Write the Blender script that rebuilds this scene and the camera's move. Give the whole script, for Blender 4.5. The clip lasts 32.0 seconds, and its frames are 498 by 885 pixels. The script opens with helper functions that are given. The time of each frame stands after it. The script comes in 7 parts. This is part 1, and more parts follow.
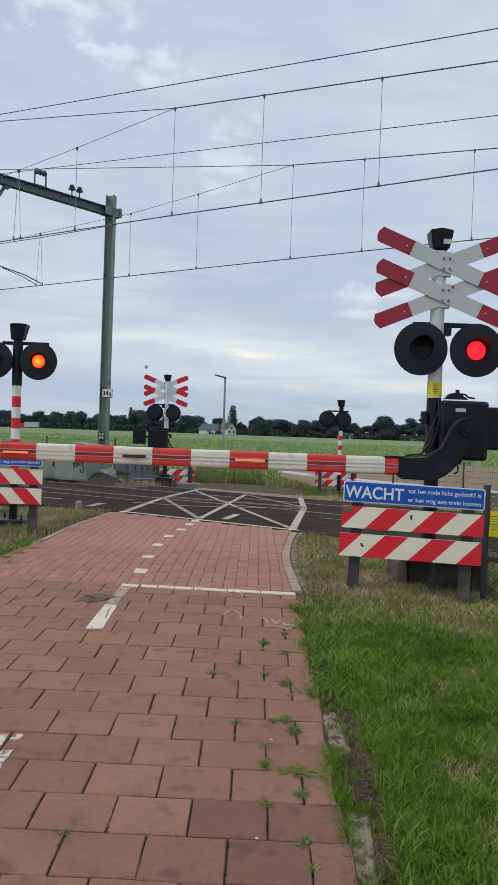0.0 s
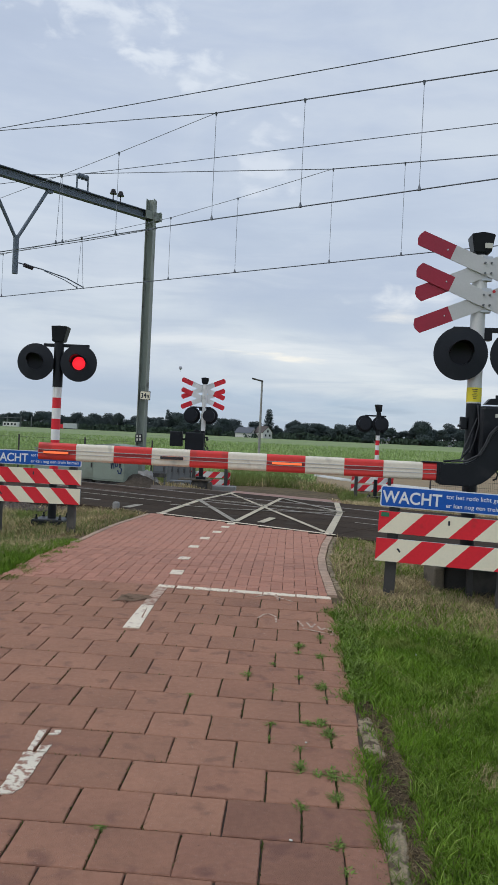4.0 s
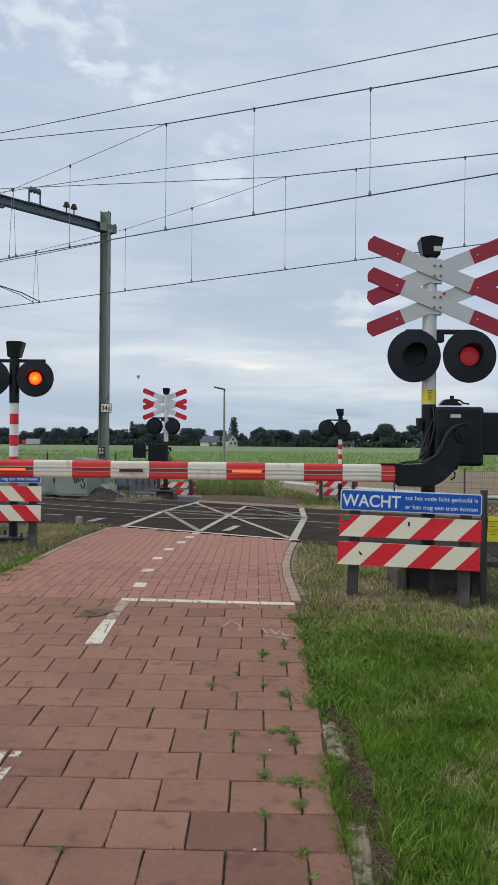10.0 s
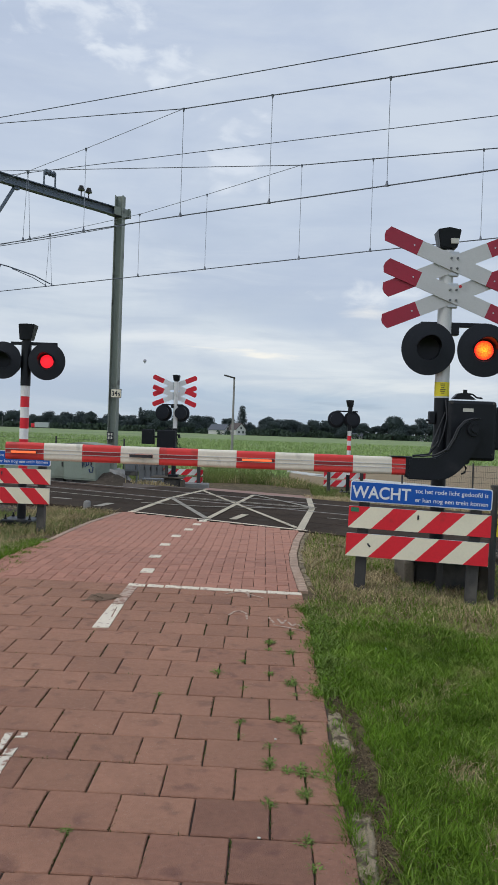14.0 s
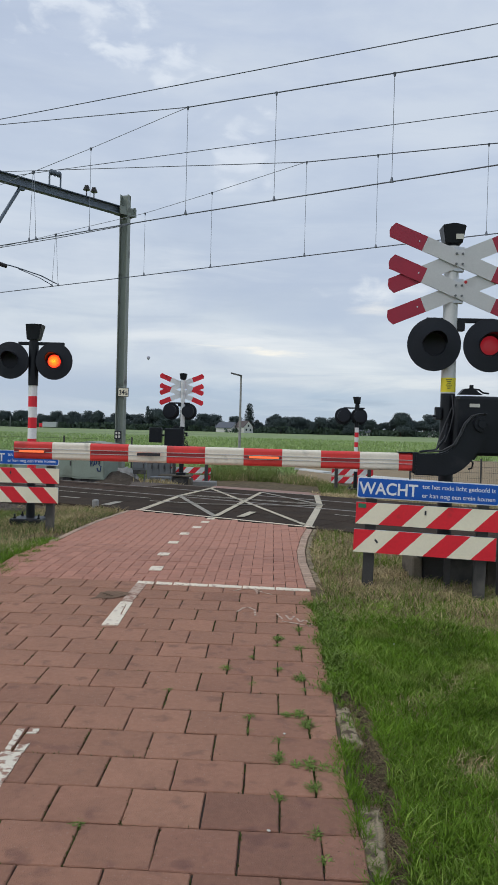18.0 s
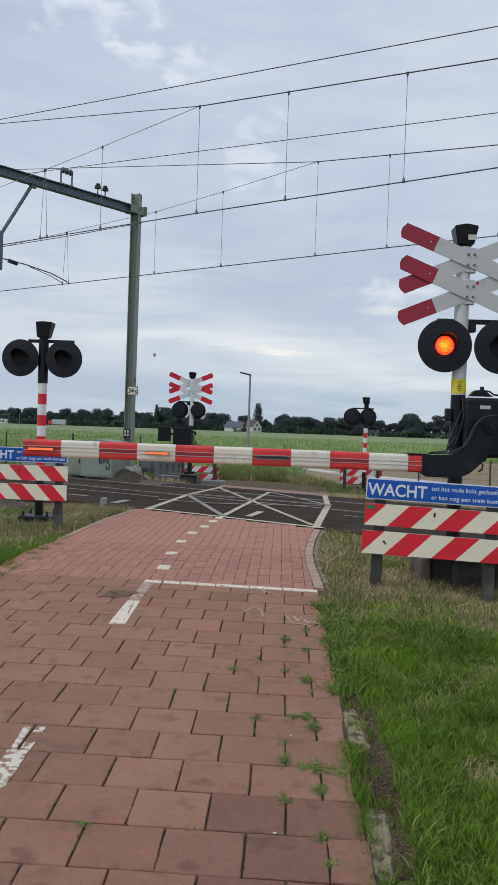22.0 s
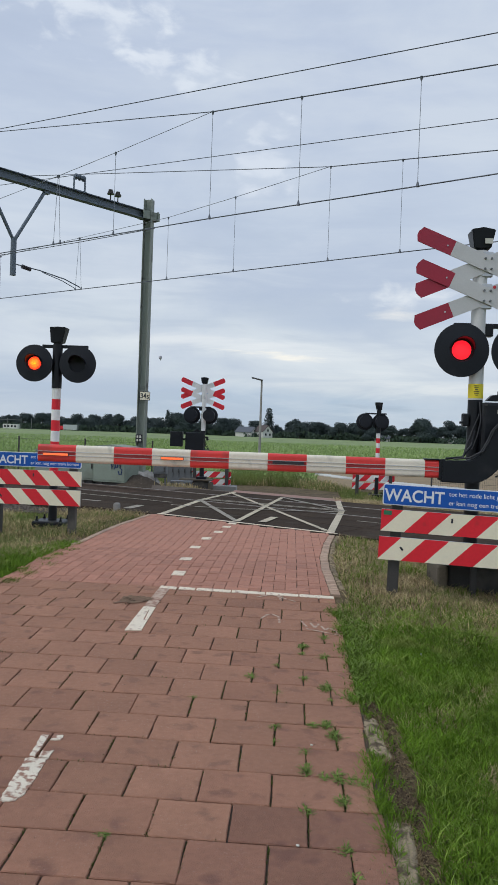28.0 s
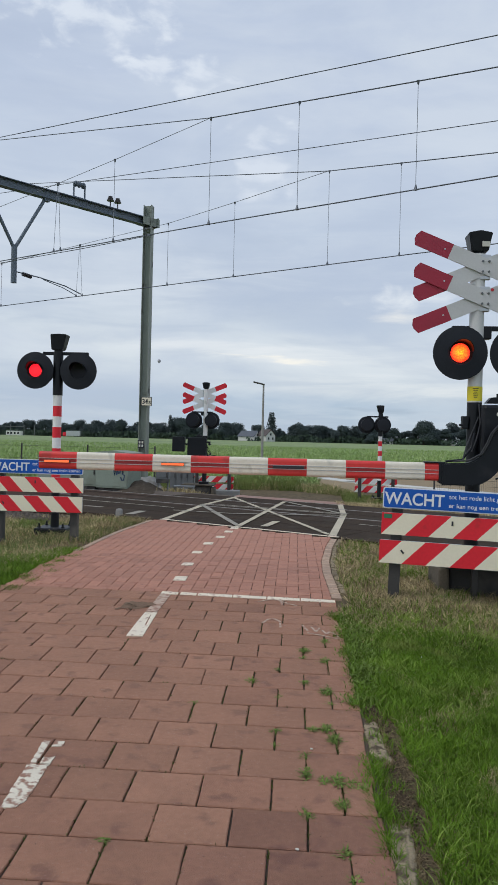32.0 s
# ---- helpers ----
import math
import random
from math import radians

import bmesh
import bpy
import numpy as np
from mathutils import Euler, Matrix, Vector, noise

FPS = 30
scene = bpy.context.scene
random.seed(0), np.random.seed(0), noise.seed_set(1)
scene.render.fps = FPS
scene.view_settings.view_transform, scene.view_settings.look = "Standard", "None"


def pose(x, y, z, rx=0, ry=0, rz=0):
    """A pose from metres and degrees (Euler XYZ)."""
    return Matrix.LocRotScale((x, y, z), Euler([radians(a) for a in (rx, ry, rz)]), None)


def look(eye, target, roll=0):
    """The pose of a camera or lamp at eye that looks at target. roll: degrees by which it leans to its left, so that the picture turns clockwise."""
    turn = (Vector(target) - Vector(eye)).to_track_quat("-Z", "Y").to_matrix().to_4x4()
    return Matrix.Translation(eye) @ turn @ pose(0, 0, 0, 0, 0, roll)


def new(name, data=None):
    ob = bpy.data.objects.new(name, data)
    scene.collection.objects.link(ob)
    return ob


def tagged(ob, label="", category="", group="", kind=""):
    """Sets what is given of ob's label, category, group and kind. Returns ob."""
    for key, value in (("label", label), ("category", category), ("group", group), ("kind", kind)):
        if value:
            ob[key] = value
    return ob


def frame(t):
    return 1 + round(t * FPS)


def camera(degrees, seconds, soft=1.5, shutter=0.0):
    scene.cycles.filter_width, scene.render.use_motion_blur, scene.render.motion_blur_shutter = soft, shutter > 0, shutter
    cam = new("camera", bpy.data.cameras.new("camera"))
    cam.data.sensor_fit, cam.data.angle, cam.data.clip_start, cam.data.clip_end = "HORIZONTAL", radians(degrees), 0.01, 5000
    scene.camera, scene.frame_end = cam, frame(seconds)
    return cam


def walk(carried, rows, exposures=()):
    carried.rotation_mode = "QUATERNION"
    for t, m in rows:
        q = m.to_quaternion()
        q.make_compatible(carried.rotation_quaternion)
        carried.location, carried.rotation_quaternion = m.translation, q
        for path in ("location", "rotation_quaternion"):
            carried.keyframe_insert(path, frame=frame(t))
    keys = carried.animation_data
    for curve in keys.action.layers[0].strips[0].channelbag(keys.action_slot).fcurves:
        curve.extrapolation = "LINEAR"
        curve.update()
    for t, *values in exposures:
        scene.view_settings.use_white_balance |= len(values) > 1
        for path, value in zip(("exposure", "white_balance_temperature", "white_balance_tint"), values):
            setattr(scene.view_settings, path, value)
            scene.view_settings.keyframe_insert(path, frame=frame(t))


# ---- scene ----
cam = camera(35.11, 32.0)
PATH = [
    (0.0, pose(-0.032, -0.000, 1.623, 89.211, -1.977, 0.553)),
    (0.5, pose(-0.036, -0.006, 1.620, 88.934, -2.149, 0.797)),
    (1.0, pose(-0.048, -0.009, 1.620, 88.713, -1.930, 2.047)),
    (1.5, pose(-0.050, -0.011, 1.620, 88.539, -1.682, 3.084)),
    (2.0, pose(-0.046, -0.013, 1.621, 88.967, -1.958, 3.701)),
    (2.5, pose(-0.049, -0.021, 1.623, 89.386, -2.098, 3.769)),
    (3.0, pose(-0.048, -0.018, 1.622, 89.379, -2.240, 3.547)),
    (3.5, pose(-0.047, -0.019, 1.621, 89.262, -2.625, 3.450)),
    (5.5, pose(-0.028, -0.022, 1.619, 89.908, -2.402, 2.188)),
    (6.0, pose(-0.038, -0.012, 1.623, 89.768, -2.639, 2.057)),
    (6.5, pose(-0.061, -0.004, 1.630, 89.724, -2.259, 1.745)),
    (7.0, pose(-0.046, -0.007, 1.622, 89.103, -1.586, 1.511)),
    (7.5, pose(-0.003, 0.001, 1.617, 88.402, -1.276, 1.623)),
    (8.0, pose(0.011, -0.013, 1.625, 89.060, -0.911, 1.477)),
    (8.5, pose(0.017, -0.016, 1.626, 89.789, -0.703, 1.471)),
    (9.0, pose(0.024, -0.020, 1.628, 90.081, -0.454, 1.129)),
    (9.5, pose(0.023, -0.029, 1.628, 90.124, -0.360, 0.821)),
    (10.0, pose(0.021, -0.019, 1.625, 90.017, -0.488, 0.661)),
    (10.5, pose(0.018, -0.020, 1.626, 89.828, -0.454, 0.468)),
    (11.0, pose(0.012, -0.024, 1.627, 89.791, -0.558, 0.378)),
    (11.5, pose(-0.001, -0.039, 1.629, 90.087, -0.848, 1.303)),
    (12.0, pose(-0.010, -0.023, 1.625, 90.353, -1.140, 1.863)),
    (12.5, pose(-0.007, -0.007, 1.620, 89.888, -1.441, 1.673)),
    (13.0, pose(0.000, 0.000, 1.620, 89.180, -1.550, 1.255)),
    (13.5, pose(0.002, 0.005, 1.618, 88.969, -1.658, 0.880)),
    (14.0, pose(-0.006, 0.000, 1.621, 89.207, -2.000, 1.246)),
    (14.5, pose(-0.001, -0.006, 1.623, 89.573, -2.450, 2.266)),
    (16.5, pose(0.003, -0.020, 1.623, 88.987, -3.208, 1.978)),
    (17.0, pose(-0.002, -0.006, 1.622, 89.458, -3.027, 1.681)),
    (17.5, pose(-0.001, -0.006, 1.624, 89.401, -2.582, 1.601)),
    (18.0, pose(0.000, -0.027, 1.619, 89.022, -1.458, 1.784)),
    (18.5, pose(0.006, -0.019, 1.625, 89.186, -0.543, 1.835)),
    (19.0, pose(0.011, -0.022, 1.621, 89.352, -0.906, 2.000)),
    (19.5, pose(0.007, -0.021, 1.625, 89.100, -1.677, 2.074)),
    (20.0, pose(0.002, -0.026, 1.623, 89.101, -1.993, 2.076)),
    (20.5, pose(-0.001, -0.010, 1.618, 89.212, -2.293, 1.933)),
    (21.0, pose(-0.004, -0.009, 1.619, 89.015, -2.332, 2.028)),
    (21.5, pose(-0.007, -0.014, 1.621, 88.975, -2.182, 2.199)),
    (22.0, pose(-0.005, -0.012, 1.622, 88.959, -2.008, 2.409)),
    (22.5, pose(-0.008, -0.012, 1.619, 88.939, -1.882, 2.601)),
    (23.0, pose(-0.008, -0.014, 1.617, 88.865, -1.732, 2.719)),
    (23.5, pose(-0.004, -0.013, 1.619, 88.713, -1.688, 2.693)),
    (24.0, pose(-0.003, -0.011, 1.617, 88.504, -1.659, 2.453)),
    (24.5, pose(-0.007, -0.005, 1.614, 88.202, -1.652, 2.204)),
    (25.0, pose(-0.014, 0.006, 1.614, 87.909, -1.842, 1.942)),
    (25.5, pose(-0.013, 0.027, 1.622, 88.042, -1.627, 1.521)),
    (27.5, pose(-0.041, 0.024, 1.621, 88.908, -1.761, 2.626)),
    (28.0, pose(-0.050, 0.027, 1.620, 89.313, -2.007, 3.194)),
    (28.5, pose(-0.052, 0.041, 1.633, 89.201, -2.067, 3.194)),
    (29.0, pose(-0.045, 0.031, 1.634, 88.815, -1.669, 3.124)),
    (29.5, pose(-0.034, 0.031, 1.626, 89.002, -1.167, 3.230)),
    (30.0, pose(-0.022, -0.000, 1.628, 89.198, -0.554, 3.487)),
    (30.5, pose(-0.018, -0.008, 1.626, 89.225, -0.252, 3.807)),
    (31.0, pose(-0.013, -0.003, 1.628, 89.483, -0.492, 3.711)),
    (31.5, pose(-0.009, -0.004, 1.629, 89.877, -0.699, 3.465)),
    (32.0, pose(-0.021, 0.007, 1.628, 89.611, -1.383, 3.404)),
]
walk(cam, PATH)

# ---- world and light: an overcast summer sky ----
world = bpy.data.worlds.new("overcast_sky")
scene.world = world
world.use_nodes = True
wt = world.node_tree
wt.nodes.clear()


def wnode(kind, **values):
    node = wt.nodes.new(kind)
    for key, value in values.items():
        node.inputs[key].default_value = value
    return node


def wramp(fac, stops):
    node = wt.nodes.new("ShaderNodeValToRGB")
    while len(node.color_ramp.elements) < len(stops):
        node.color_ramp.elements.new(0.5)
    for el, (pos, col) in zip(node.color_ramp.elements, stops):
        el.position, el.color = pos, (*col, 1)
    wt.links.new(fac, node.inputs["Fac"])
    return node.outputs["Color"]


def wmix(fac, a, b):
    node = wt.nodes.new("ShaderNodeMix")
    node.data_type = "RGBA"
    wt.links.new(fac, node.inputs["Factor"])
    wt.links.new(a, node.inputs["A"])
    wt.links.new(b, node.inputs["B"])
    return node.outputs["Result"]


sky = wt.nodes.new("ShaderNodeTexSky")
sky.sky_type, sky.sun_disc = "NISHITA", False
sky.sun_elevation, sky.sun_rotation = radians(38), radians(250)
sky_gain = wt.nodes.new("ShaderNodeVectorMath")
sky_gain.operation = "SCALE"
sky_gain.inputs["Scale"].default_value = 0.10
wt.links.new(sky.outputs["Color"], sky_gain.inputs[0])
coords = wt.nodes.new("ShaderNodeTexCoord")
parts = wt.nodes.new("ShaderNodeSeparateXYZ")
wt.links.new(coords.outputs["Generated"], parts.inputs[0])
# cloud layers are stretched sideways, the more so the lower they stand
squash = wt.nodes.new("ShaderNodeMapping")
squash.inputs["Scale"].default_value = (1.0, 1.0, 2.6)
squash.inputs["Location"].default_value = (0.35, 0.0, 0.12)
wt.links.new(coords.outputs["Generated"], squash.inputs["Vector"])
low = wnode("ShaderNodeTexNoise", Scale=2.6, Detail=7.0, Roughness=0.55, Distortion=0.3)
wt.links.new(squash.outputs["Vector"], low.inputs["Vector"])
squash2 = wt.nodes.new("ShaderNodeMapping")
squash2.inputs["Scale"].default_value = (1.0, 1.0, 5.5)
squash2.inputs["Location"].default_value = (0.9, 0.4, 0.05)
wt.links.new(coords.outputs["Generated"], squash2.inputs["Vector"])
streak = wnode("ShaderNodeTexNoise", Scale=2.6, Detail=6.0, Roughness=0.48, Distortion=0.4)
wt.links.new(squash2.outputs["Vector"], streak.inputs["Vector"])
clouds = wramp(low.outputs["Fac"], [(0.34, (0.40, 0.51, 0.69)), (0.48, (0.515, 0.615, 0.775)), (0.58, (0.63, 0.725, 0.86)), (0.70, (0.84, 0.90, 0.97))])
puff = wnode("ShaderNodeTexNoise", Scale=6.5, Detail=8.0, Roughness=0.6, Distortion=0.5)
wt.links.new(squash.outputs["Vector"], puff.inputs["Vector"])
white = wt.nodes.new("ShaderNodeRGB")
white.outputs[0].default_value = (0.93, 0.96, 1.0, 1)
clouds = wmix(wramp(puff.outputs["Fac"], [(0.56, (0, 0, 0)), (0.74, (0.75, 0.75, 0.75))]), clouds, white.outputs[0])


def wmath(kind, a, b=None, c=None):
    node = wt.nodes.new("ShaderNodeMath")
    node.operation = kind
    for k, value in enumerate((a, b, c)):
        if value is None:
            continue
        if isinstance(value, (int, float)):
            node.inputs[k].default_value = value
        else:
            wt.links.new(value, node.inputs[k])
    return node.outputs[0]


def wcolour(col):
    node = wt.nodes.new("ShaderNodeRGB")
    node.outputs[0].default_value = (*col, 1)
    return node.outputs[0]


# bearing and height over the horizon, bent by wide noise so that no layer runs dead straight
bearing = wmath("ARCTAN2", parts.outputs["X"], parts.outputs["Y"])
flat = wt.nodes.new("ShaderNodeCombineXYZ")
wt.links.new(wmath("MULTIPLY", bearing, 5.0), flat.inputs["X"])
wt.links.new(wmath("MULTIPLY", parts.outputs["Z"], 34.0), flat.inputs["Y"])
wisp = wnode("ShaderNodeTexNoise", Scale=1.0, Detail=7.0, Roughness=0.56, Distortion=0.5)
wt.links.new(flat.outputs[0], wisp.inputs["Vector"])
flat2 = wt.nodes.new("ShaderNodeCombineXYZ")
wt.links.new(wmath("MULTIPLY", bearing, 20.0), flat2.inputs["X"])
wt.links.new(wmath("MULTIPLY", parts.outputs["Z"], 42.0), flat2.inputs["Y"])
tuft = wnode("ShaderNodeTexNoise", Scale=1.0, Detail=6.0, Roughness=0.52, Distortion=0.3)
wt.links.new(flat2.outputs[0], tuft.inputs["Vector"])
flat3 = wt.nodes.new("ShaderNodeCombineXYZ")
wt.links.new(wmath("MULTIPLY", bearing, 13.0), flat3.inputs["X"])
wt.links.new(wmath("MULTIPLY", parts.outputs["Z"], 110.0), flat3.inputs["Y"])
fine = wnode("ShaderNodeTexNoise", Scale=1.0, Detail=6.0, Roughness=0.55, Distortion=0.3)
wt.links.new(flat3.outputs[0], fine.inputs["Vector"])
rise = wmath("ADD", parts.outputs["Z"], wmath("MULTIPLY_ADD", streak.outputs["Fac"], 0.05, -0.025))
rise = wmath("ADD", rise, wmath("MULTIPLY_ADD", bearing, 0.03, 0.0))
layers = wramp(wmath("MULTIPLY", rise, 2.0), [(0.0, (0.45, 0.555, 0.67)), (0.10, (0.43, 0.545, 0.69)), (0.135, (0.62, 0.695, 0.775)), (0.20, (0.72, 0.775, 0.83)),
                                              (0.27, (0.62, 0.69, 0.775)), (0.36, (0.52, 0.595, 0.72)), (0.50, (0.56, 0.64, 0.765)), (0.80, (0.55, 0.63, 0.775))])
calm = wt.nodes.new("ShaderNodeMapRange")  # the streaks fade out higher up
calm.inputs["From Min"].default_value, calm.inputs["From Max"].default_value = 0.14, 0.30
calm.inputs["To Min"].default_value, calm.inputs["To Max"].default_value = 1.0, 0.35
wt.links.new(parts.outputs["Z"], calm.inputs["Value"])
calm = calm.outputs["Result"]
layers = wmix(wmath("MULTIPLY", calm, wramp(wisp.outputs["Fac"], [(0.48, (0, 0, 0)), (0.70, (0.6, 0.6, 0.6))])), layers, wcolour((0.76, 0.82, 0.88)))
layers = wmix(wmath("MULTIPLY", calm, wramp(wisp.outputs["Fac"], [(0.30, (0.55, 0.55, 0.55)), (0.48, (0, 0, 0))])), layers, wcolour((0.46, 0.54, 0.67)))
layers = wmix(wramp(low.outputs["Fac"], [(0.38, (0.6, 0.6, 0.6)), (0.52, (0, 0, 0))]), layers, wcolour((0.47, 0.55, 0.70)))
layers = wmix(wramp(low.outputs["Fac"], [(0.52, (0, 0, 0)), (0.66, (0.55, 0.55, 0.55))]), layers, wcolour((0.72, 0.785, 0.86)))


def cloud(sky_below, u, v, wide, tall, col, grain, rough=0.9, most=1.0):
    """A cloud round the bearing u and height v, its edge torn by noise."""
    du = wmath("POWER", wmath("ABSOLUTE", wmath("DIVIDE", wmath("SUBTRACT", bearing, u), wide)), 2.0)
    dv = wmath("POWER", wmath("ABSOLUTE", wmath("DIVIDE", wmath("SUBTRACT", rise, v), tall)), 2.0)
    body = wmath("SUBTRACT", 1.0, wmath("ADD", du, dv))
    body = wmath("ADD", body, wmath("MULTIPLY_ADD", grain.outputs["Fac"], 6.0 * rough, -3.0 * rough))
    soft = wt.nodes.new("ShaderNodeMapRange")
    soft.interpolation_type = "SMOOTHSTEP"
    soft.inputs["From Min"].default_value, soft.inputs["From Max"].default_value = 0.0, 1.8
    soft.inputs["To Max"].default_value = most
    wt.links.new(body, soft.inputs["Value"])
    return wmix(soft.outputs["Result"], sky_below, wcolour(col))


for u, v, wide, tall, col, grain, rough, most in (
        (0.02, 0.145, 0.14, 0.022, (0.46, 0.545, 0.69), wisp, 0.5, 0.8),
        (-0.24, 0.19, 0.14, 0.05, (0.70, 0.76, 0.84), wisp, 0.6, 0.6),
        (0.16, 0.070, 0.22, 0.018, (0.82, 0.85, 0.87), wisp, 0.9, 0.8),
        (-0.05, 0.105, 0.18, 0.012, (0.83, 0.86, 0.89), wisp, 0.8, 0.9),
        (-0.02, 0.100, 0.085, 0.0055, (1.0, 0.965, 0.88), fine, 0.9, 1.0),
        (0.115, 0.176, 0.08, 0.018, (0.84, 0.88, 0.92), tuft, 0.8, 0.8),
        (0.135, 0.152, 0.060, 0.0100, (1.0, 0.97, 0.90), wisp, 0.7, 0.95),
        (-0.26, 0.445, 0.10, 0.035, (0.80, 0.86, 0.94), tuft, 1.2, 0.85),
        (-0.16, 0.405, 0.07, 0.030, (0.80, 0.86, 0.94), tuft, 1.2, 0.8),
        (-0.045, 0.325, 0.045, 0.040, (0.76, 0.82, 0.91), tuft, 1.2, 0.75),
        (0.12, 0.045, 0.10, 0.005, (0.38, 0.48, 0.61), fine, 0.8, 0.8)):
    layers = cloud(layers, u, v, wide, tall, col, grain, rough, most)
height = wt.nodes.new("ShaderNodeMapRange")
height.interpolation_type = "SMOOTHSTEP"
height.inputs["From Min"].default_value, height.inputs["From Max"].default_value = 0.42, 0.75
wt.links.new(parts.outputs["Z"], height.inputs["Value"])
layer = wmix(height.outputs["Result"], layers, clouds)
gain = wt.nodes.new("ShaderNodeVectorMath")
gain.operation = "SCALE"
gain.inputs["Scale"].default_value = 1.035
wt.links.new(layer, gain.inputs[0])
layer = gain.outputs["Vector"]
overcast = wt.nodes.new("ShaderNodeMix")
overcast.data_type = "RGBA"
overcast.inputs["Factor"].default_value = 0.88
wt.links.new(sky_gain.outputs["Vector"], overcast.inputs["A"])
wt.links.new(layer, overcast.inputs["B"])
backg = wnode("ShaderNodeBackground", Strength=1.0)
wt.links.new(overcast.outputs["Result"], backg.inputs["Color"])
wout = wt.nodes.new("ShaderNodeOutputWorld")
wt.links.new(backg.outputs["Background"], wout.inputs["Surface"])

sun = new("sun", bpy.data.lights.new("sun", "SUN"))
sun.data.energy, sun.data.angle, sun.data.color = 1.0, radians(25), (1.0, 0.96, 0.9)
sun.matrix_world = look((-30, -18, 40), (0, 0, 0))
scene.view_settings.exposure = 0.0

# ---- materials ----
def mat(name, col, var=0.18, scale=5.0, rough=0.6, metal=0.0, bump=0.15, bscale=70.0, rnd=0.0, dirt=None, dirt_at=0.6, dirt_scale=3.0,
        glow=0.0, spec=0.5, space="Object", rough_var=0.15, stretch=(1, 1, 1), hue=None, island=0.0, specks=None):
    """A surface with variation at two scales, fine relief and, where given, patches of dirt or wear."""
    m = bpy.data.materials.new(name)
    m.use_nodes = True
    nt = m.node_tree
    bsdf = nt.nodes["Principled BSDF"]
    link = nt.links.new
    co = nt.nodes.new("ShaderNodeTexCoord")
    mp = nt.nodes.new("ShaderNodeMapping")
    mp.inputs["Scale"].default_value = stretch
    if space == "World":
        geo = nt.nodes.new("ShaderNodeNewGeometry")
        link(geo.outputs["Position"], mp.inputs["Vector"])
    else:
        link(co.outputs["Object"], mp.inputs["Vector"])
    info = nt.nodes.new("ShaderNodeObjectInfo")
    if rnd:
        shift = nt.nodes.new("ShaderNodeVectorMath")
        shift.operation = "MULTIPLY_ADD"
        shift.inputs[1].default_value = (1, 1, 1)
        push = nt.nodes.new("ShaderNodeMath")
        push.operation = "MULTIPLY"
        push.inputs[1].default_value = 40.0
        link(info.outputs["Random"], push.inputs[0])
        link(mp.outputs["Vector"], shift.inputs[0])
        link(push.outputs[0], shift.inputs[2])
        vec = shift.outputs["Vector"]
    else:
        vec = mp.outputs["Vector"]

    def noise_tex(sc, detail):
        n = nt.nodes.new("ShaderNodeTexNoise")
        n.inputs["Scale"].default_value, n.inputs["Detail"].default_value = sc, detail
        link(vec, n.inputs["Vector"])
        return n.outputs["Fac"]

    big, fine = noise_tex(scale, 4.0), noise_tex(scale * 11, 3.0)
    both = nt.nodes.new("ShaderNodeMix")
    both.inputs["Factor"].default_value = 0.45
    link(big, both.inputs["A"])
    link(fine, both.inputs["B"])
    ramp = nt.nodes.new("ShaderNodeValToRGB")
    other = hue or col
    ramp.color_ramp.elements[0].position, ramp.color_ramp.elements[1].position = 0.3, 0.7
    ramp.color_ramp.elements[0].color = (*[c * (1 - var) for c in other], 1)
    ramp.color_ramp.elements[1].color = (*[min(1, c * (1 + var)) for c in col], 1)
    link(both.outputs["Result"], ramp.inputs["Fac"])
    colour = ramp.outputs["Color"]
    if rnd:
        tone = nt.nodes.new("ShaderNodeMapRange")
        tone.inputs["To Min"].default_value, tone.inputs["To Max"].default_value = 1 - rnd, 1 + rnd
        link(info.outputs["Random"], tone.inputs["Value"])
        times = nt.nodes.new("ShaderNodeVectorMath")
        times.operation = "SCALE"
        link(colour, times.inputs[0])
        link(tone.outputs["Result"], times.inputs["Scale"])
        colour = times.outputs["Vector"]
    if island:
        geo2 = nt.nodes.new("ShaderNodeNewGeometry")
        tone2 = nt.nodes.new("ShaderNodeMapRange")
        tone2.inputs["To Min"].default_value, tone2.inputs["To Max"].default_value = 1 - island, 1 + island
        link(geo2.outputs["Random Per Island"], tone2.inputs["Value"])
        times2 = nt.nodes.new("ShaderNodeVectorMath")
        times2.operation = "SCALE"
        link(colour, times2.inputs[0])
        link(tone2.outputs["Result"], times2.inputs["Scale"])
        colour = times2.outputs["Vector"]
    if dirt:
        spots = nt.nodes.new("ShaderNodeMapRange")
        spots.inputs["From Min"].default_value, spots.inputs["From Max"].default_value = dirt_at, dirt_at + 0.12
        link(noise_tex(dirt_scale, 8.0), spots.inputs["Value"])
        over = nt.nodes.new("ShaderNodeMix")
        over.data_type = "RGBA"
        over.inputs["B"].default_value = (*dirt, 1)
        link(spots.outputs["Result"], over.inputs["Factor"])
        link(colour, over.inputs["A"])
        colour = over.outputs["Result"]
    if specks:
        dots = nt.nodes.new("ShaderNodeMapRange")
        dots.inputs["From Min"].default_value, dots.inputs["From Max"].default_value = 0.69, 0.76
        link(noise_tex(210.0, 1.0), dots.inputs["Value"])
        grit = nt.nodes.new("ShaderNodeMix")
        grit.data_type = "RGBA"
        grit.inputs["B"].default_value = (*specks, 1)
        link(dots.outputs["Result"], grit.inputs["Factor"])
        link(colour, grit.inputs["A"])
        colour = grit.outputs["Result"]
    link(colour, bsdf.inputs["Base Color"])
    rr = nt.nodes.new("ShaderNodeMapRange")
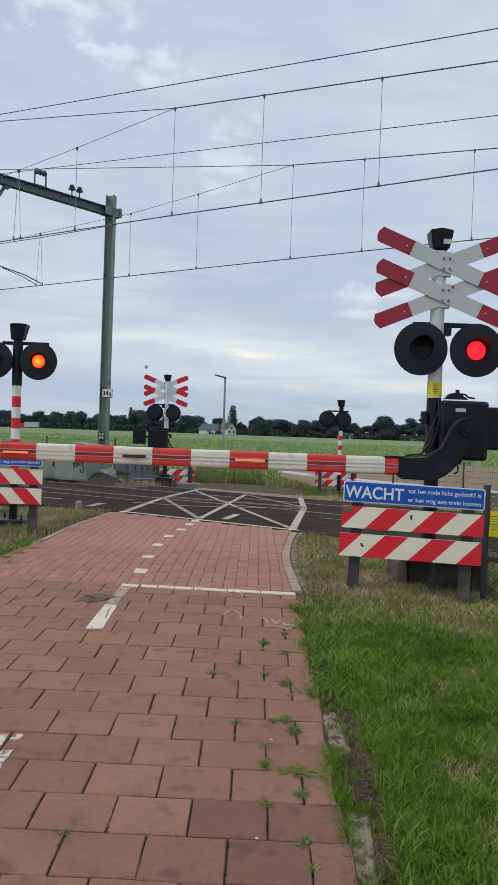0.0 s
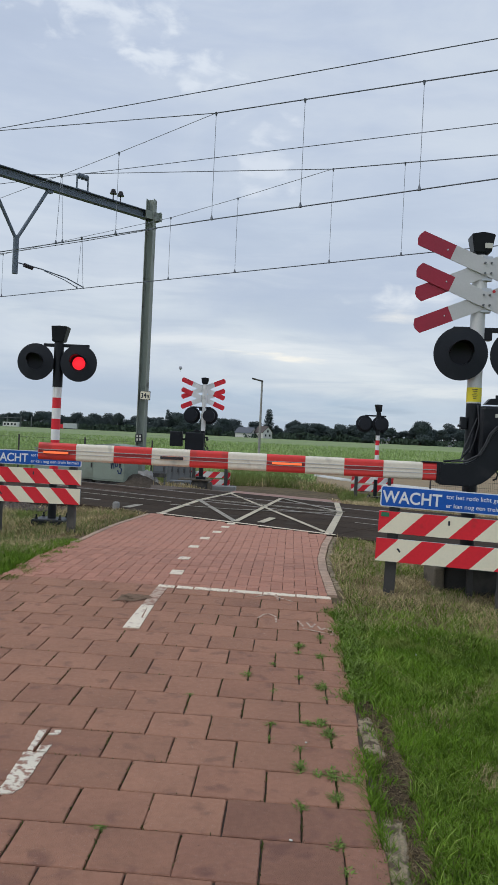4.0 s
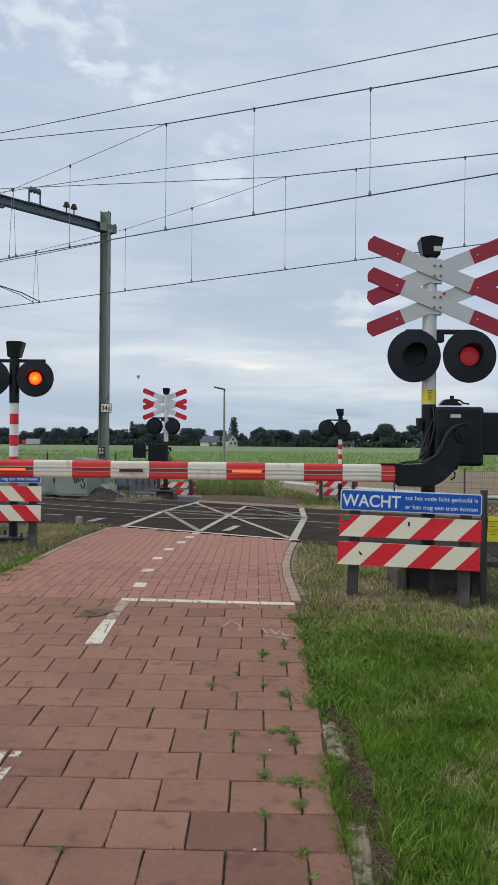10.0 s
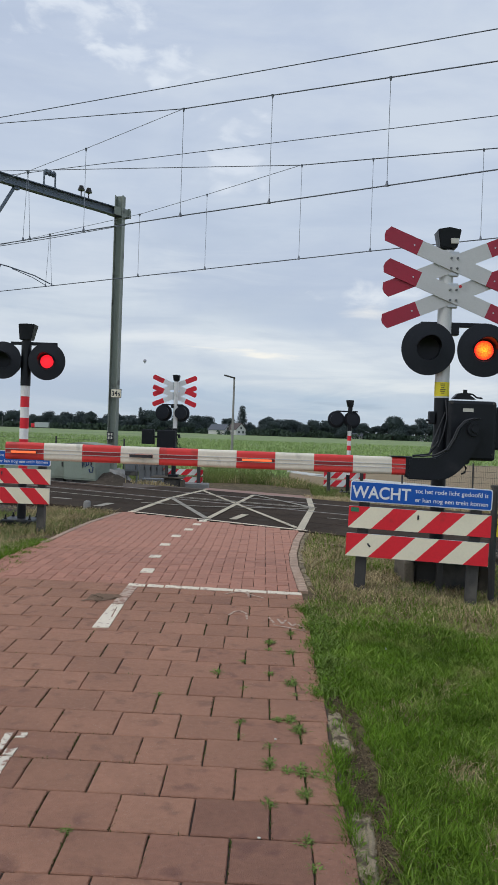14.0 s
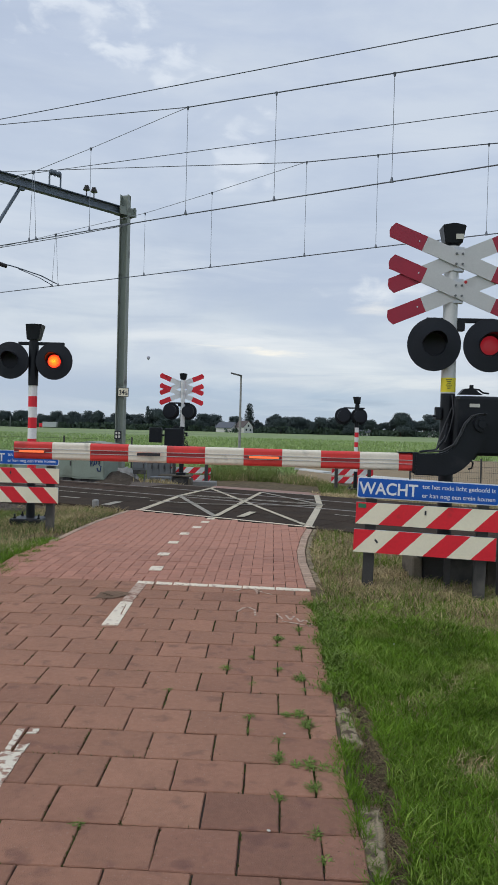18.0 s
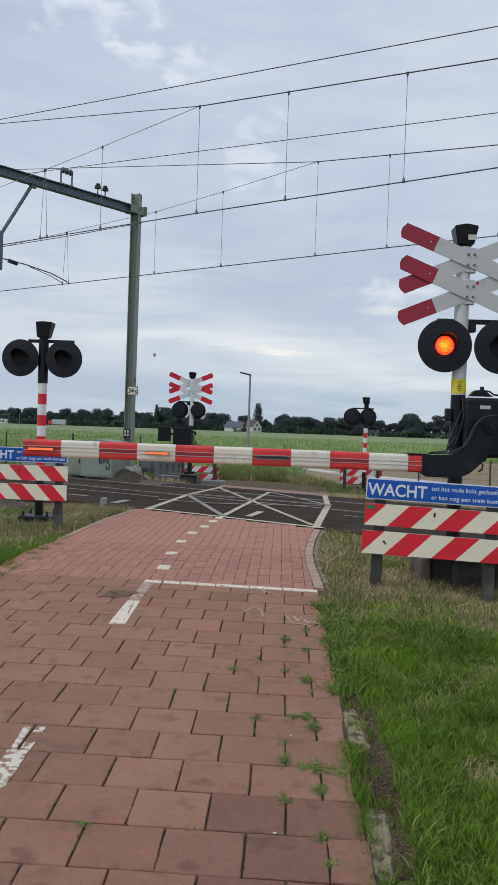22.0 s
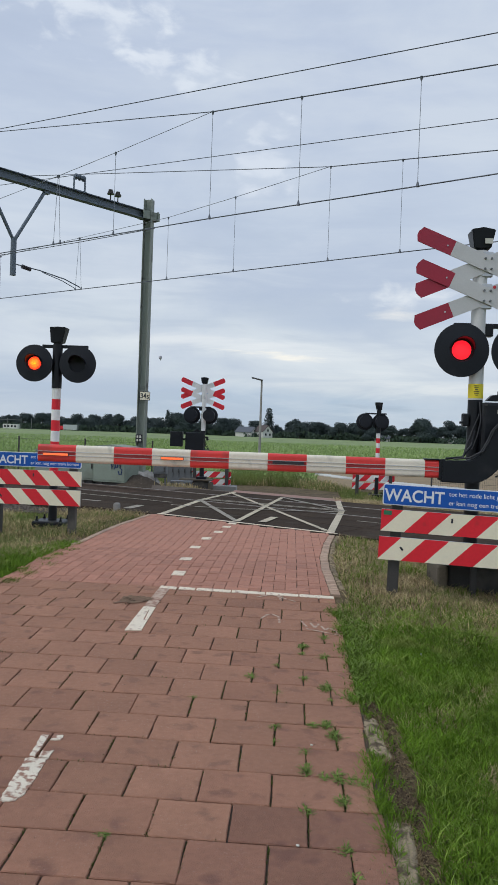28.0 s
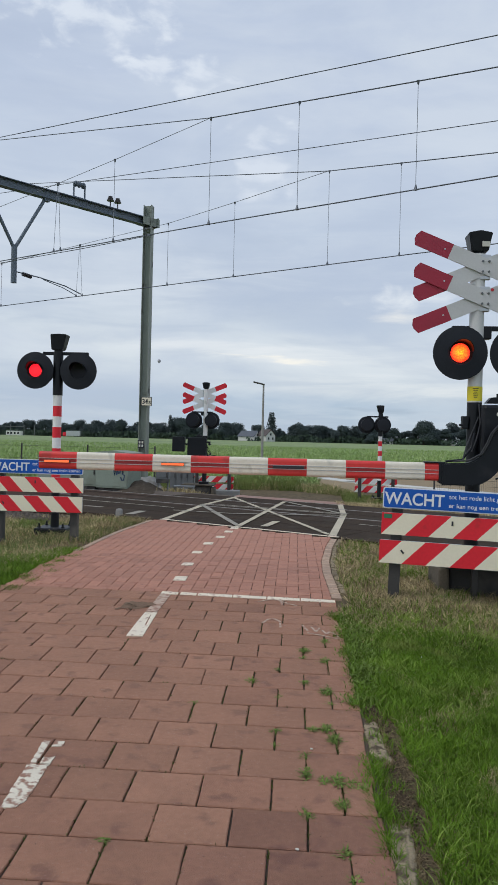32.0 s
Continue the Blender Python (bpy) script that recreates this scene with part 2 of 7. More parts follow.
    rr.inputs["To Min"].default_value, rr.inputs["To Max"].default_value = max(0.05, rough - rough_var), min(1, rough + rough_var)
    link(big, rr.inputs["Value"])
    link(rr.outputs["Result"], bsdf.inputs["Roughness"])
    bsdf.inputs["Metallic"].default_value = metal
    bsdf.inputs["Specular IOR Level"].default_value = spec
    if bump:
        bp = nt.nodes.new("ShaderNodeBump")
        bp.inputs["Strength"].default_value, bp.inputs["Distance"].default_value = bump, 0.01
        link(noise_tex(bscale, 5.0), bp.inputs["Height"])
        link(bp.outputs["Normal"], bsdf.inputs["Normal"])
    if glow:
        nt.links.remove(bsdf.inputs["Base Color"].links[0])
        bsdf.inputs["Base Color"].default_value = (0.02, 0.02, 0.02, 1)
        bsdf.inputs["Emission Color"].default_value = (*col, 1)
        bsdf.inputs["Emission Strength"].default_value = glow
    return m


M_TILE = mat("red_concrete_tile", (0.368, 0.188, 0.121), 0.16, 3.0, 0.88, bump=0.7, bscale=230, rnd=0.09, spec=0.25, dirt=(0.278, 0.144, 0.098), dirt_at=0.56, dirt_scale=9.0, specks=(0.52, 0.37, 0.29))
M_BRICK = mat("red_paving_brick", (0.43, 0.206, 0.142), 0.14, 4.0, 0.85, spec=0.3, bump=0.4, bscale=160, rnd=0.10, dirt=(0.29, 0.15, 0.115), dirt_at=0.62, dirt_scale=20)
# two darker tile tones for the rows nearest the viewer
M_TILEDARK = mat("dark_red_tile", (0.288, 0.143, 0.096), 0.18, 3.5, 0.88, bump=0.7, bscale=230, rnd=0.10, spec=0.25, dirt=(0.205, 0.102, 0.075), dirt_at=0.55, dirt_scale=7.0, specks=(0.42, 0.30, 0.25))
M_TILEMID = mat("mid_red_tile", (0.330, 0.166, 0.108), 0.17, 3.2, 0.88, bump=0.7, bscale=230, rnd=0.10, spec=0.25, dirt=(0.25, 0.126, 0.088), dirt_at=0.55, dirt_scale=8.0, specks=(0.48, 0.34, 0.27))
M_CHEEK = mat("grimy_concrete", (0.135, 0.115, 0.088), 0.25, 5, 0.95, spec=0.2, bump=0.5, bscale=60, dirt=(0.07, 0.058, 0.045), dirt_at=0.52)
M_RUBBER = mat("black_cable_sheath", (0.045, 0.046, 0.05), 0.2, 6, 0.5, spec=0.3, bump=0.0)
M_EDGE = mat("pale_edging_brick", (0.46, 0.32, 0.23), 0.18, 5, 0.9, bump=0.4, bscale=120, rnd=0.12, dirt=(0.25, 0.18, 0.13), dirt_at=0.58, dirt_scale=14)
M_JOINT = mat("joint_sand", (0.085, 0.057, 0.040), 0.35, 8, 0.95, bump=0.5, bscale=200, space="World")
M_PAINT = mat("worn_road_paint", (0.80, 0.70, 0.55), 0.10, 6, 0.8, spec=0.3, bump=0.3, dirt=(0.40, 0.25, 0.19), dirt_at=0.57, dirt_scale=24, space="World")
M_DECKLINE = mat("worn_deck_line", (0.54, 0.475, 0.36), 0.2, 5, 0.9, spec=0.1, bump=0.2, dirt=(0.12, 0.11, 0.10), dirt_at=0.60, dirt_scale=6, space="World")
M_DECKPALE = mat("faded_deck_line", (0.36, 0.33, 0.275), 0.2, 5, 0.9, spec=0.1, bump=0.2, dirt=(0.10, 0.09, 0.08), dirt_at=0.56, dirt_scale=6, space="World")
M_DECK = mat("dark_deck_rubber", (0.051, 0.037, 0.027), 0.35, 2, 0.95, spec=0.06, bump=0.3, bscale=90, rnd=0.15, dirt=(0.062, 0.050, 0.040), dirt_at=0.58, space="World")
M_KERB = mat("weathered_concrete", (0.315, 0.250, 0.165), 0.34, 12, 0.95, spec=0.15, bump=1.0, bscale=90, rnd=0.12, dirt=(0.12, 0.09, 0.06), dirt_at=0.48, dirt_scale=22)
M_CONC = mat("grey_concrete", (0.30, 0.29, 0.27), 0.18, 4, 0.9, bump=0.4, bscale=60, dirt=(0.17, 0.155, 0.14), dirt_at=0.56)
M_SOIL = mat("verge_soil", (0.165, 0.122, 0.074), 0.35, 5.0, 0.95, spec=0.1, bump=1.0, bscale=45, space="World", hue=(0.075, 0.062, 0.034), dirt=(0.16, 0.12, 0.07), dirt_at=0.58, dirt_scale=7)
M_TURF = mat("green_turf", (0.115, 0.165, 0.036), 0.4, 2.5, 0.95, spec=0.1, bump=1.0, bscale=50, space="World", hue=(0.075, 0.105, 0.028), dirt=(0.13, 0.11, 0.05), dirt_at=0.58, dirt_scale=4)
M_THATCH = mat("brown_dead_grass", (0.29, 0.215, 0.118), 0.35, 3, 0.9, spec=0.1, bump=0.0, space="World", hue=(0.13, 0.095, 0.055), island=0.45)
M_CRUMB = mat("soil_crumb", (0.085, 0.060, 0.040), 0.3, 20, 0.95, spec=0.1, bump=0.0, space="World", island=0.5)
M_MOSS = mat("joint_moss", (0.075, 0.105, 0.028), 0.4, 12, 0.95, spec=0.1, bump=0.0, space="World", hue=(0.07, 0.06, 0.03), island=0.35)
M_LIME = mat("fresh_yellow_green_grass", (0.25, 0.34, 0.06), 0.35, 2.0, 0.7, spec=0.2, bump=0.0, space="World", hue=(0.16, 0.25, 0.04), island=0.3)
M_BALLAST = mat("ballast_stone", (0.125, 0.10, 0.082), 0.35, 10, 0.9, bump=0.4, bscale=80, space="World")
M_RAIL = mat("rail_steel", (0.16, 0.12, 0.10), 0.25, 6, 0.55, 0.6, bump=0.2, stretch=(1, 1, 1))
M_RAILTOP = mat("rail_head", (0.27, 0.24, 0.21), 0.2, 6, 0.5, 0.4, bump=0.05)
M_BLACK = mat("black_enamel", (0.009, 0.0105, 0.014), 0.3, 6, 0.42, spec=0.3, bump=0.06, bscale=40, dirt=(0.024, 0.024, 0.027), dirt_at=0.58)
M_MATTBLACK = mat("matt_black_board", (0.0155, 0.018, 0.024), 0.2, 6, 0.6, spec=0.28, bump=0.05, dirt=(0.024, 0.026, 0.031), dirt_at=0.58)
M_WELL = mat("lamp_well_black", (0.006, 0.006, 0.008), 0.2, 6, 0.36, spec=0.2, bump=0.0)
M_POLE = mat("pale_grey_pole", (0.66, 0.65, 0.63), 0.08, 5, 0.45, 0.0, bump=0.04, dirt=(0.38, 0.38, 0.37), dirt_at=0.62)
M_WHITE = mat("white_sheet", (0.87, 0.86, 0.83), 0.07, 4, 0.45, bump=0.03, dirt=(0.52, 0.50, 0.46), dirt_at=0.62)
M_ARMWHITE = mat("bright_reflective_white", (0.93, 0.92, 0.90), 0.03, 5, 0.5, bump=0.02)
M_CROSSGREY = mat("greyish_reflective_white", (0.59, 0.585, 0.575), 0.06, 5, 0.5, bump=0.03, dirt=(0.50, 0.495, 0.485), dirt_at=0.62)
M_CROSSRED = mat("wine_red_reflective", (0.36, 0.017, 0.042), 0.10, 5, 0.42, bump=0.03)
M_CREAM = mat("cream_reflective_sheet", (0.92, 0.84, 0.64), 0.05, 4, 0.5, bump=0.03, dirt=(0.72, 0.62, 0.45), dirt_at=0.66)
M_RED = mat("red_reflective_sheet", (0.80, 0.018, 0.034), 0.08, 4, 0.5, bump=0.03, dirt=(0.36, 0.03, 0.03), dirt_at=0.62)
M_BOOMRED = mat("boom_red", (0.76, 0.048, 0.042), 0.10, 4, 0.4, bump=0.03, dirt=(0.42, 0.05, 0.04), dirt_at=0.62)
M_BOOMWHITE = mat("boom_white", (0.83, 0.755, 0.62), 0.08, 4, 0.45, bump=0.03, dirt=(0.60, 0.55, 0.45), dirt_at=0.57, dirt_scale=7)
M_BLUE = mat("blue_sign_face", (0.004, 0.098, 0.47), 0.08, 3, 0.35, bump=0.02)
M_LETTER = mat("white_lettering", (0.82, 0.83, 0.84), 0.04, 5, 0.45, bump=0.0)
M_YELLOW = mat("yellow_label", (0.85, 0.70, 0.03), 0.06, 5, 0.5, bump=0.02)
M_LABEL = mat("off_white_label", (0.62, 0.60, 0.52), 0.06, 8, 0.5, bump=0.02)
M_INK = mat("dark_print", (0.03, 0.03, 0.035), 0.1, 8, 0.6, bump=0.0)
M_POST = mat("dark_grey_plastic_post", (0.052, 0.048, 0.045), 0.2, 6, 0.7, bump=0.2, bscale=50, dirt=(0.11, 0.10, 0.085), dirt_at=0.56)
M_ALU = mat("aluminium_trim", (0.55, 0.56, 0.57), 0.08, 8, 0.35, 0.8, bump=0.03)
M_MAST = mat("grey_green_mast_paint", (0.255, 0.285, 0.245), 0.12, 3, 0.6, 0.0, bump=0.08, dirt=(0.12, 0.125, 0.11), dirt_at=0.58)
M_BEAM = mat("dark_galvanised_steel", (0.125, 0.155, 0.19), 0.15, 4, 0.55, 0.15, bump=0.06)
M_WIRE = mat("copper_wire_dark", (0.125, 0.14, 0.165), 0.1, 4, 0.5, 0.2, bump=0.0)
M_THINWIRE = mat("thin_dropper_wire", (0.25, 0.27, 0.30), 0.1, 4, 0.5, 0.2, bump=0.0)
M_INSUL = mat("brown_porcelain", (0.03, 0.022, 0.022), 0.2, 8, 0.3, bump=0.0)
M_CABINET = mat("pale_green_cabinet", (0.255, 0.30, 0.24), 0.08, 2.5, 0.6, bump=0.06, dirt=(0.21, 0.235, 0.185), dirt_at=0.56, dirt_scale=2)
M_GREYBOX = mat("grey_steel_cabinet", (0.16, 0.17, 0.175), 0.12, 3, 0.55, 0.2, bump=0.06, dirt=(0.12, 0.12, 0.115), dirt_at=0.58)
M_GRAFF = mat("blue_spray_paint", (0.02, 0.045, 0.13), 0.15, 6, 0.7, bump=0.0)
M_FENCE = mat("dark_green_fence_wire", (0.05, 0.055, 0.05), 0.2, 8, 0.6, 0.3, bump=0.0)
M_GRASS = mat("green_grass", (0.146, 0.250, 0.026), 0.40, 1.4, 0.8, bump=0.0, spec=0.12, space="World", hue=(0.088, 0.158, 0.016), dirt=(0.235, 0.275, 0.070), dirt_at=0.58, dirt_scale=2.6, island=0.26)
M_DRY = mat("dry_straw_grass", (0.52, 0.415, 0.225), 0.4, 1.9, 0.8, bump=0.0, spec=0.2, space="World", hue=(0.30, 0.235, 0.115), dirt=(0.20, 0.20, 0.06), dirt_at=0.60, dirt_scale=1.8, island=0.4)
M_WEED = mat("joint_weed", (0.160, 0.225, 0.052), 0.3, 6, 0.8, spec=0.12, bump=0.0, island=0.35)
M_CROP = mat("field_crop_leaf", (0.33, 0.43, 0.155), 0.4, 0.35, 0.7, bump=0.0, spec=0.2, space="World", hue=(0.16, 0.27, 0.085), dirt=(0.44, 0.48, 0.26), dirt_at=0.58, dirt_scale=0.8)
M_FIELD = mat("field_ground", (0.23, 0.29, 0.11), 0.3, 0.05, 0.9, bump=0.3, bscale=3, space="World", hue=(0.14, 0.20, 0.07), stretch=(0.3, 1.6, 1))
M_EARTH = mat("bare_brown_field", (0.27, 0.195, 0.105), 0.2, 0.5, 0.95, bump=0.4, bscale=5, space="World", stretch=(0.5, 2.0, 1))
# distance haze put into the far foliage: lifted tones, bluish on the trees
M_TREE = mat("hazed_tree_foliage", (0.083, 0.105, 0.102), 0.2, 0.2, 0.9, bump=0.0, spec=0.05, space="World", hue=(0.070, 0.092, 0.095))
M_TRUNK = mat("tree_bark", (0.07, 0.055, 0.045), 0.3, 2, 0.9, bump=0.3)
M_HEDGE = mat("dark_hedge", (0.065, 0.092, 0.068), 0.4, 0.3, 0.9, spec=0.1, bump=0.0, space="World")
M_ROOF = mat("brown_roof_tiles", (0.095, 0.075, 0.07), 0.2, 1.0, 0.8, bump=0.2, bscale=6)
M_ROOFGREY = mat("grey_roof", (0.10, 0.11, 0.13), 0.2, 1.0, 0.7, bump=0.2, bscale=6)
M_WALL = mat("white_rendered_wall", (0.62, 0.61, 0.59), 0.08, 1.0, 0.8, bump=0.1)
M_GLASSDARK = mat("dark_window_glass", (0.03, 0.035, 0.04), 0.2, 1, 0.15, bump=0.0)
M_BALLOON = mat("balloon_cloth", (0.42, 0.40, 0.46), 0.15, 0.3, 0.8, bump=0.0)
M_LED = mat("lit_orange_lamp", (1.0, 0.075, 0.025), 0.0, 5, 0.4, bump=0.0, glow=2.2)
M_LEDRED = mat("lit_red_lamp", (1.0, 0.016, 0.032), 0.0, 5, 0.4, bump=0.0, glow=1.1)
M_LEDDIM = mat("fading_red_lamp", (1.0, 0.030, 0.060), 0.0, 5, 0.4, bump=0.0, glow=0.20)
M_ROUGH = mat("olive_rough_grass", (0.19, 0.23, 0.065), 0.45, 0.9, 0.8, bump=0.0, spec=0.2, space="World", hue=(0.10, 0.15, 0.035), dirt=(0.34, 0.29, 0.14), dirt_at=0.56, dirt_scale=1.5)
M_FAINT = mat("almost_worn_off_paint", (0.50, 0.37, 0.28), 0.15, 6, 0.85, bump=0.3, dirt=(0.34, 0.19, 0.135), dirt_at=0.47, dirt_scale=26, space="World")
M_BAR = mat("lit_orange_bar", (1.0, 0.16, 0.045), 0.0, 5, 0.4, bump=0.0, glow=1.15)
M_TATTER = mat("flaking_road_paint", (0.74, 0.66, 0.53), 0.10, 6, 0.8, spec=0.3, bump=0.3, dirt=(0.33, 0.18, 0.125), dirt_at=0.485, dirt_scale=30, space="World")
M_HOLE = mat("crumbled_tile_earth", (0.25, 0.165, 0.115), 0.3, 12, 0.95, spec=0.1, bump=1.0, bscale=60, hue=(0.17, 0.11, 0.07), dirt=(0.07, 0.05, 0.03), dirt_at=0.52, dirt_scale=14)
M_HEAP = mat("dark_gravel", (0.085, 0.068, 0.053), 0.4, 14, 0.95, spec=0.1, bump=1.0, bscale=40, dirt=(0.13, 0.105, 0.08), dirt_at=0.55, dirt_scale=9)
M_PALETRACK = mat("pale_concrete_track", (0.58, 0.57, 0.53), 0.15, 0.6, 0.9, bump=0.2, bscale=10, space="World")


def lamp_glass(m):
    """The lit lens: a hot middle, a deep red rim and the fine dots of its many small lights."""
    nt = m.node_tree
    bsdf = nt.nodes["Principled BSDF"]
    co = nt.nodes.new("ShaderNodeTexCoord")
    flat = nt.nodes.new("ShaderNodeVectorMath")
    flat.operation = "MULTIPLY"
    flat.inputs[1].default_value = (1, 0, 1)
    nt.links.new(co.outputs["Object"], flat.inputs[0])
    size = nt.nodes.new("ShaderNodeVectorMath")
    size.operation = "LENGTH"
    nt.links.new(flat.outputs["Vector"], size.inputs[0])
    ramp = nt.nodes.new("ShaderNodeValToRGB")
    for el, (pos, col) in zip((ramp.color_ramp.elements[0], ramp.color_ramp.elements[1]), ((0.015, (1.0, 0.36, 0.012)), (0.092, (1.0, 0.020, 0.016)))):
        el.position, el.color = pos, (*col, 1)
    nt.links.new(size.outputs["Value"], ramp.inputs["Fac"])
    dots = nt.nodes.new("ShaderNodeTexVoronoi")
    dots.inputs["Scale"].default_value = 75.0
    nt.links.new(flat.outputs["Vector"], dots.inputs["Vector"])
    power = nt.nodes.new("ShaderNodeMapRange")
    power.inputs["From Max"].default_value = 0.8
    power.inputs["To Min"].default_value, power.inputs["To Max"].default_value = 2.7, 0.75
    nt.links.new(dots.outputs["Distance"], power.inputs["Value"])
    nt.links.new(ramp.outputs["Color"], bsdf.inputs["Emission Color"])
    nt.links.new(power.outputs["Result"], bsdf.inputs["Emission Strength"])


lamp_glass(M_LED)

# ---- building helpers ----
U = Vector((0.859, -0.512, 0))  # along the railway
N = Vector((0.512, 0.859, 0))  # across the railway, away from the viewer


def smooth(a, b, v):
    v = min(1.0, max(0.0, (v - a) / (b - a)))
    return v * v * (3 - 2 * v)


def zroad(x, y):
    """Height of the paved path: a ramp up to the crossing, level over it, and down again behind it."""
    w = smooth(6.9, 9.5, y)
    ramp = 0.0029 - 0.00805 * x + 0.03662 * max(-4.0, y)
    return (1 - w) * ramp + w * 0.25 - 0.5 * smooth(14.8, 20.5, 0.512 * x + 0.859 * y)


def slope(x, y):
    """The tilt of the path at a place, as a matrix."""
    d = 0.05
    n = Vector((-(zroad(x + d, y) - zroad(x - d, y)) / (2 * d), -(zroad(x, y + d) - zroad(x, y - d)) / (2 * d), 1)).normalized()
    return Vector((0, 0, 1)).rotation_difference(n).to_matrix().to_4x4()


def at(u, n, z=0.0):
    return U * u + N * n + Vector((0, 0, z))


def mesh(name, bm, material, smooth_shade=False):
    me = bpy.data.meshes.new(name)
    bm.to_mesh(me)
    bm.free()
    for m in material if isinstance(material, (list, tuple)) else (material,):
        me.materials.append(m)
    if smooth_shade:
        for p in me.polygons:
            p.use_smooth = True
        me.set_sharp_from_angle(angle=radians(40))
    return me


def part(name, bm, material, parent, label="", smooth_shade=False):
    ob = new(name, mesh(name, bm, material, smooth_shade))
    ob.parent = parent
    return tagged(ob, label)


def thing(name, m, label, category, group="", kind=""):
    ob = new(name)
    ob.empty_display_size = 0.1
    ob.matrix_basis = m
    return tagged(ob, label, category, group, kind)


def bx(bm, sx, sy, sz, x=0, y=0, z=0, bev=0.0, m=None):
    """A box of that size with its middle at x, y, z; bev: rounding of its edges."""
    t = (m or Matrix()) @ Matrix.Translation((x, y, z)) @ Matrix.Diagonal((sx, sy, sz, 1))
    made = bmesh.ops.create_cube(bm, size=1.0, matrix=t)
    if bev:
        edges = list({e for v in made["verts"] for e in v.link_edges})
        bmesh.ops.bevel(bm, geom=edges, offset=bev, segments=2, profile=0.5, affect="EDGES")
    return bm


def cy(bm, r1, r2, depth, m, seg=24):
    bmesh.ops.create_cone(bm, cap_ends=True, segments=seg, radius1=r1, radius2=r2, depth=depth, matrix=m)
    return bm


def upright(bm, r, z0, z1, x=0, y=0, seg=24, r2=None):
    return cy(bm, r, r if r2 is None else r2, z1 - z0, Matrix.Translation((x, y, (z0 + z1) / 2)), seg)


def lathe(bm, profile, seg=40, m=None):
    """A shape turned round the y axis from (radius, y) pairs."""
    m = m or Matrix()
    rings = []
    for r, y in profile:
        if r < 1e-6:
            rings.append([bm.verts.new(m @ Vector((0, y, 0)))])
        else:
            rings.append([bm.verts.new(m @ Vector((r * math.cos(2 * math.pi * k / seg), y, r * math.sin(2 * math.pi * k / seg)))) for k in range(seg)])
    for a, b in zip(rings, rings[1:]):
        if len(a) == len(b) == 1:
            continue
        for k in range(seg):
            q = (k + 1) % seg
            if len(a) == 1:
                bm.faces.new((a[0], b[q], b[k]))
            elif len(b) == 1:
                bm.faces.new((a[k], a[q], b[0]))
            else:
                bm.faces.new((a[k], a[q], b[q], b[k]))
    bmesh.ops.recalc_face_normals(bm, faces=bm.faces)
    return bm


def tube(bm, pts, r, seg=8, caps=True):
    """A round bar along a line of points."""
    pts = [Vector(p) for p in pts]
    rings = []
    for k, p in enumerate(pts):
        d = (pts[min(k + 1, len(pts) - 1)] - pts[max(k - 1, 0)]).normalized()
        side = d.cross(Vector((0, 0, 1)) if abs(d.z) < 0.95 else Vector((0, 1, 0))).normalized()
        up = side.cross(d)
        rings.append([bm.verts.new(p + r * (math.cos(2 * math.pi * j / seg) * side + math.sin(2 * math.pi * j / seg) * up)) for j in range(seg)])
    for a, b in zip(rings, rings[1:]):
        for j in range(seg):
            q = (j + 1) % seg
            bm.faces.new((a[j], a[q], b[q], b[j]))
    if caps:
        bm.faces.new(rings[0])
        bm.faces.new(rings[-1][::-1])
    bmesh.ops.recalc_face_normals(bm, faces=bm.faces)
    return bm


def prism(bm, pts, y0, y1, m=None):
    """A flat outline in x and z, given thickness from y0 to y1."""
    m = m or Matrix()
    a = [bm.verts.new(m @ Vector((x, y0, z))) for x, z in pts]
    b = [bm.verts.new(m @ Vector((x, y1, z))) for x, z in pts]
    bm.faces.new(a)
    bm.faces.new(b[::-1])
    for k in range(len(pts)):
        q = (k + 1) % len(pts)
        bm.faces.new((a[k], b[k], b[q], a[q]))
    bmesh.ops.recalc_face_normals(bm, faces=bm.faces)
    return bm


def clip(pts, axis, limit, keep_less):
    out = []
    for k, p in enumerate(pts):
        q = pts[(k + 1) % len(pts)]
        pin = (p[axis] <= limit) == keep_less or p[axis] == limit
        qin = (q[axis] <= limit) == keep_less or q[axis] == limit
        if pin:
            out.append(p)
        if pin != qin:
            f = (limit - p[axis]) / (q[axis] - p[axis])
            out.append((p[0] + f * (q[0] - p[0]), p[1] + f * (q[1] - p[1])))
    return out


def rounded(w, h, r, seg=4):
    pts = []
    for cx, cz, a0 in ((w / 2 - r, h / 2 - r, 0), (-w / 2 + r, h / 2 - r, 90), (-w / 2 + r, -h / 2 + r, 180), (w / 2 - r, -h / 2 + r, 270)):
        for k in range(seg + 1):
            a = radians(a0 + 90 * k / seg)
            pts.append((cx + r * math.cos(a), cz + r * math.sin(a)))
    return pts


def words(text, size, material, parent, x, y, z, label="", width=None, name="lettering", bold=0.012):
    """Raised lettering that faces -y, its left end at x and its foot at z."""
    cu = bpy.data.curves.new("lettering", "FONT")
    cu.body, cu.size, cu.extrude, cu.offset = text, size, 0.0008, size * bold
    tmp = new("tmp", cu)
    me = bpy.data.meshes.new_from_object(tmp.evaluated_get(bpy.context.evaluated_depsgraph_get()))
    bpy.data.objects.remove(tmp)
    me.materials.clear()
    me.materials.append(material)
    long = max(v.co.x for v in me.vertices) - min(v.co.x for v in me.vertices)
    k = width / long if width else 1.0
    me.transform(Matrix.Translation((x, y, z)) @ Matrix.Rotation(radians(90), 4, "X") @ Matrix.Diagonal((k, 1, 1, 1)))
    ob = new(name, me)
    ob.parent = parent
    return tagged(ob, label)

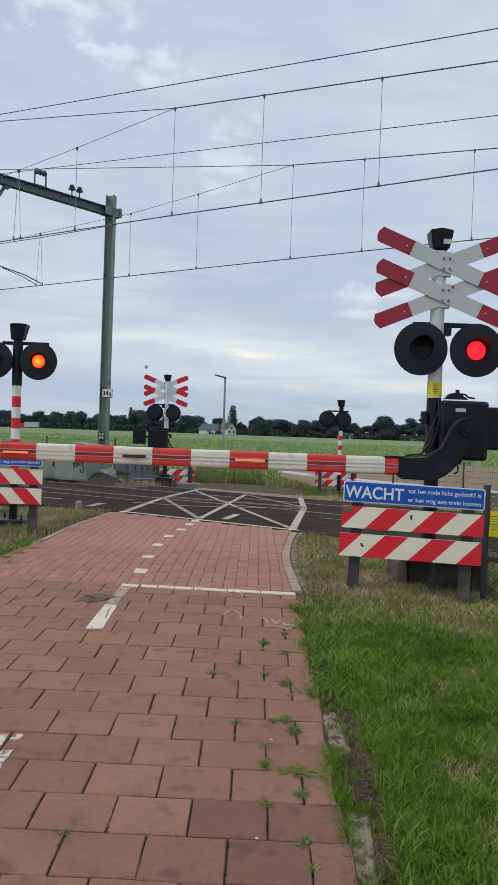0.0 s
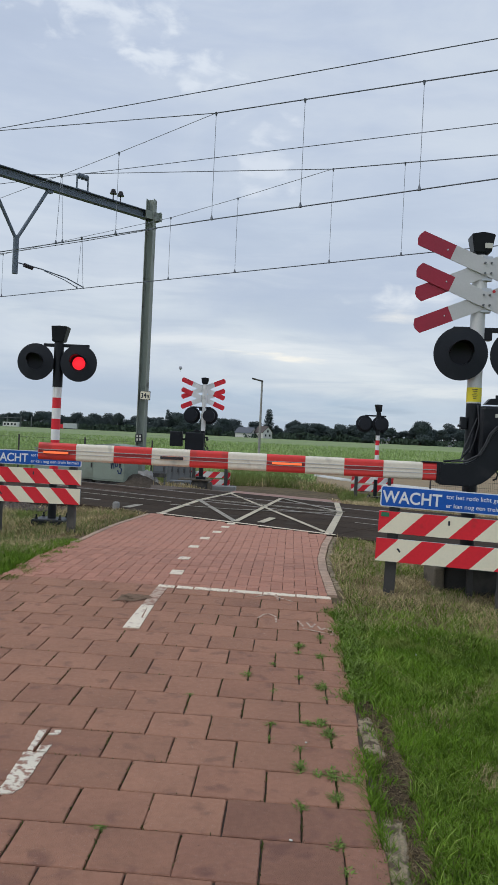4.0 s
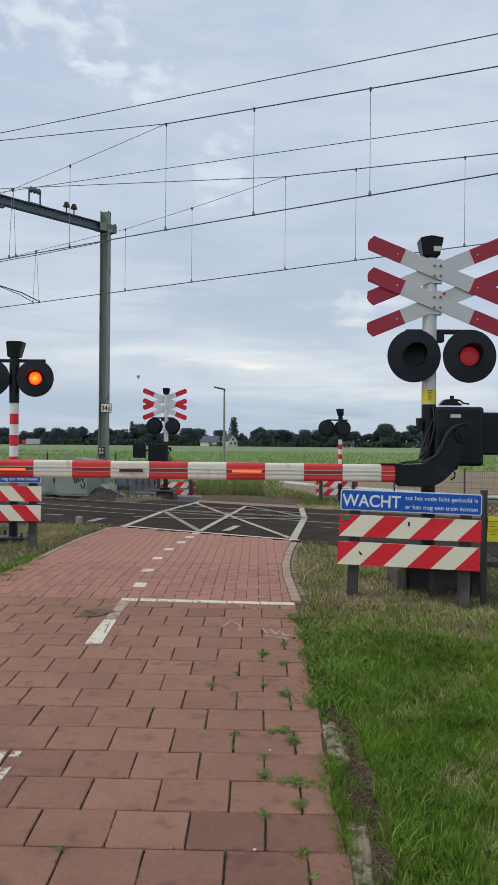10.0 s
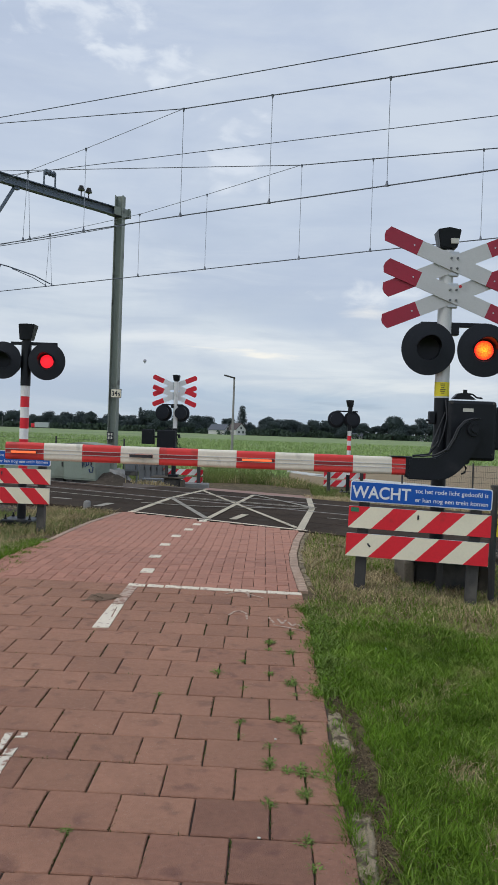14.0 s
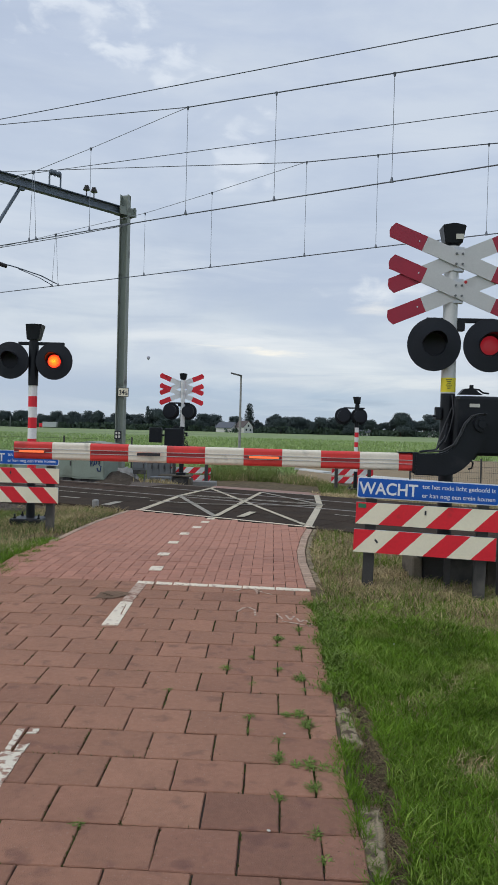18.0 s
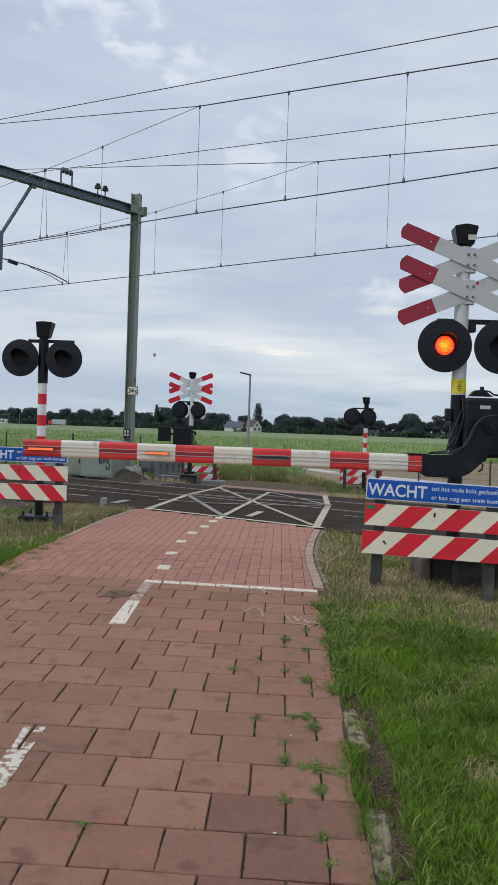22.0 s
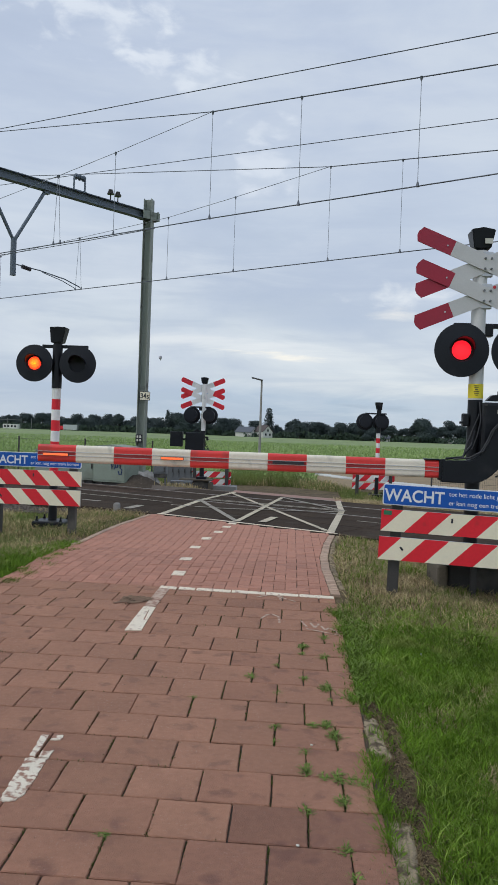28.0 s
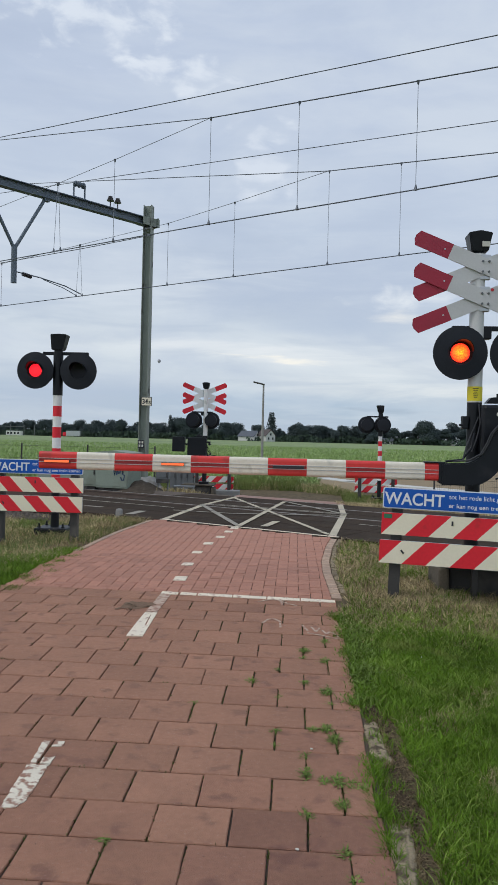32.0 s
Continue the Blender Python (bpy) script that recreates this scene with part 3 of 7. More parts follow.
# ---- the ground ----
def zland(x, y):
    """Height of the open land: it carries the path and the railway, and lies lower away from them."""
    n = 0.512 * x + 0.859 * y
    z = zroad(x, y) - 0.035
    if n < 9.7:
        z -= 0.085 * min(3.0, max(0.0, x - 0.9)) + 0.05 * min(3.0, max(0.0, -2.7 - x))
        z += 0.012 * noise.noise(Vector((x * 1.7, y * 1.7, 0.0)))
    elif n < 15.2:
        off = max(0.0, abs(0.859 * x - 0.512 * y + 7.8) - 1.9)
        z -= 0.11 * min(1.0, off / 0.3)
    return z


def grid_lines(lo, hi, step, far):
    out, v, s = [], lo, step
    while v < hi:
        out.append(v)
        v += step
    out.append(hi)
    v, s = hi, step
    while v < far:
        s *= 1.35
        v += s
        out.append(v)
    v, s = lo, step
    head = []
    while v > -far:
        s *= 1.35
        v -= s
        head.append(v)
    return head[::-1] + out


def build_ground():
    xs, ys = grid_lines(-9.0, 7.0, 0.22, 3000), grid_lines(-2.0, 28.0, 0.22, 3000)
    bm = bmesh.new()
    rows = []
    for y in ys:
        rows.append([bm.verts.new((x, y, zland(max(-30, min(30, x)), max(-6, min(40, y))) if y > -6 else -0.18)) for x in xs])
    for a, b in zip(rows, rows[1:]):
        for k in range(len(xs) - 1):
            f = bm.faces.new((a[k], a[k + 1], b[k + 1], b[k]))
            c = f.calc_center_median()
            n = 0.512 * c.x + 0.859 * c.y
            f.material_index = 1 if n > 27 else (2 if (9.7 < n < 15.6) else (3 if n < 9.0 and (c.y < 2.0 or c.x < -3.0 or (c.x > 0.72 and c.y < 5.5) or (c.x > 2.8 and c.y < 6.5)) else 0))
            f.smooth = True
    ob = new("ground", mesh("ground", bm, [M_SOIL, M_FIELD, M_BALLAST, M_TURF]))
    tagged(ob, "verge soil running out into flat green farmland", "ground", kind="structure")


build_ground()

# bare brown field and a pale track beside the far road
bm = bmesh.new()
for x0, x1, y0, y1 in ((0.9, 45.0, 28.6, 45.0), (8.5, 45.0, 45.0, 57.0)):
    bmesh.ops.create_grid(bm, x_segments=8, y_segments=4, size=0.5, matrix=Matrix.Translation(((x0 + x1) / 2, (y0 + y1) / 2, -0.262)) @ Matrix.Diagonal((x1 - x0, y1 - y0, 1, 1)))
tagged(new("bare_field", mesh("bare_field", bm, M_EARTH)), "strip of bare brown farmland beside the green crop", "field", kind="structure")
bm = bmesh.new()
for a, b in (((-9.0, 44.5), (-1.2, 41.2)), ((-1.2, 41.2), (1.2, 38.2)), ((1.2, 38.2), (2.6, 35.2)), ((2.6, 35.2), (8.1, 28.6)), ((8.1, 28.6), (14.0, 26.6))):
    d = (Vector((*b, 0)) - Vector((*a, 0)))
    bx(bm, d.length + 0.4, 0.85, 0.05, m=Matrix.Translation(((a[0] + b[0]) / 2, (a[1] + b[1]) / 2, -0.25)) @ Matrix.Rotation(math.atan2(d.y, d.x), 4, "Z"), bev=0.01)
tagged(new("pale_track", mesh("pale_track", bm, M_PALETRACK)), "pale concrete track through the bare field", "path", kind="structure")


# ---- crossing deck ----
DECK_L = [(9.80, -8.38), (12.55, -9.65), (14.80, -10.42)]  # n, u of its ends, on both sides
DECK_R = [(9.80, -5.18), (12.85, -6.57), (14.80, -7.66)]


RAILS = (12.33, 13.76)
deck = tagged(new("crossing_deck"), "dark rubber and asphalt level crossing deck with worn lines", "crossing deck", kind="structure")
strips = [(9.80, 10.83), (10.85, 11.56), (11.58, 12.23), (12.43, 13.03), (13.05, 13.66), (13.86, 14.80)]
for n0, n1 in strips:
    for k in range(6):
        if k == 0 and n0 > 11.7:
            continue
        bm = bmesh.new()
        w = 2.15
        u0 = -13.8 + k * w
        bx(bm, w - 0.012, n1 - n0, 0.12, bev=0.006)
        ob = part("deck_panel", bm, M_DECK, deck)
        ob.matrix_basis = Matrix.Translation(at(u0 + w / 2, (n0 + n1) / 2, 0.19)) @ Matrix.Rotation(math.atan2(U.y, U.x), 4, "Z")


def deck_line(pts, width, material, z=0.2535, name="deck_line"):
    """A painted band over the deck along points given by (u, n)."""
    bm = bmesh.new()
    for (u0, n0), (u1, n1) in zip(pts, pts[1:]):
        a, b = at(u0, n0, z), at(u1, n1, z)
        d = b - a
        bx(bm, d.length, width, 0.003, m=Matrix.Translation((a + b) / 2) @ Matrix.Rotation(math.atan2(d.y, d.x), 4, "Z"))
    return part(name, bm, material, deck)


deck_line([(u + 0.04, n) for n, u in DECK_L], 0.105, M_DECKLINE, 0.2535)
deck_line([(u - 0.06, n) for n, u in DECK_R], 0.11, M_DECKLINE, 0.2535)
deck_line([(-8.42, 9.84), (-5.15, 9.84)], 0.07, M_PAINT, 0.2575)
deck_line([(-9.62, 12.50), (-6.94, 9.95)], 0.09, M_DECKPALE, 0.2585)
deck_line([(-10.32, 14.56), (-5.40, 10.00)], 0.075, M_DECKLINE, 0.2605)
deck_line([(-8.87, 14.44), (-6.93, 9.95)], 0.085, M_DECKLINE, 0.2625)
deck_line([(-8.87, 14.44), (-6.62, 12.90)], 0.08, M_DECKPALE, 0.2645)
deck_line([(-6.60, 10.15), (-6.85, 10.90)], 0.12, M_DECKLINE, 0.2645)
deck_line([(-9.60, 12.52), (-6.60, 12.83)], 0.05, M_DECKPALE, 0.2665)
deck_line([(-9.50, 12.68), (-6.60, 12.98)], 0.04, M_DECKPALE, 0.2665)
deck_line([(-6.50, 12.64), (-8.10, 11.40), (-9.20, 11.1)], 0.06, M_DECKPALE, 0.2685)
deck_line([(-9.32, 10.06), (-9.55, 10.66)], 0.15, M_DECKPALE, 0.2555)
deck_line([(-10.95, 10.62), (-10.55, 10.66)], 0.10, M_DECKPALE, 0.2555)
deck_line([(-13.6, 11.50), (-9.6, 11.60)], 0.045, M_DECKPALE, 0.2555)
deck_line([(-8.9, 14.70), (-7.7, 14.70)], 0.06, M_DECKPALE, 0.2555)
deck_line([(-5.7, 11.60), (-2.0, 11.60)], 0.04, M_DECKPALE, 0.2555)

# ---- rails, sleepers and ballast ----
turn_u = Matrix.Rotation(math.atan2(U.y, U.x), 4, "Z")
track = tagged(new("railway_track"), "rusty steel rails with bright heads on concrete sleepers", "railway track", kind="structure")
RAIL_SECTION = [(-0.075, 0), (0.075, 0), (0.075, 0.012), (0.012, 0.03), (0.012, 0.115), (0.036, 0.125), (0.036, 0.155), (-0.036, 0.155), (-0.036, 0.125), (-0.012, 0.115), (-0.012, 0.03), (-0.075, 0.012)]
for n in RAILS:
    bm = bmesh.new()
    prism(bm, RAIL_SECTION, -40, 60, Matrix.Translation(at(0, n, 0.098)) @ turn_u @ Matrix.Rotation(radians(90), 4, "Z"))
    rail = part("rail", bm, M_RAIL, track, "rusty steel rail")
    bm = bmesh.new()
    bx(bm, 100, 0.06, 0.004, m=Matrix.Translation(at(-10, n, 0.2555)) @ turn_u)
    part("rail_head", bm, M_RAILTOP, rail, "bright worn running surface")
bm = bmesh.new()
bx(bm, 0.26, 2.5, 0.2, bev=0.02)
sleeper_mesh = mesh("sleeper", bm, M_CONC)
for k in range(60):
    u = -34 + 0.6 * k
    if -11.6 < u < -0.8:
        continue
    ob = new("sleeper", sleeper_mesh)
    ob.parent = track
    ob.matrix_basis = Matrix.Translation(at(u, 13.04, 0.0)) @ turn_u


def scatter_stones(count, u0, u1, n0, n1, size):
    verts, faces = [], []
    base = [Vector(v) for v in ((1, 0, 0), (-1, 0.1, 0), (0.1, 1, 0), (0, -1, 0.1), (0, 0.1, 0.8), (0.1, 0, -0.8))]
    tri = ((0, 2, 4), (2, 1, 4), (1, 3, 4), (3, 0, 4), (2, 0, 5), (1, 2, 5), (3, 1, 5), (0, 3, 5))
    for _ in range(count):
        p = at(random.uniform(u0, u1), random.uniform(n0, n1))
        q = Euler((random.random() * 6, random.random() * 6, random.random() * 6)).to_matrix()
        s = size * random.uniform(0.6, 1.3)
        k = len(verts)
        z = zland(p.x, p.y)
        verts += [tuple(Vector((p.x, p.y, z + 0.01)) + q @ (b * s * random.uniform(0.7, 1.2))) for b in base]
        faces += [tuple(i + k for i in f) for f in tri]
    return verts, faces


for u0, u1 in ((-26, -11.7), (-0.9, 4)):
    v, f = scatter_stones(6000, u0, u1, 10.3, 14.9, 0.032)
    me = bpy.data.meshes.new("ballast")
    me.from_pydata(v, [], f)
    me.materials.append(M_BALLAST)
    tagged(new("ballast", me), "grey-brown crushed stone ballast between the rails", "ballast", kind="stuff")


v, f = scatter_stones(2200, -15.5, -10.2, 9.0, 10.0, 0.034)
me = bpy.data.meshes.new("ballast")
me.from_pydata(v, [], f)
me.materials.append(M_BALLAST)
tagged(new("ballast", me), "loose grey-brown stones beside the deck and the banded pole", "ballast", kind="stuff")

# ---- paved path ----
path_bed = bmesh.new()
ys = [-4.0 + 0.35 * k for k in range(46)]
LEFT = [(-4.0, -3.4), (5.0, -2.75), (6.5, -2.54), (7.9, -2.54), (8.7, -2.53), (9.3, -2.50), (10.3, -2.48), (11.1, -2.44), (11.9, -2.35), (12.9, -2.24), (20.0, -1.4)]
RIGHT = [(-4.0, 0.42), (3.4, 0.36), (4.3, 0.36), (6.7, 0.33), (8.0, 0.285), (8.9, 0.30), (10.1, 0.39), (11.2, 0.52), (20.0, 1.3)]


def edge_x(line, y):
    for (y0, x0), (y1, x1) in zip(line, line[1:]):
        if y <= y1:
            return x0 + (x1 - x0) * (y - y0) / (y1 - y0)
    return line[-1][1]


def near_n(x, y):
    return 0.512 * x + 0.859 * y


rows = []
for y in ys:
    xl, xr = edge_x(LEFT, y) - 0.02, edge_x(RIGHT, y) + 0.02
    row = []
    for k in range(9):
        x = xl + (xr - xl) * k / 8
        yy = min(y, (9.79 - 0.512 * x) / 0.859)
        row.append(path_bed.verts.new((x, yy, zroad(x, yy) - 0.012)))
    rows.append(row)
for a, b in zip(rows, rows[1:]):
    for k in range(8):
        if (b[k].co - a[k].co).length > 1e-4:
            path_bed.faces.new((a[k], a[k + 1], b[k + 1], b[k]))
pavement = tagged(new("pavement", mesh("pavement", path_bed, M_JOINT)), "path of red concrete tiles and paving bricks with sandy joints", "pavement", kind="structure")

# far side of the path
bm = bmesh.new()
rows = []
for k in range(18):
    n = 14.82 + k * 0.3
    row = []
    for j in range(9):
        u = -10.45 + (-7.6 + 10.45) * j / 8 - 0.60 * (n - 14.8)
        p = at(u, n)
        row.append(bm.verts.new((p.x, p.y, zroad(p.x, p.y))))
    rows.append(row)
for a, b in zip(rows, rows[1:]):
    for k in range(8):
        bm.faces.new((a[k], a[k + 1], b[k + 1], b[k]))
tagged(new("far_pavement", mesh("far_pavement", bm, mat("far_red_brick", (0.33, 0.19, 0.148), 0.15, 3, 0.9, bump=0.3, bscale=40, space="World", dirt=(0.30, 0.22, 0.17), dirt_at=0.55))), "red brick path behind the crossing", "pavement", kind="structure")


# ---- crossing signals ----
STATE = [(0.0, 1)]  # seconds and which of each pair of lamps is lit: 0 the one at -x, 1 the one at +x
for beat in range(49):
    STATE += [(0.19 + 0.66 * beat, 0), (0.47 + 0.66 * beat, 1)]
STATE = [row for row in STATE if row[0] < 31.95]
# how strongly each signal shines round a time: h hot orange, r red, d fading, n not at all
FAR_GLOW = "0h .5h 1h 1.5r 2r 2.5d 3r 3.5r 5.5r 6h 6.5h 7h 8h 8.5h 9r 9.5h 10h 10.3n 10.9n 11n 11.6h 12d 12.2r 12.5n 12.9r 13n 13.2r 13.7r 14r 14.5h 16.5h 17h 18h 18.4h 19h 19.8r 20h 20.5r 21n 21.2n 21.6r 22n 22.6r 23h 24h 24.6h 25h 25.5h 27.5h 28h 28.5r 29d 29.8d 30d 30.5r 31r 32r"
NEAR_GLOW = "0r .3h .5r .8d 1r 1.2r 3h 3.5r 5.5h 6h 6.5h 7h 7.5h 8h 8.5r 9h 9.5h 10d 10.2r 11r 11.6r 12h 12.2r 12.5h 13h 14h 14.5h 16.5r 17r 17.7r 18d 18.4n 19r 19.8h 20r 20.5h 21h 22h 23h 24h 25h 25.5h 27.5r 28r 28.5r 29n 29.5h 30h 32h"
BLINKERS = []  # (lamp drum, its place, axis of its turn, state in which it shines, its glow)


def lamp(parent, x, z, y, shines, working=True, glow=""):
    """A round black target board with a deep well, a visor and a lamp drum that turns its lit face to the road."""
    bm = bmesh.new()
    lathe(bm, [(0.108, -0.005), (0.116, -0.016), (0.240, -0.004), (0.258, -0.003), (0.262, 0.001), (0.262, 0.012), (0.185, 0.024), (0.185, 0.285), (0.0, 0.295), (0.0, 0.280), (0.175, 0.272), (0.175, 0.018), (0.108, 0.012), (0.108, -0.005)], 56,
          Matrix.Translation((x, y, z)))
    board = part("lamp_board", bm, M_MATTBLACK, parent, "round matt black lamp board")
    bm = bmesh.new()
    lo, hi = radians(5), radians(175)
    inner, outer = [], []
    seg = 20
    for k in range(seg + 1):
        a = lo + (hi - lo) * k / seg
        reach = 0.04 + 0.11 * math.sin(a)
        for ring, r in ((inner, 0.112), (outer, 0.118)):
            ring.append((bm.verts.new((x + r * math.cos(a), y - 0.012, z + r * math.sin(a))), bm.verts.new((x + r * math.cos(a), y - 0.012 - reach, z + r * math.sin(a)))))
    for k in range(seg):
        bm.faces.new((inner[k][0], inner[k][1], inner[k + 1][1], inner[k + 1][0]))
        bm.faces.new((outer[k][0], outer[k + 1][0], outer[k + 1][1], outer[k][1]))
        bm.faces.new((inner[k][1], outer[k][1], outer[k + 1][1], inner[k + 1][1]))
    part("visor", bm, M_WELL, board, "short black visor", True)
    # the drum carries a bright, a red and a fading lens and a dark back, a quarter turn apart
    bm = bmesh.new()
    bx(bm, 0.20, 0.20, 0.165, 0, 0, 0, 0.02)
    for k in range(4):
        rim = [(0.0, -0.106), (0.088, -0.116)] if k == 3 else [(0.084, -0.116), (0.097, -0.119)]
        lathe(bm, rim + [(0.1065, -0.123), (0.1065, -0.112), (0.08, -0.095)], 32, pose(0, 0, 0, 0, 0, -90 * k))
    drum = new("lamp_drum", mesh("lamp_drum", bm, M_WELL, True))
    drum.parent = parent
    for k, (glass, look_) in enumerate(((M_LED, "glowing orange-red lamp lens"), (M_LEDRED, "glowing red lamp lens"), (M_LEDDIM, "fading dark red lamp lens"))):
        bm = bmesh.new()
        lathe(bm, [(0.0, -0.135), (0.05, -0.133), (0.084, -0.126), (0.096, -0.116)], 32)
        lens = new("lens", mesh("lens", bm, glass, True))
        lens.parent = drum
        lens.matrix_basis = pose(0, 0, 0, 0, 0, -90 * k)
        tagged(lens, look_)
    drum.matrix_basis = pose(x, y + 0.131, z, 0, 0, 0 if working else 270)
    if working:
        BLINKERS.append((drum, (x, y + 0.131, z), "Z", shines, glow))
    return board


def warning_bell(parent, z, lean=0.0, tall=1.0):
    """The tapered black bell housing on top of a pole."""
    bm = bmesh.new()
    low = [bm.verts.new((sx * 0.082, sy * 0.08, z)) for sx, sy in ((-1, -1), (1, -1), (1, 1), (-1, 1))]
    mid = [bm.verts.new((sx * 0.115 + lean, sy * 0.105, z + 0.175 * tall)) for sx, sy in ((-1, -1), (1, -1), (1, 1), (-1, 1))]
    ridge = z + (0.195 if lean == 0 else 0.180) * tall
    top = [bm.verts.new((lean, -0.11, ridge)), bm.verts.new((lean, 0.10, ridge))]
    bm.faces.new(low[::-1])
    for k in range(4):
        q = (k + 1) % 4
        if k in (1, 3):
            bm.faces.new((low[k], low[q], mid[q], mid[k]))
    bm.faces.new((low[0], low[1], mid[1], top[0], mid[0]))
    bm.faces.new((low[2], low[3], mid[3], top[1], mid[2]))
    bm.faces.new((mid[1], mid[2], top[1], top[0]))
    bm.faces.new((mid[3], mid[0], top[0], top[1]))
    bmesh.ops.recalc_face_normals(bm, faces=bm.faces)
    bmesh.ops.bevel(bm, geom=list(bm.edges), offset=0.008, segments=2, affect="EDGES")
    upright(bm, 0.06, z - 0.05, z + 0.02, seg=20)
    return part("bell_housing", bm, M_BLACK, parent, "tapered black bell housing")


def cross_arm(parent, zc, tilt, y, faded=True):
    """One red-tipped board of a crossing cross, with blunt pointed ends and bolts."""
    m = Matrix.Translation((0.055, 0, zc)) @ Matrix.Rotation(radians(tilt), 4, "Y")
    half, w, red = 0.738, 0.075, 0.37
    bm = bmesh.new()
    prism(bm, [(-half + red, -w), (half - red, -w), (half - red, w), (-half + red, w)], y - 0.006, y + 0.006, m)
    arm = part("cross_arm", bm, M_CROSSGREY if faded else M_ARMWHITE, parent, "grey-white reflective cross board with wine-red ends")
    for s in (-1, 1):
        pts = [(s * (half - red), -w), (s * (half - 0.028), -w), (s * half, -w * 0.25), (s * half, w * 0.25), (s * (half - 0.028), w), (s * (half - red), w)]
        bm = bmesh.new()
        prism(bm, pts, y - 0.0065, y + 0.0065, m)
        part("red_end", bm, M_CROSSRED if faded else M_RED, arm)
        bm = bmesh.new()
        cy(bm, 0.008, 0.008, 0.006, m @ Matrix.Translation((s * (half - red + 0.06), y - 0.008, 0)) @ Matrix.Rotation(radians(90), 4, "X"), 10)
        part("rivet", bm, M_ALU, arm)
    return arm


def crossing_signal(m, label, cross=True, striped=False, working=True, top=3.27, lx=None, faded=True):
    sig = thing("crossing_signal", m, label, "crossing signal", "signals at the crossing")
    bm = bmesh.new()
    upright(bm, 0.07, 1.80 if cross else 1.93, top - 0.02, seg=32)
    part("pole", bm, (M_POLE if faded else M_WHITE) if cross else M_BLACK, sig, "pale grey steel pole" if cross else "black upper pole", True)
    if striped:
        for k in range(9):
            bm = bmesh.new()
            upright(bm, 0.062, 1.93 - 0.1515 * (k + 1), 1.93 - 0.1515 * k, seg=28)
            part("pole_band", bm, M_RED if k % 2 else M_WHITE, sig, "red and white pole bands" if k == 0 else "", True)
        bm = bmesh.new()
        upright(bm, 0.06, -0.05, 1.93 - 0.1515 * 9, seg=24)
        part("pole_foot", bm, M_BLACK, sig, "black pole foot", True)
        bm = bmesh.new()
        bx(bm, 0.46, 0.46, 0.10, 0, 0, 0.0, 0.02)
        for sx in (-0.17, 0.17):
            for sy in (-0.17, 0.17):
                upright(bm, 0.013, 0.05, 0.115, sx, sy, 8)
                upright(bm, 0.024, 0.05, 0.07, sx, sy, 6)
        part("base_plate", bm, M_BLACK, sig, "dark bolted base plate")
    else:
        bm = bmesh.new()
        upright(bm, 0.071, 0.25, 1.80, seg=28)
        part("black_sleeve", bm, M_BLACK, sig, "black lower pole", True)
        if faded:
            bm = bmesh.new()
            upright(bm, 0.0725, 1.815, 1.955, seg=28)
            label_part = part("yellow_label", bm, M_YELLOW, sig, "small yellow notice wrapped round the pole", True)
            bm = bmesh.new()
            for k in range(6):
                bx(bm, 0.055 - 0.012 * (k % 3), 0.002, 0.006, -0.008, -0.0735, 1.935 - 0.018 * k)
            part("print_line", bm, M_INK, label_part)
        # the hollow under the slab is a solid block, its shade given by dark colour
        bm = bmesh.new()
        bx(bm, 0.60, 0.50, 0.75, 0.06, 0.06, -0.12, 0.03)
        part("foundation", bm, M_POST, sig, "dark block standing for the shaded hollow in the foundation")
        bm = bmesh.new()
        bx(bm, 1.0, 0.80, 0.045, 0.16, -0.02, 0.277, 0.012)
        part("cover_slab", bm, M_CHEEK, sig, "weathered concrete cover slab")
        bm = bmesh.new()
        bx(bm, 0.055, 0.05, 0.55, -0.04, -0.36, -0.02, 0.006)
        part("slab_leg", bm, M_POST, sig, "dark steel leg under the slab")
        bm = bmesh.new()
        bx(bm, 0.30, 0.30, 0.08, 0, 0, 0.335, 0.01)
        part("flange", bm, M_BLACK, sig, "black foot flange")
        for fx in (-0.30, 0.42):
            bm = bmesh.new()
            bx(bm, 0.10, 0.60, 0.66, fx, 0.04, -0.13, 0.02)
            part("concrete_cheek", bm, M_CHEEK, sig, "weathered concrete side of the foundation")
    warning_bell(sig, top, 0.0 if cross else 0.02, 1.0 if cross else 1.25)
    lz = 2.275
    bm = bmesh.new()
    bx(bm, 0.66, 0.05, 0.045, 0.10, 0.03, lz + 0.255, 0.006)
    bx(bm, 0.09, 0.10, 0.12, 0.10 if cross else 0.0, 0.03, lz + 0.21, 0.006)
    part("lamp_bracket", bm, M_BLACK, sig, "black steel lamp bracket")
    lx = lx or ((-0.17, 0.375) if cross else (-0.30, 0.322))
    for k, x in enumerate(lx):
        lamp(sig, x, lz, -0.105, k, working, NEAR_GLOW if cross else FAR_GLOW)
    if cross:
        for zc in (3.115, 2.805):
            cross_arm(sig, zc, 22.6, -0.088, faded)
            cross_arm(sig, zc, -22.6, -0.072, faded)
            bm = bmesh.new()
            bx(bm, 0.10, 0.06, 0.24, 0.055, -0.045, zc, 0.004)
            clamp = part("cross_clamp", bm, M_ALU, sig, "bolted aluminium clamp")
            for bxx in (-0.03, 0.03):
                for bz in (-0.05, 0.05):
                    bm = bmesh.new()
                    cy(bm, 0.012, 0.010, 0.016, Matrix.Translation((0.055 + bxx, -0.100, zc + bz)) @ Matrix.Rotation(radians(90), 4, "X"), 10)
                    part("bolt", bm, M_GREYBOX, clamp)
        bm = bmesh.new()
        bx(bm, 0.075, 0.004, 0.05, 0.05, -0.108, top + 0.06)
        part("bell_plate", bm, M_LABEL, sig, "small white type plate")
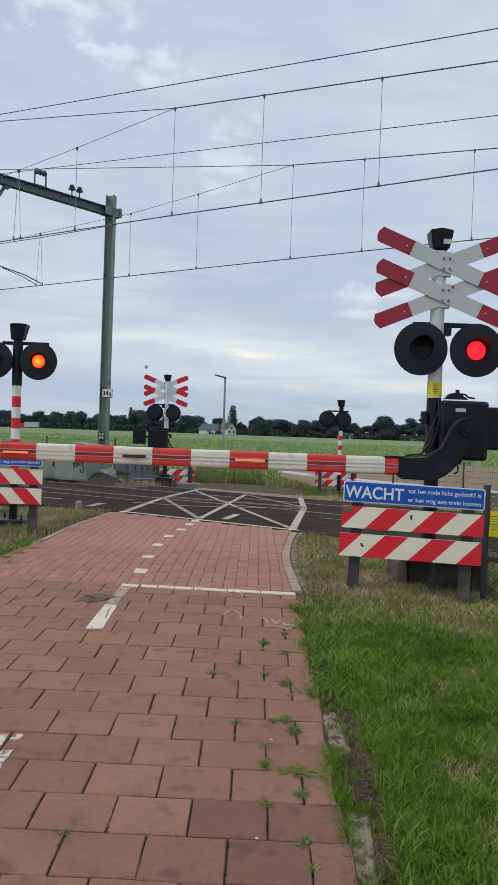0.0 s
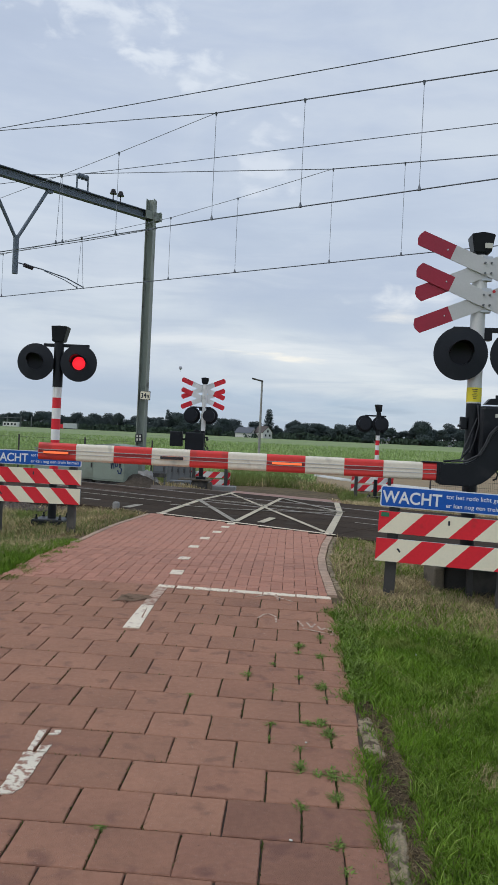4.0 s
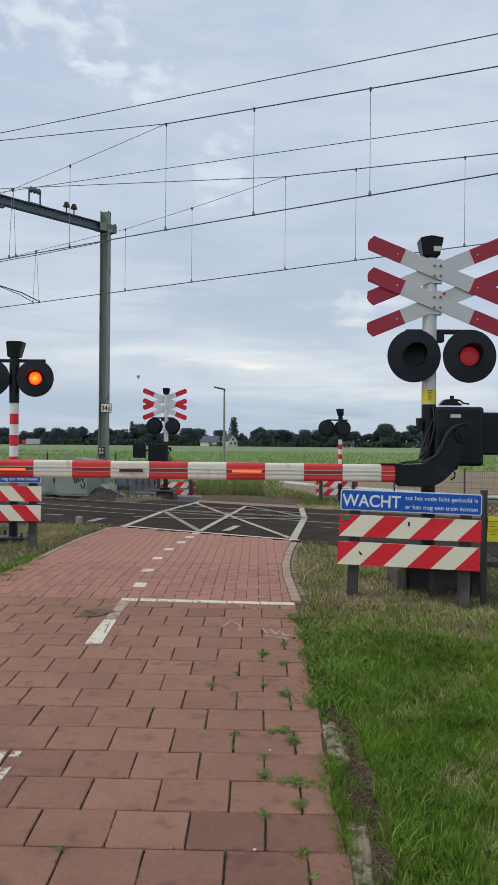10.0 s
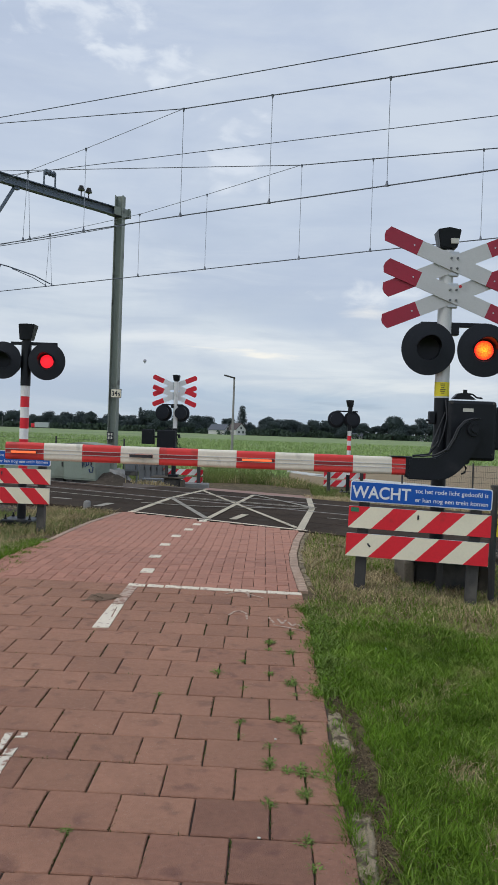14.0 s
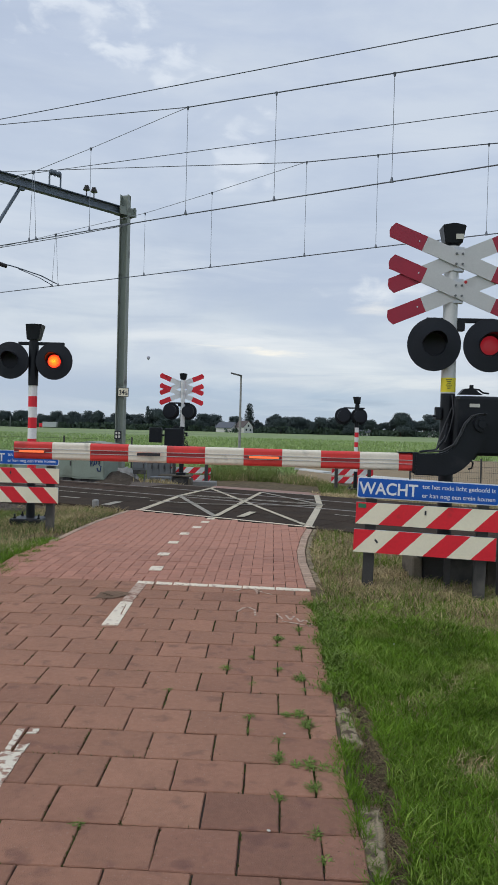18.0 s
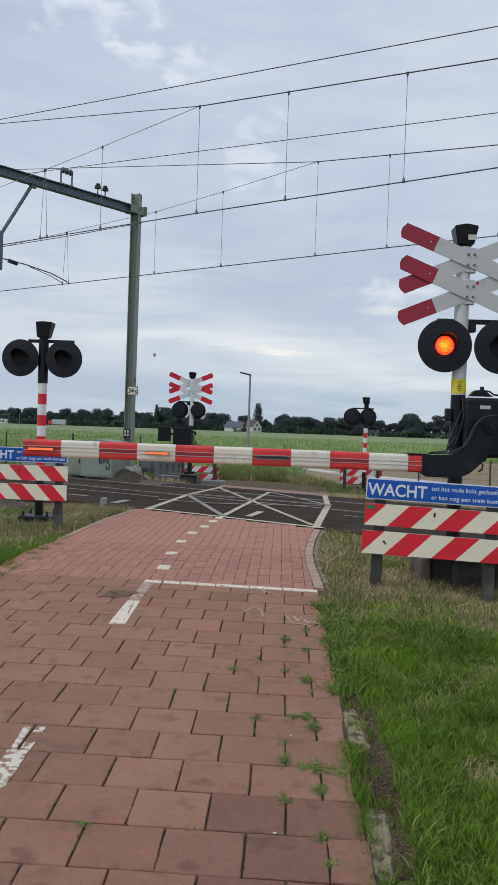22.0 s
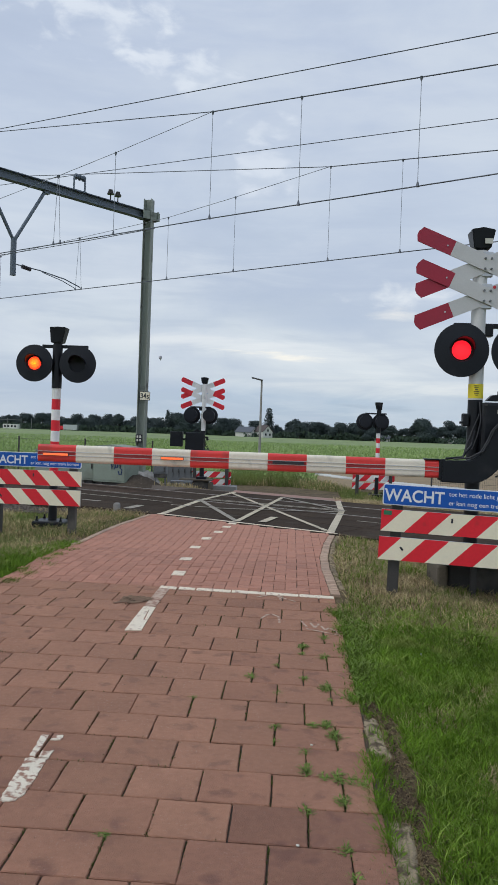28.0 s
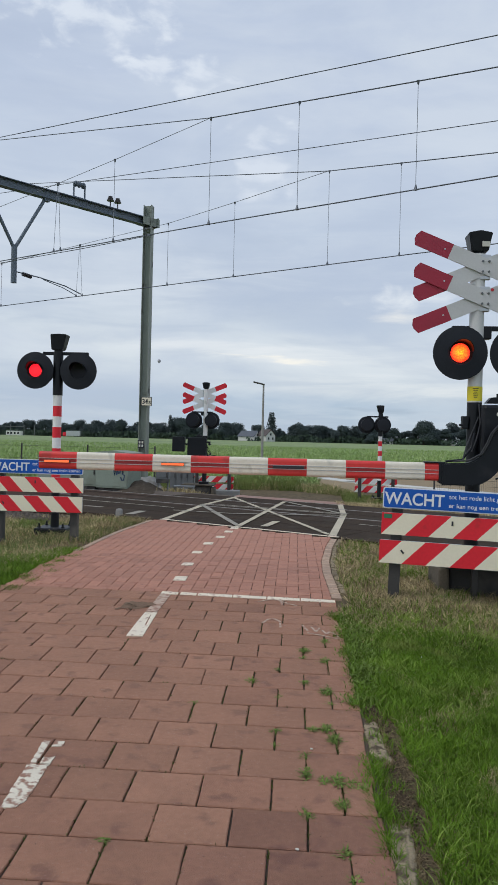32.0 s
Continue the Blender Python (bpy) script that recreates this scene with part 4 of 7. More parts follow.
        if faded:
            bm = bmesh.new()
            cy(bm, 0.016, 0.016, 0.002, Matrix.Translation((0.125, -0.0795, 2.892)) @ Matrix.Rotation(radians(90), 4, "X"), 10)
            part("red_spot", bm, M_RED, sig, "small red paint spot")
    return sig


SIG_R = Matrix.Translation((1.72, 7.85, 0.22))
crossing_signal(SIG_R, "level crossing signal with double red-and-white cross and two flashing lamps")
crossing_signal(Matrix.Translation((-3.44, 11.1, 0.23)), "flashing level crossing signal on a red and white banded pole", cross=False, striped=True, top=2.575)
crossing_signal(Matrix.Translation((-2.84, 24.4, -0.16)) @ Matrix.Rotation(radians(180), 4, "Z"), "level crossing signal with double cross seen from behind", working=False, faded=False)
crossing_signal(Matrix.Translation((2.58, 24.5, -0.18)) @ Matrix.Rotation(radians(180), 4, "Z"), "striped crossing signal pole seen from behind", cross=False, striped=True, working=False, top=2.66, lx=(-0.07, 0.42))


# ---- barrier ----
def barrier_machine(m, label, boom=True):
    bar = thing("barrier_machine", m, label, "crossing barrier", "barriers at the crossing")
    bm = bmesh.new()
    if boom:
        bx(bm, 0.47, 0.34, 0.58, 0.27, 0.0, 1.485, 0.03)
    else:
        bx(bm, 0.58, 0.34, 0.58, 0.28, 0.0, 1.49, 0.028)
    house = part("housing", bm, M_BLACK, bar, "black barrier drive housing")
    bm = bmesh.new()
    prism(bm, [(0.10, 1.30), (0.05, 1.23), (0.16, 1.16), (0.26, 1.15), (0.30, 1.23), (0.46, 1.235)], -0.10, 0.10)
    bmesh.ops.bevel(bm, geom=list(bm.edges), offset=0.008, segments=1, affect="EDGES")
    part("housing_foot", bm, M_BLACK, bar)
    bm = bmesh.new()
    bx(bm, 0.10, 0.003, 0.034, 0.225, -0.173, 1.683)
    part("type_plate", bm, M_LABEL, house, "small white type plate")
    bm = bmesh.new()
    if boom:
        bx(bm, 0.19, 0.26, 0.42, 0.59, 0.05, 1.515, 0.018)
        bx(bm, 0.30, 0.22, 0.21, 0.68, 0.05, 1.50, 0.012)
    else:
        bx(bm, 0.38, 0.30, 0.46, 0.85, 0.05, 1.56, 0.018)
        bx(bm, 0.12, 0.10, 0.06, 0.61, 0.05, 1.56, 0.01)
    part("counterweight", bm, M_BLACK, bar, "black stacked counterweight")
    bm = bmesh.new()
    prism(bm, [(0.10, 1.795), (0.15, 1.85), (0.24, 1.86), (0.29, 1.82), (0.33, 1.795)], -0.05, 0.05)
    tube(bm, [(0.24, 0, 1.85), (0.30, -0.02, 1.845), (0.34, -0.02, 1.815), (0.40, 0.0, 1.81)], 0.009)
    cy(bm, 0.02, 0.02, 0.04, Matrix.Translation((0.23, 0, 1.87)), 10)
    part("latch", bm, M_BLACK, bar, "black latch gear")
    bm = bmesh.new()
    cy(bm, 0.07, 0.07, 0.05, Matrix.Translation((0.255, -0.315, 1.50)) @ Matrix.Rotation(radians(90), 4, "X"), 28)
    cy(bm, 0.04, 0.035, 0.07, Matrix.Translation((0.255, -0.325, 1.50)) @ Matrix.Rotation(radians(90), 4, "X"), 20)
    for k in range(6):
        cy(bm, 0.009, 0.009, 0.012, Matrix.Translation((0.255 + 0.053 * math.cos(k * 1.047), -0.345, 1.50 + 0.053 * math.sin(k * 1.047))) @ Matrix.Rotation(radians(90), 4, "X"), 6)
    part("pivot", bm, M_BLACK, bar, "round bolted pivot of the boom arm")
    for hx, hz in ((0.07, 1.75), (0.47, 1.75), (0.47, 1.26), (0.10, 1.30)):
        bm = bmesh.new()
        cy(bm, 0.011, 0.011, 0.012, Matrix.Translation((hx, -0.175, hz)) @ Matrix.Rotation(radians(90), 4, "X"), 8)
        part("bolt", bm, M_POST, house)
    bm = bmesh.new()
    tube(bm, [(-0.30, -0.185, 1.22), (-0.14, -0.17, 1.24), (-0.05, -0.15, 1.36), (-0.02, -0.12, 1.5)], 0.012)
    part("stay_rod", bm, M_BLACK, bar, "thin black stay rod")
    bm = bmesh.new()
    tube(bm, [(0.21, -0.12, 1.16), (0.235, -0.13, 1.12), (0.225, -0.13, 1.075), (0.19, -0.13, 1.06)], 0.009)
    part("hook", bm, M_BLACK, bar, "bent steel hook")
    bm = bmesh.new()
    outer = [(-0.36, 1.0), (-0.06, 0.995), (0.02, 1.015), (0.10, 1.065), (0.17, 1.135), (0.24, 1.235), (0.31, 1.36), (0.35, 1.48), (0.36, 1.56), (0.30, 1.60)]
    inner = [(0.20, 1.575), (0.13, 1.51), (0.09, 1.43), (0.05, 1.35), (0.0, 1.275), (-0.06, 1.235), (-0.12, 1.212), (-0.36, 1.205)]
    prism(bm, outer + inner, -0.30, -0.185)
    bmesh.ops.bevel(bm, geom=list(bm.edges), offset=0.012, segments=2, affect="EDGES")
    arm = part("boom_arm", bm, M_BLACK, bar, "curved black cast boom arm")
    bm = bmesh.new()
    for dx in (0.0, 0.016):
        tube(bm, [(-0.24 + dx, -0.25, 1.222), (-0.10 + dx, -0.29, 1.240), (0.0 + dx, -0.312, 1.30), (0.055 + dx, -0.312, 1.40), (0.095 + dx, -0.312, 1.50), (0.16 + dx, -0.312, 1.575), (0.24, -0.308, 1.60), (0.31, -0.306, 1.60)], 0.0075)
    tube(bm, [(-0.14, -0.2, 1.24), (-0.10, -0.14, 1.36), (-0.04, -0.10, 1.50), (0.02, -0.11, 1.66)], 0.007)
    tube(bm, [(0.02, -0.10, 1.78), (0.03, -0.14, 1.6), (0.0, -0.14, 1.45), (-0.05, -0.16, 1.32)], 0.007)
    part("cable", bm, M_RUBBER, bar, "loose black cables")
    bm = bmesh.new()
    bx(bm, 0.06, 0.09, 0.12, -0.095, -0.02, 1.60, 0.01)
    bx(bm, 0.16, 0.04, 0.05, -0.05, -0.02, 1.64, 0.01)
    cy(bm, 0.012, 0.012, 0.05, Matrix.Translation((-0.13, -0.05, 1.575)) @ Matrix.Rotation(radians(90), 4, "Y"), 8)
    part("junction_box", bm, M_BLACK, bar, "small black junction box")
    if not boom:
        return bar
    # the boom lies level over the path
    cuts = [-4.246] + [-3.87 + 0.3735 * k for k in range(10)] + [-0.378]
    boom_part = None
    for k, (a, b) in enumerate(zip(cuts, cuts[1:])):
        bm = bmesh.new()
        w, h = 0.075, 0.17
        mm = Matrix.Translation(((a + b) / 2, -0.24, 1.117 + 0.004 * (len(cuts) - k) * 0.45)) @ Matrix.Rotation(radians(90), 4, "Z")
        prism(bm, rounded(w, h * (0.985 if k == 0 else 1.0), 0.03), -(b - a) / 2 + 0.0005, (b - a) / 2 - 0.0005, mm)
        ob = part("boom_section", bm, M_BOOMRED if k % 2 == 0 else M_BOOMWHITE, bar, "striped red and white barrier boom" if k == 0 else "")
        bm = bmesh.new()
        for dz in (-0.018, 0.018):
            bx(bm, b - a, 0.006, 0.006, (a + b) / 2, -0.28, 1.117 + 0.0018 * (len(cuts) - k) + dz)
        part("boom_rib", bm, M_ALU if k % 2 == 0 else M_POLE, ob, "thin pale rib")
        if k % 2 == 0 and k < 9:
            bm = bmesh.new()
            bx(bm, (b - a) * 0.96, 0.004, 0.030, (a + b) / 2, -0.2785, 1.117 + 0.0018 * (len(cuts) - k))
            part("dark_groove", bm, mat("boom_groove_red", (0.30, 0.02, 0.02), 0.1, 5, 0.5, bump=0.0) if k == 0 else bpy.data.materials["boom_groove_red"], ob)
    bm = bmesh.new()
    bx(bm, 0.045, 0.10, 0.20, -0.355, -0.24, 1.117, 0.006)
    bx(bm, 0.20, 0.09, 0.012, -0.42, -0.24, 1.212, 0.003)
    part("boom_clamp", bm, M_BLACK, bar, "black boom clamp")
    for x0, x1, shines in ((-4.19, -3.935, None), (-3.035, -2.81, 0), (-1.955, -1.655, 1)):
        z = 1.117 + 0.012
        bm = bmesh.new()
        bx(bm, x1 - x0, 0.012, 0.028, 0, 0, 0, 0.002)
        holder = new("light_bar", mesh("light_bar", bm, M_INK))
        holder.parent = bar
        tagged(holder, "narrow barrier light bar")
        bm = bmesh.new()
        bx(bm, (x1 - x0) * 0.96, 0.004, 0.022, 0, -0.0085, 0)
        glow = new("light_strip", mesh("light_strip", bm, M_BAR))
        glow.parent = holder
        tagged(glow, "glowing orange-red light strip")
        holder.matrix_basis = pose((x0 + x1) / 2, -0.292, z)
        if shines is not None:
            BLINKERS.append((holder, ((x0 + x1) / 2, -0.292, z), "X", shines, ""))
    return bar


barrier_machine(SIG_R, "closed crossing barrier with black drive and striped boom")
barrier_machine(Matrix.Translation((-2.80, 24.4, -0.20)) @ Matrix.Rotation(radians(180), 4, "Z"), "black barrier drive behind the tracks", boom=False)


# ---- striped warning boards with the blue notice ----
def striped_board(parent, x, y, z, w, h, lean, first_red, stripes, phase=0.0, face=M_CREAM, pitch=None):
    bm = bmesh.new()
    bx(bm, w, 0.03, h, x, y, z, 0.004)
    board = part("board", bm, M_ALU, parent, "striped red and cream warning board")
    pitch = pitch or w / stripes
    for k in range(-2, stripes + 3):
        a = x - w / 2 + (k + phase) * pitch
        d = lean * h
        pts = [(a - d / 2, z - h / 2), (a + pitch - d / 2, z - h / 2), (a + pitch + d / 2, z + h / 2), (a + d / 2, z + h / 2)]
        pts = clip(clip(pts, 0, x - w / 2, False), 0, x + w / 2, True)
        if len(pts) < 3 or max(p[0] for p in pts) - min(p[0] for p in pts) < 0.004:
            continue
        bm = bmesh.new()
        prism(bm, pts, y - 0.0185, y - 0.0152)
        part("stripe", bm, M_RED if (k + first_red) % 2 == 0 else face, board)
    return board


def warning_board(m, label, w, lean, phase, sign=True, mirrored=False, back=False, first=1, pitch=None):
    wb = thing("warning_board", m, label, "warning board", "boards at the crossing")
    for x in (-0.385 * w, 0.405 * w):
        bm = bmesh.new()
        bx(bm, 0.10, 0.09, 1.25, x, -0.062 if back else 0.065, 0.30, 0.008)
        part("post", bm, M_POST, wb, "dark grey recycled plastic post")
    face = M_WHITE if back else M_CREAM
    a = striped_board(wb, 0.008, 0, 0.705, w, 0.195, lean, first, 6, phase, face, pitch)
    b = striped_board(wb, 0.0, 0, 0.455, w, 0.205, lean, first, 6, phase, face, pitch)
    if not back:
        for ob, x, z, t in ((a, 0.0, 0.74, 0), (b, -0.42, 0.46, -40)):
            bm = bmesh.new()
            bx(bm, 0.016, 0.003, 0.04, m=Matrix.Translation((x, -0.0205, z)) @ Matrix.Rotation(radians(t), 4, "Y"))
            part("torn_spot", bm, M_INK, ob, "small dark torn spot")
    if sign:
        bm = bmesh.new()
        prism(bm, rounded(w - 0.005, 0.188, 0.022), -0.024, -0.012, Matrix.Translation((0.008, 0, 0.937)))
        s = part("sign_panel", bm, M_LETTER, wb, "blue notice with white border and white words")
        bm = bmesh.new()
        prism(bm, rounded(w - 0.025, 0.170, 0.016), -0.0275, -0.0245, Matrix.Translation((0.008, 0, 0.937)))
        part("blue_face", bm, M_BLUE, s)
        left = 0.008 - w / 2
        words("WACHT", 0.150, M_LETTER, s, left + 0.022, -0.0285, 0.883, width=0.52, bold=0.02)
        words("tot het rode licht gedoofd is", 0.055, M_LETTER, s, left + 0.575, -0.0285, 0.956, width=0.63, bold=0.008)
        words("er kan nog een trein komen", 0.055, M_LETTER, s, left + 0.575, -0.0285, 0.878, width=0.63, bold=0.008)
        if not mirrored:
            bm = bmesh.new()
            bx(bm, 0.07, 0.003, 0.038, left + 0.055, -0.0215, 0.772)
            part("green_sticker", bm, mat("green_sticker", (0.03, 0.20, 0.10), 0.1, 8, 0.5, bump=0.0), a, "small green sticker")
    return wb


warning_board(Matrix.Translation((1.375, 7.04, 0.17)) @ Matrix.Rotation(radians(-7), 4, "Z") @ Matrix.Translation((0, 0, 0.75)) @ Matrix.Rotation(radians(1.4), 4, "Y") @ Matrix.Translation((0, 0, -0.75)), "red and cream striped board with blue waiting notice on two posts", 1.245, 0.98, 0.45)
warning_board(Matrix.Translation((-3.39, 10.08, 0.24)) @ Matrix.Rotation(radians(0.5), 4, "Z"), "red and white striped board with blue waiting notice beside the path", 1.245, -0.93, 0.847, mirrored=True, first=0, pitch=0.196)
warning_board(Matrix.Translation((-2.70, 25.7, -0.48)), "striped board behind the railway", 1.35, 0.95, 0.1, sign=False, back=True)
warning_board(Matrix.Translation((2.50, 24.75, -0.36)), "striped board beside the far signal pole", 1.30, 0.95, 0.3, sign=False, back=True)


# ---- catenary portal ----
MAST = Vector((-4.58, 23.4, 0))
BD = Vector((-0.637, -0.77, 0)).normalized()
gantry = thing("catenary_mast", Matrix.Translation((MAST.x, MAST.y, 0.05)), "grey-green steel catenary mast carrying a long beam over the railway", "catenary mast")
turn_b = Matrix.Rotation(math.atan2(BD.y, BD.x), 4, "Z")
bm = bmesh.new()
for sx in (-0.115, 0.115):
    bx(bm, 0.018, 0.26, 8.45, sx, 0, 4.2, m=Matrix.Rotation(radians(-8), 4, "Z"))
bx(bm, 0.23, 0.014, 8.45, 0, 0, 4.2, m=Matrix.Rotation(radians(-8), 4, "Z"))
part("mast_column", bm, M_MAST, gantry, "H-section steel column")
bm = bmesh.new()
cy(bm, 0.75, 0.34, 0.42, Matrix.Translation((0, 0, 0.10)), 14)
for v in bm.verts:
    v.co += Vector((random.uniform(-0.05, 0.05), random.uniform(-0.05, 0.05), random.uniform(-0.04, 0.04)))
part("foot_block", bm, M_CONC, gantry, "rough concrete foot")
bm = bmesh.new()
L = 11.0
bm2 = turn_b @ Matrix.Translation((L / 2 - 0.25, 0, 7.93))
for dz in (-0.11, 0.11):
    bx(bm, L, 0.20, 0.022, 0, 0, dz, m=bm2)
bx(bm, L, 0.014, 0.22, 0, 0, 0, m=bm2)
beam = part("beam", bm, M_BEAM, gantry, "dark I-section steel beam")
bm = bmesh.new()
bx(bm, 0.62, 0.03, 0.24, 0.0, 0.13, 7.93, m=turn_b)
bx(bm, 0.62, 0.03, 0.24, 0.0, -0.13, 7.93, m=turn_b)
bx(bm, 0.03, 0.40, 0.28, -0.22, 0, 7.93, m=turn_b)
part("beam_bracket", bm, M_MAST, gantry, "bolted steel bracket")
bm = bmesh.new()
for s in (3.52, 5.35):
    tube(bm, [BD * s + Vector((0, 0, 7.85)), BD * 4.43 + Vector((0, 0, 6.30))], 0.045, 10)
tube(bm, [BD * 4.43 + Vector((0, 0, 6.40)), BD * 4.43 + Vector((0, 0, 5.42))], 0.075, 12)
bx(bm, 0.16, 0.12, 0.10, 3.52, 0, 7.78, m=turn_b)
part("drop_post", bm, M_BEAM, gantry, "V-braced steel drop post")
bm = bmesh.new()
A0, A1 = BD * 4.36 + Vector((0, 0, 5.72)), BD * 2.36 + Vector((0, 0, 5.44))
tube(bm, [A0, A0.lerp(A1, 0.35) + Vector((0, 0, 0.06)), A0.lerp(A1, 0.75) + Vector((0, 0, 0.07)), A1], 0.016)
tube(bm, [A0.lerp(A1, 0.40) + Vector((0, 0, 0.04)), A0.lerp(A1, 0.72), A0.lerp(A1, 0.92) + Vector((0, 0, -0.08))], 0.011)
steady = part("steady_arm", bm, M_BEAM, gantry, "curved steady arm")
bm = bmesh.new()
for k in range(5):
    p = A0.lerp(A1, 0.10 + 0.028 * k)
    cy(bm, 0.055, 0.055, 0.03, Matrix.Translation(p) @ (A1 - A0).to_track_quat("Z", "Y").to_matrix().to_4x4(), 14)
part("insulator", bm, M_INSUL, steady, "ribbed brown insulator")
for s in (1.42, 1.16):
    bm = bmesh.new()
    p = BD * s
    upright(bm, 0.018, 8.02, 8.24, p.x, p.y, 8)
    for k in range(3):
        upright(bm, 0.10 - 0.02 * k, 8.24 + 0.05 * k, 8.27 + 0.05 * k, p.x, p.y, 16)
    part("pin_insulator", bm, M_INSUL, gantry, "brown pin insulator")
bm = bmesh.new()
for s in (2.30, 2.66):
    p = BD * s
    bx(bm, 0.035, 0.05, 0.42, p.x, p.y, 8.23)
p = BD * 2.48
bx(bm, 0.44, 0.06, 0.04, 0, 0, 0, m=Matrix.Translation((p.x, p.y, 8.07)) @ turn_b)
cy(bm, 0.06, 0.06, 0.34, Matrix.Translation((p.x, p.y, 8.44)) @ turn_b @ Matrix.Rotation(radians(90), 4, "Y"), 14)
for s in (-0.12, 0.0, 0.12):
    cy(bm, 0.085, 0.085, 0.03, Matrix.Translation((p.x, p.y, 8.44)) @ turn_b @ Matrix.Translation((s, 0, 0)) @ Matrix.Rotation(radians(90), 4, "Y"), 14)
part("wire_saddle", bm, M_BEAM, gantry, "steel saddle with insulator")
bm = bmesh.new()
bx(bm, 0.315, 0.012, 0.265, 0.10, -0.19, 2.565, 0.01)
plate = part("number_plate", bm, M_INK, gantry, "pale plate with black kilometre number 34 5")
bm = bmesh.new()
prism(bm, rounded(0.285, 0.235, 0.02), -0.2, -0.197, Matrix.Translation((0.10, 0, 2.565)))
part("plate_face", bm, M_CREAM, plate)
words("34", 0.20, M_INK, plate, -0.032, -0.2015, 2.497, width=0.17, bold=0.03)
words("5", 0.14, M_INK, plate, 0.155, -0.2015, 2.487, width=0.07, bold=0.03)
bm = bmesh.new()
bx(bm, 0.20, 0.006, 0.24, -0.048, -0.139, 1.295, 0.002)
part("mast_plate", bm, M_INK, gantry, "small black mast plate")
for k in range(4):
    bm = bmesh.new()
    bx(bm, 0.05, 0.004, 0.07, -0.09 + 0.085 * (k % 2), -0.145, 1.245 + 0.105 * (k // 2))
    part("mast_mark", bm, M_LABEL, gantry, "small pale mast mark")


# ---- overhead wires ----
def wire_thing(label, name, lines, drops, n, hang_top, hang_foot):
    w = thing(name, Matrix(), label, "overhead wire", "overhead line")
    for nm, pts, r, m in lines:
        bm = bmesh.new()
        tube(bm, [at(u, n, z) for u, z in pts], r, 6)
        part(nm, bm, m, w)
    for u in drops:
        bm = bmesh.new()
        u, v = u if isinstance(u, tuple) else (u, u)
        top, foot = hang_top(v), hang_foot(u)
        tube(bm, [at(u, n, foot), at(v, n, top)], 0.0055, 5)
        d = part("dropper", bm, M_THINWIRE, w, "thin dropper wire")
        bm = bmesh.new()
        cy(bm, 0.035, 0.012, 0.09, Matrix.Translation(at(u, n, foot + 0.035)), 8)
        part("clamp", bm, M_WIRE, d)
        bm = bmesh.new()
        cy(bm, 0.012, 0.03, 0.07, Matrix.Translation(at(v, n, top - 0.025)), 8)
        part("clamp", bm, M_WIRE, d)
    return w


def line_z(pts):
    def f(u):
        for (u0, z0), (u1, z1) in zip(pts, pts[1:]):
            if u <= u1 or (u1, z1) == pts[-1]:
                return z0 + (z1 - z0) * (u - u0) / (u1 - u0)
    return f


C1 = [(-45, 5.52), (-14.77, 5.79), (-9.66, 5.84), (15, 5.87)]
MS1 = [(-30, 6.2), (-18, 6.88), (-14.07, 7.34), (-12.2, 7.58), (-9.59, 7.95), (-3.4, 7.54), (6, 6.95)]
wire_thing("contact wire with messenger and droppers over the first track", "contact_line",
           [("contact_wire", C1, 0.0115, M_WIRE), ("auxiliary_wire", [(-45, 5.45), (-13.2, 5.76), (-11, 5.81)], 0.008, M_WIRE),
            ("messenger_wire", [p for p in MS1 if p[0] <= -9.5], 0.006, M_THINWIRE), ("messenger_wire", [p for p in MS1 if p[0] >= -9.6], 0.011, M_WIRE)],
           [-18.3, (-14.06, -13.97), (-13.84, -13.94), -12.18, -9.58, -7.54, -5.23, -2.4], 12.45, line_z(MS1), line_z(C1))
C2 = [(-50, 5.52), (-17.46, 5.79), (-7.43, 5.88), (15, 5.98)]
MS2 = [(-40, 6.3), (-25, 6.97), (-17.99, 7.34), (-14.36, 7.54), (-12.1, 7.79), (-9.33, 8.14), (-4.55, 7.79), (8, 6.9)]
wire_thing("contact wire with messenger and droppers over the second track", "contact_line",
           [("contact_wire", C2, 0.0125, M_WIRE), ("messenger_wire", [p for p in MS2 if p[0] <= -9.3], 0.007, M_THINWIRE), ("messenger_wire", [p for p in MS2 if p[0] >= -9.4], 0.012, M_WIRE)],
           [-21.5, (-17.98, -17.87), (-17.72, -17.84), -14.37, -12.1, -9.3, -7.43, -4.89, -2.6], 16.85, line_z(MS2), line_z(C2))
feed = thing("feeder_line", Matrix(), "dark feeder cables high over the railway", "overhead wire", "overhead line")
for n, pts, r in ((12.45, [(-20, 9.06), (10, 7.23)], 0.009), (12.45, [(-20, 9.24), (-9.59, 7.95)], 0.009), (16.85, [(-22, 9.52), (10, 7.61)], 0.0095), (16.85, [(-22, 9.82), (-9.33, 8.14)], 0.010)):
    bm = bmesh.new()
    tube(bm, [at(u, n, z) for u, z in pts], r, 6)
    part("feeder_cable", bm, M_WIRE, feed)


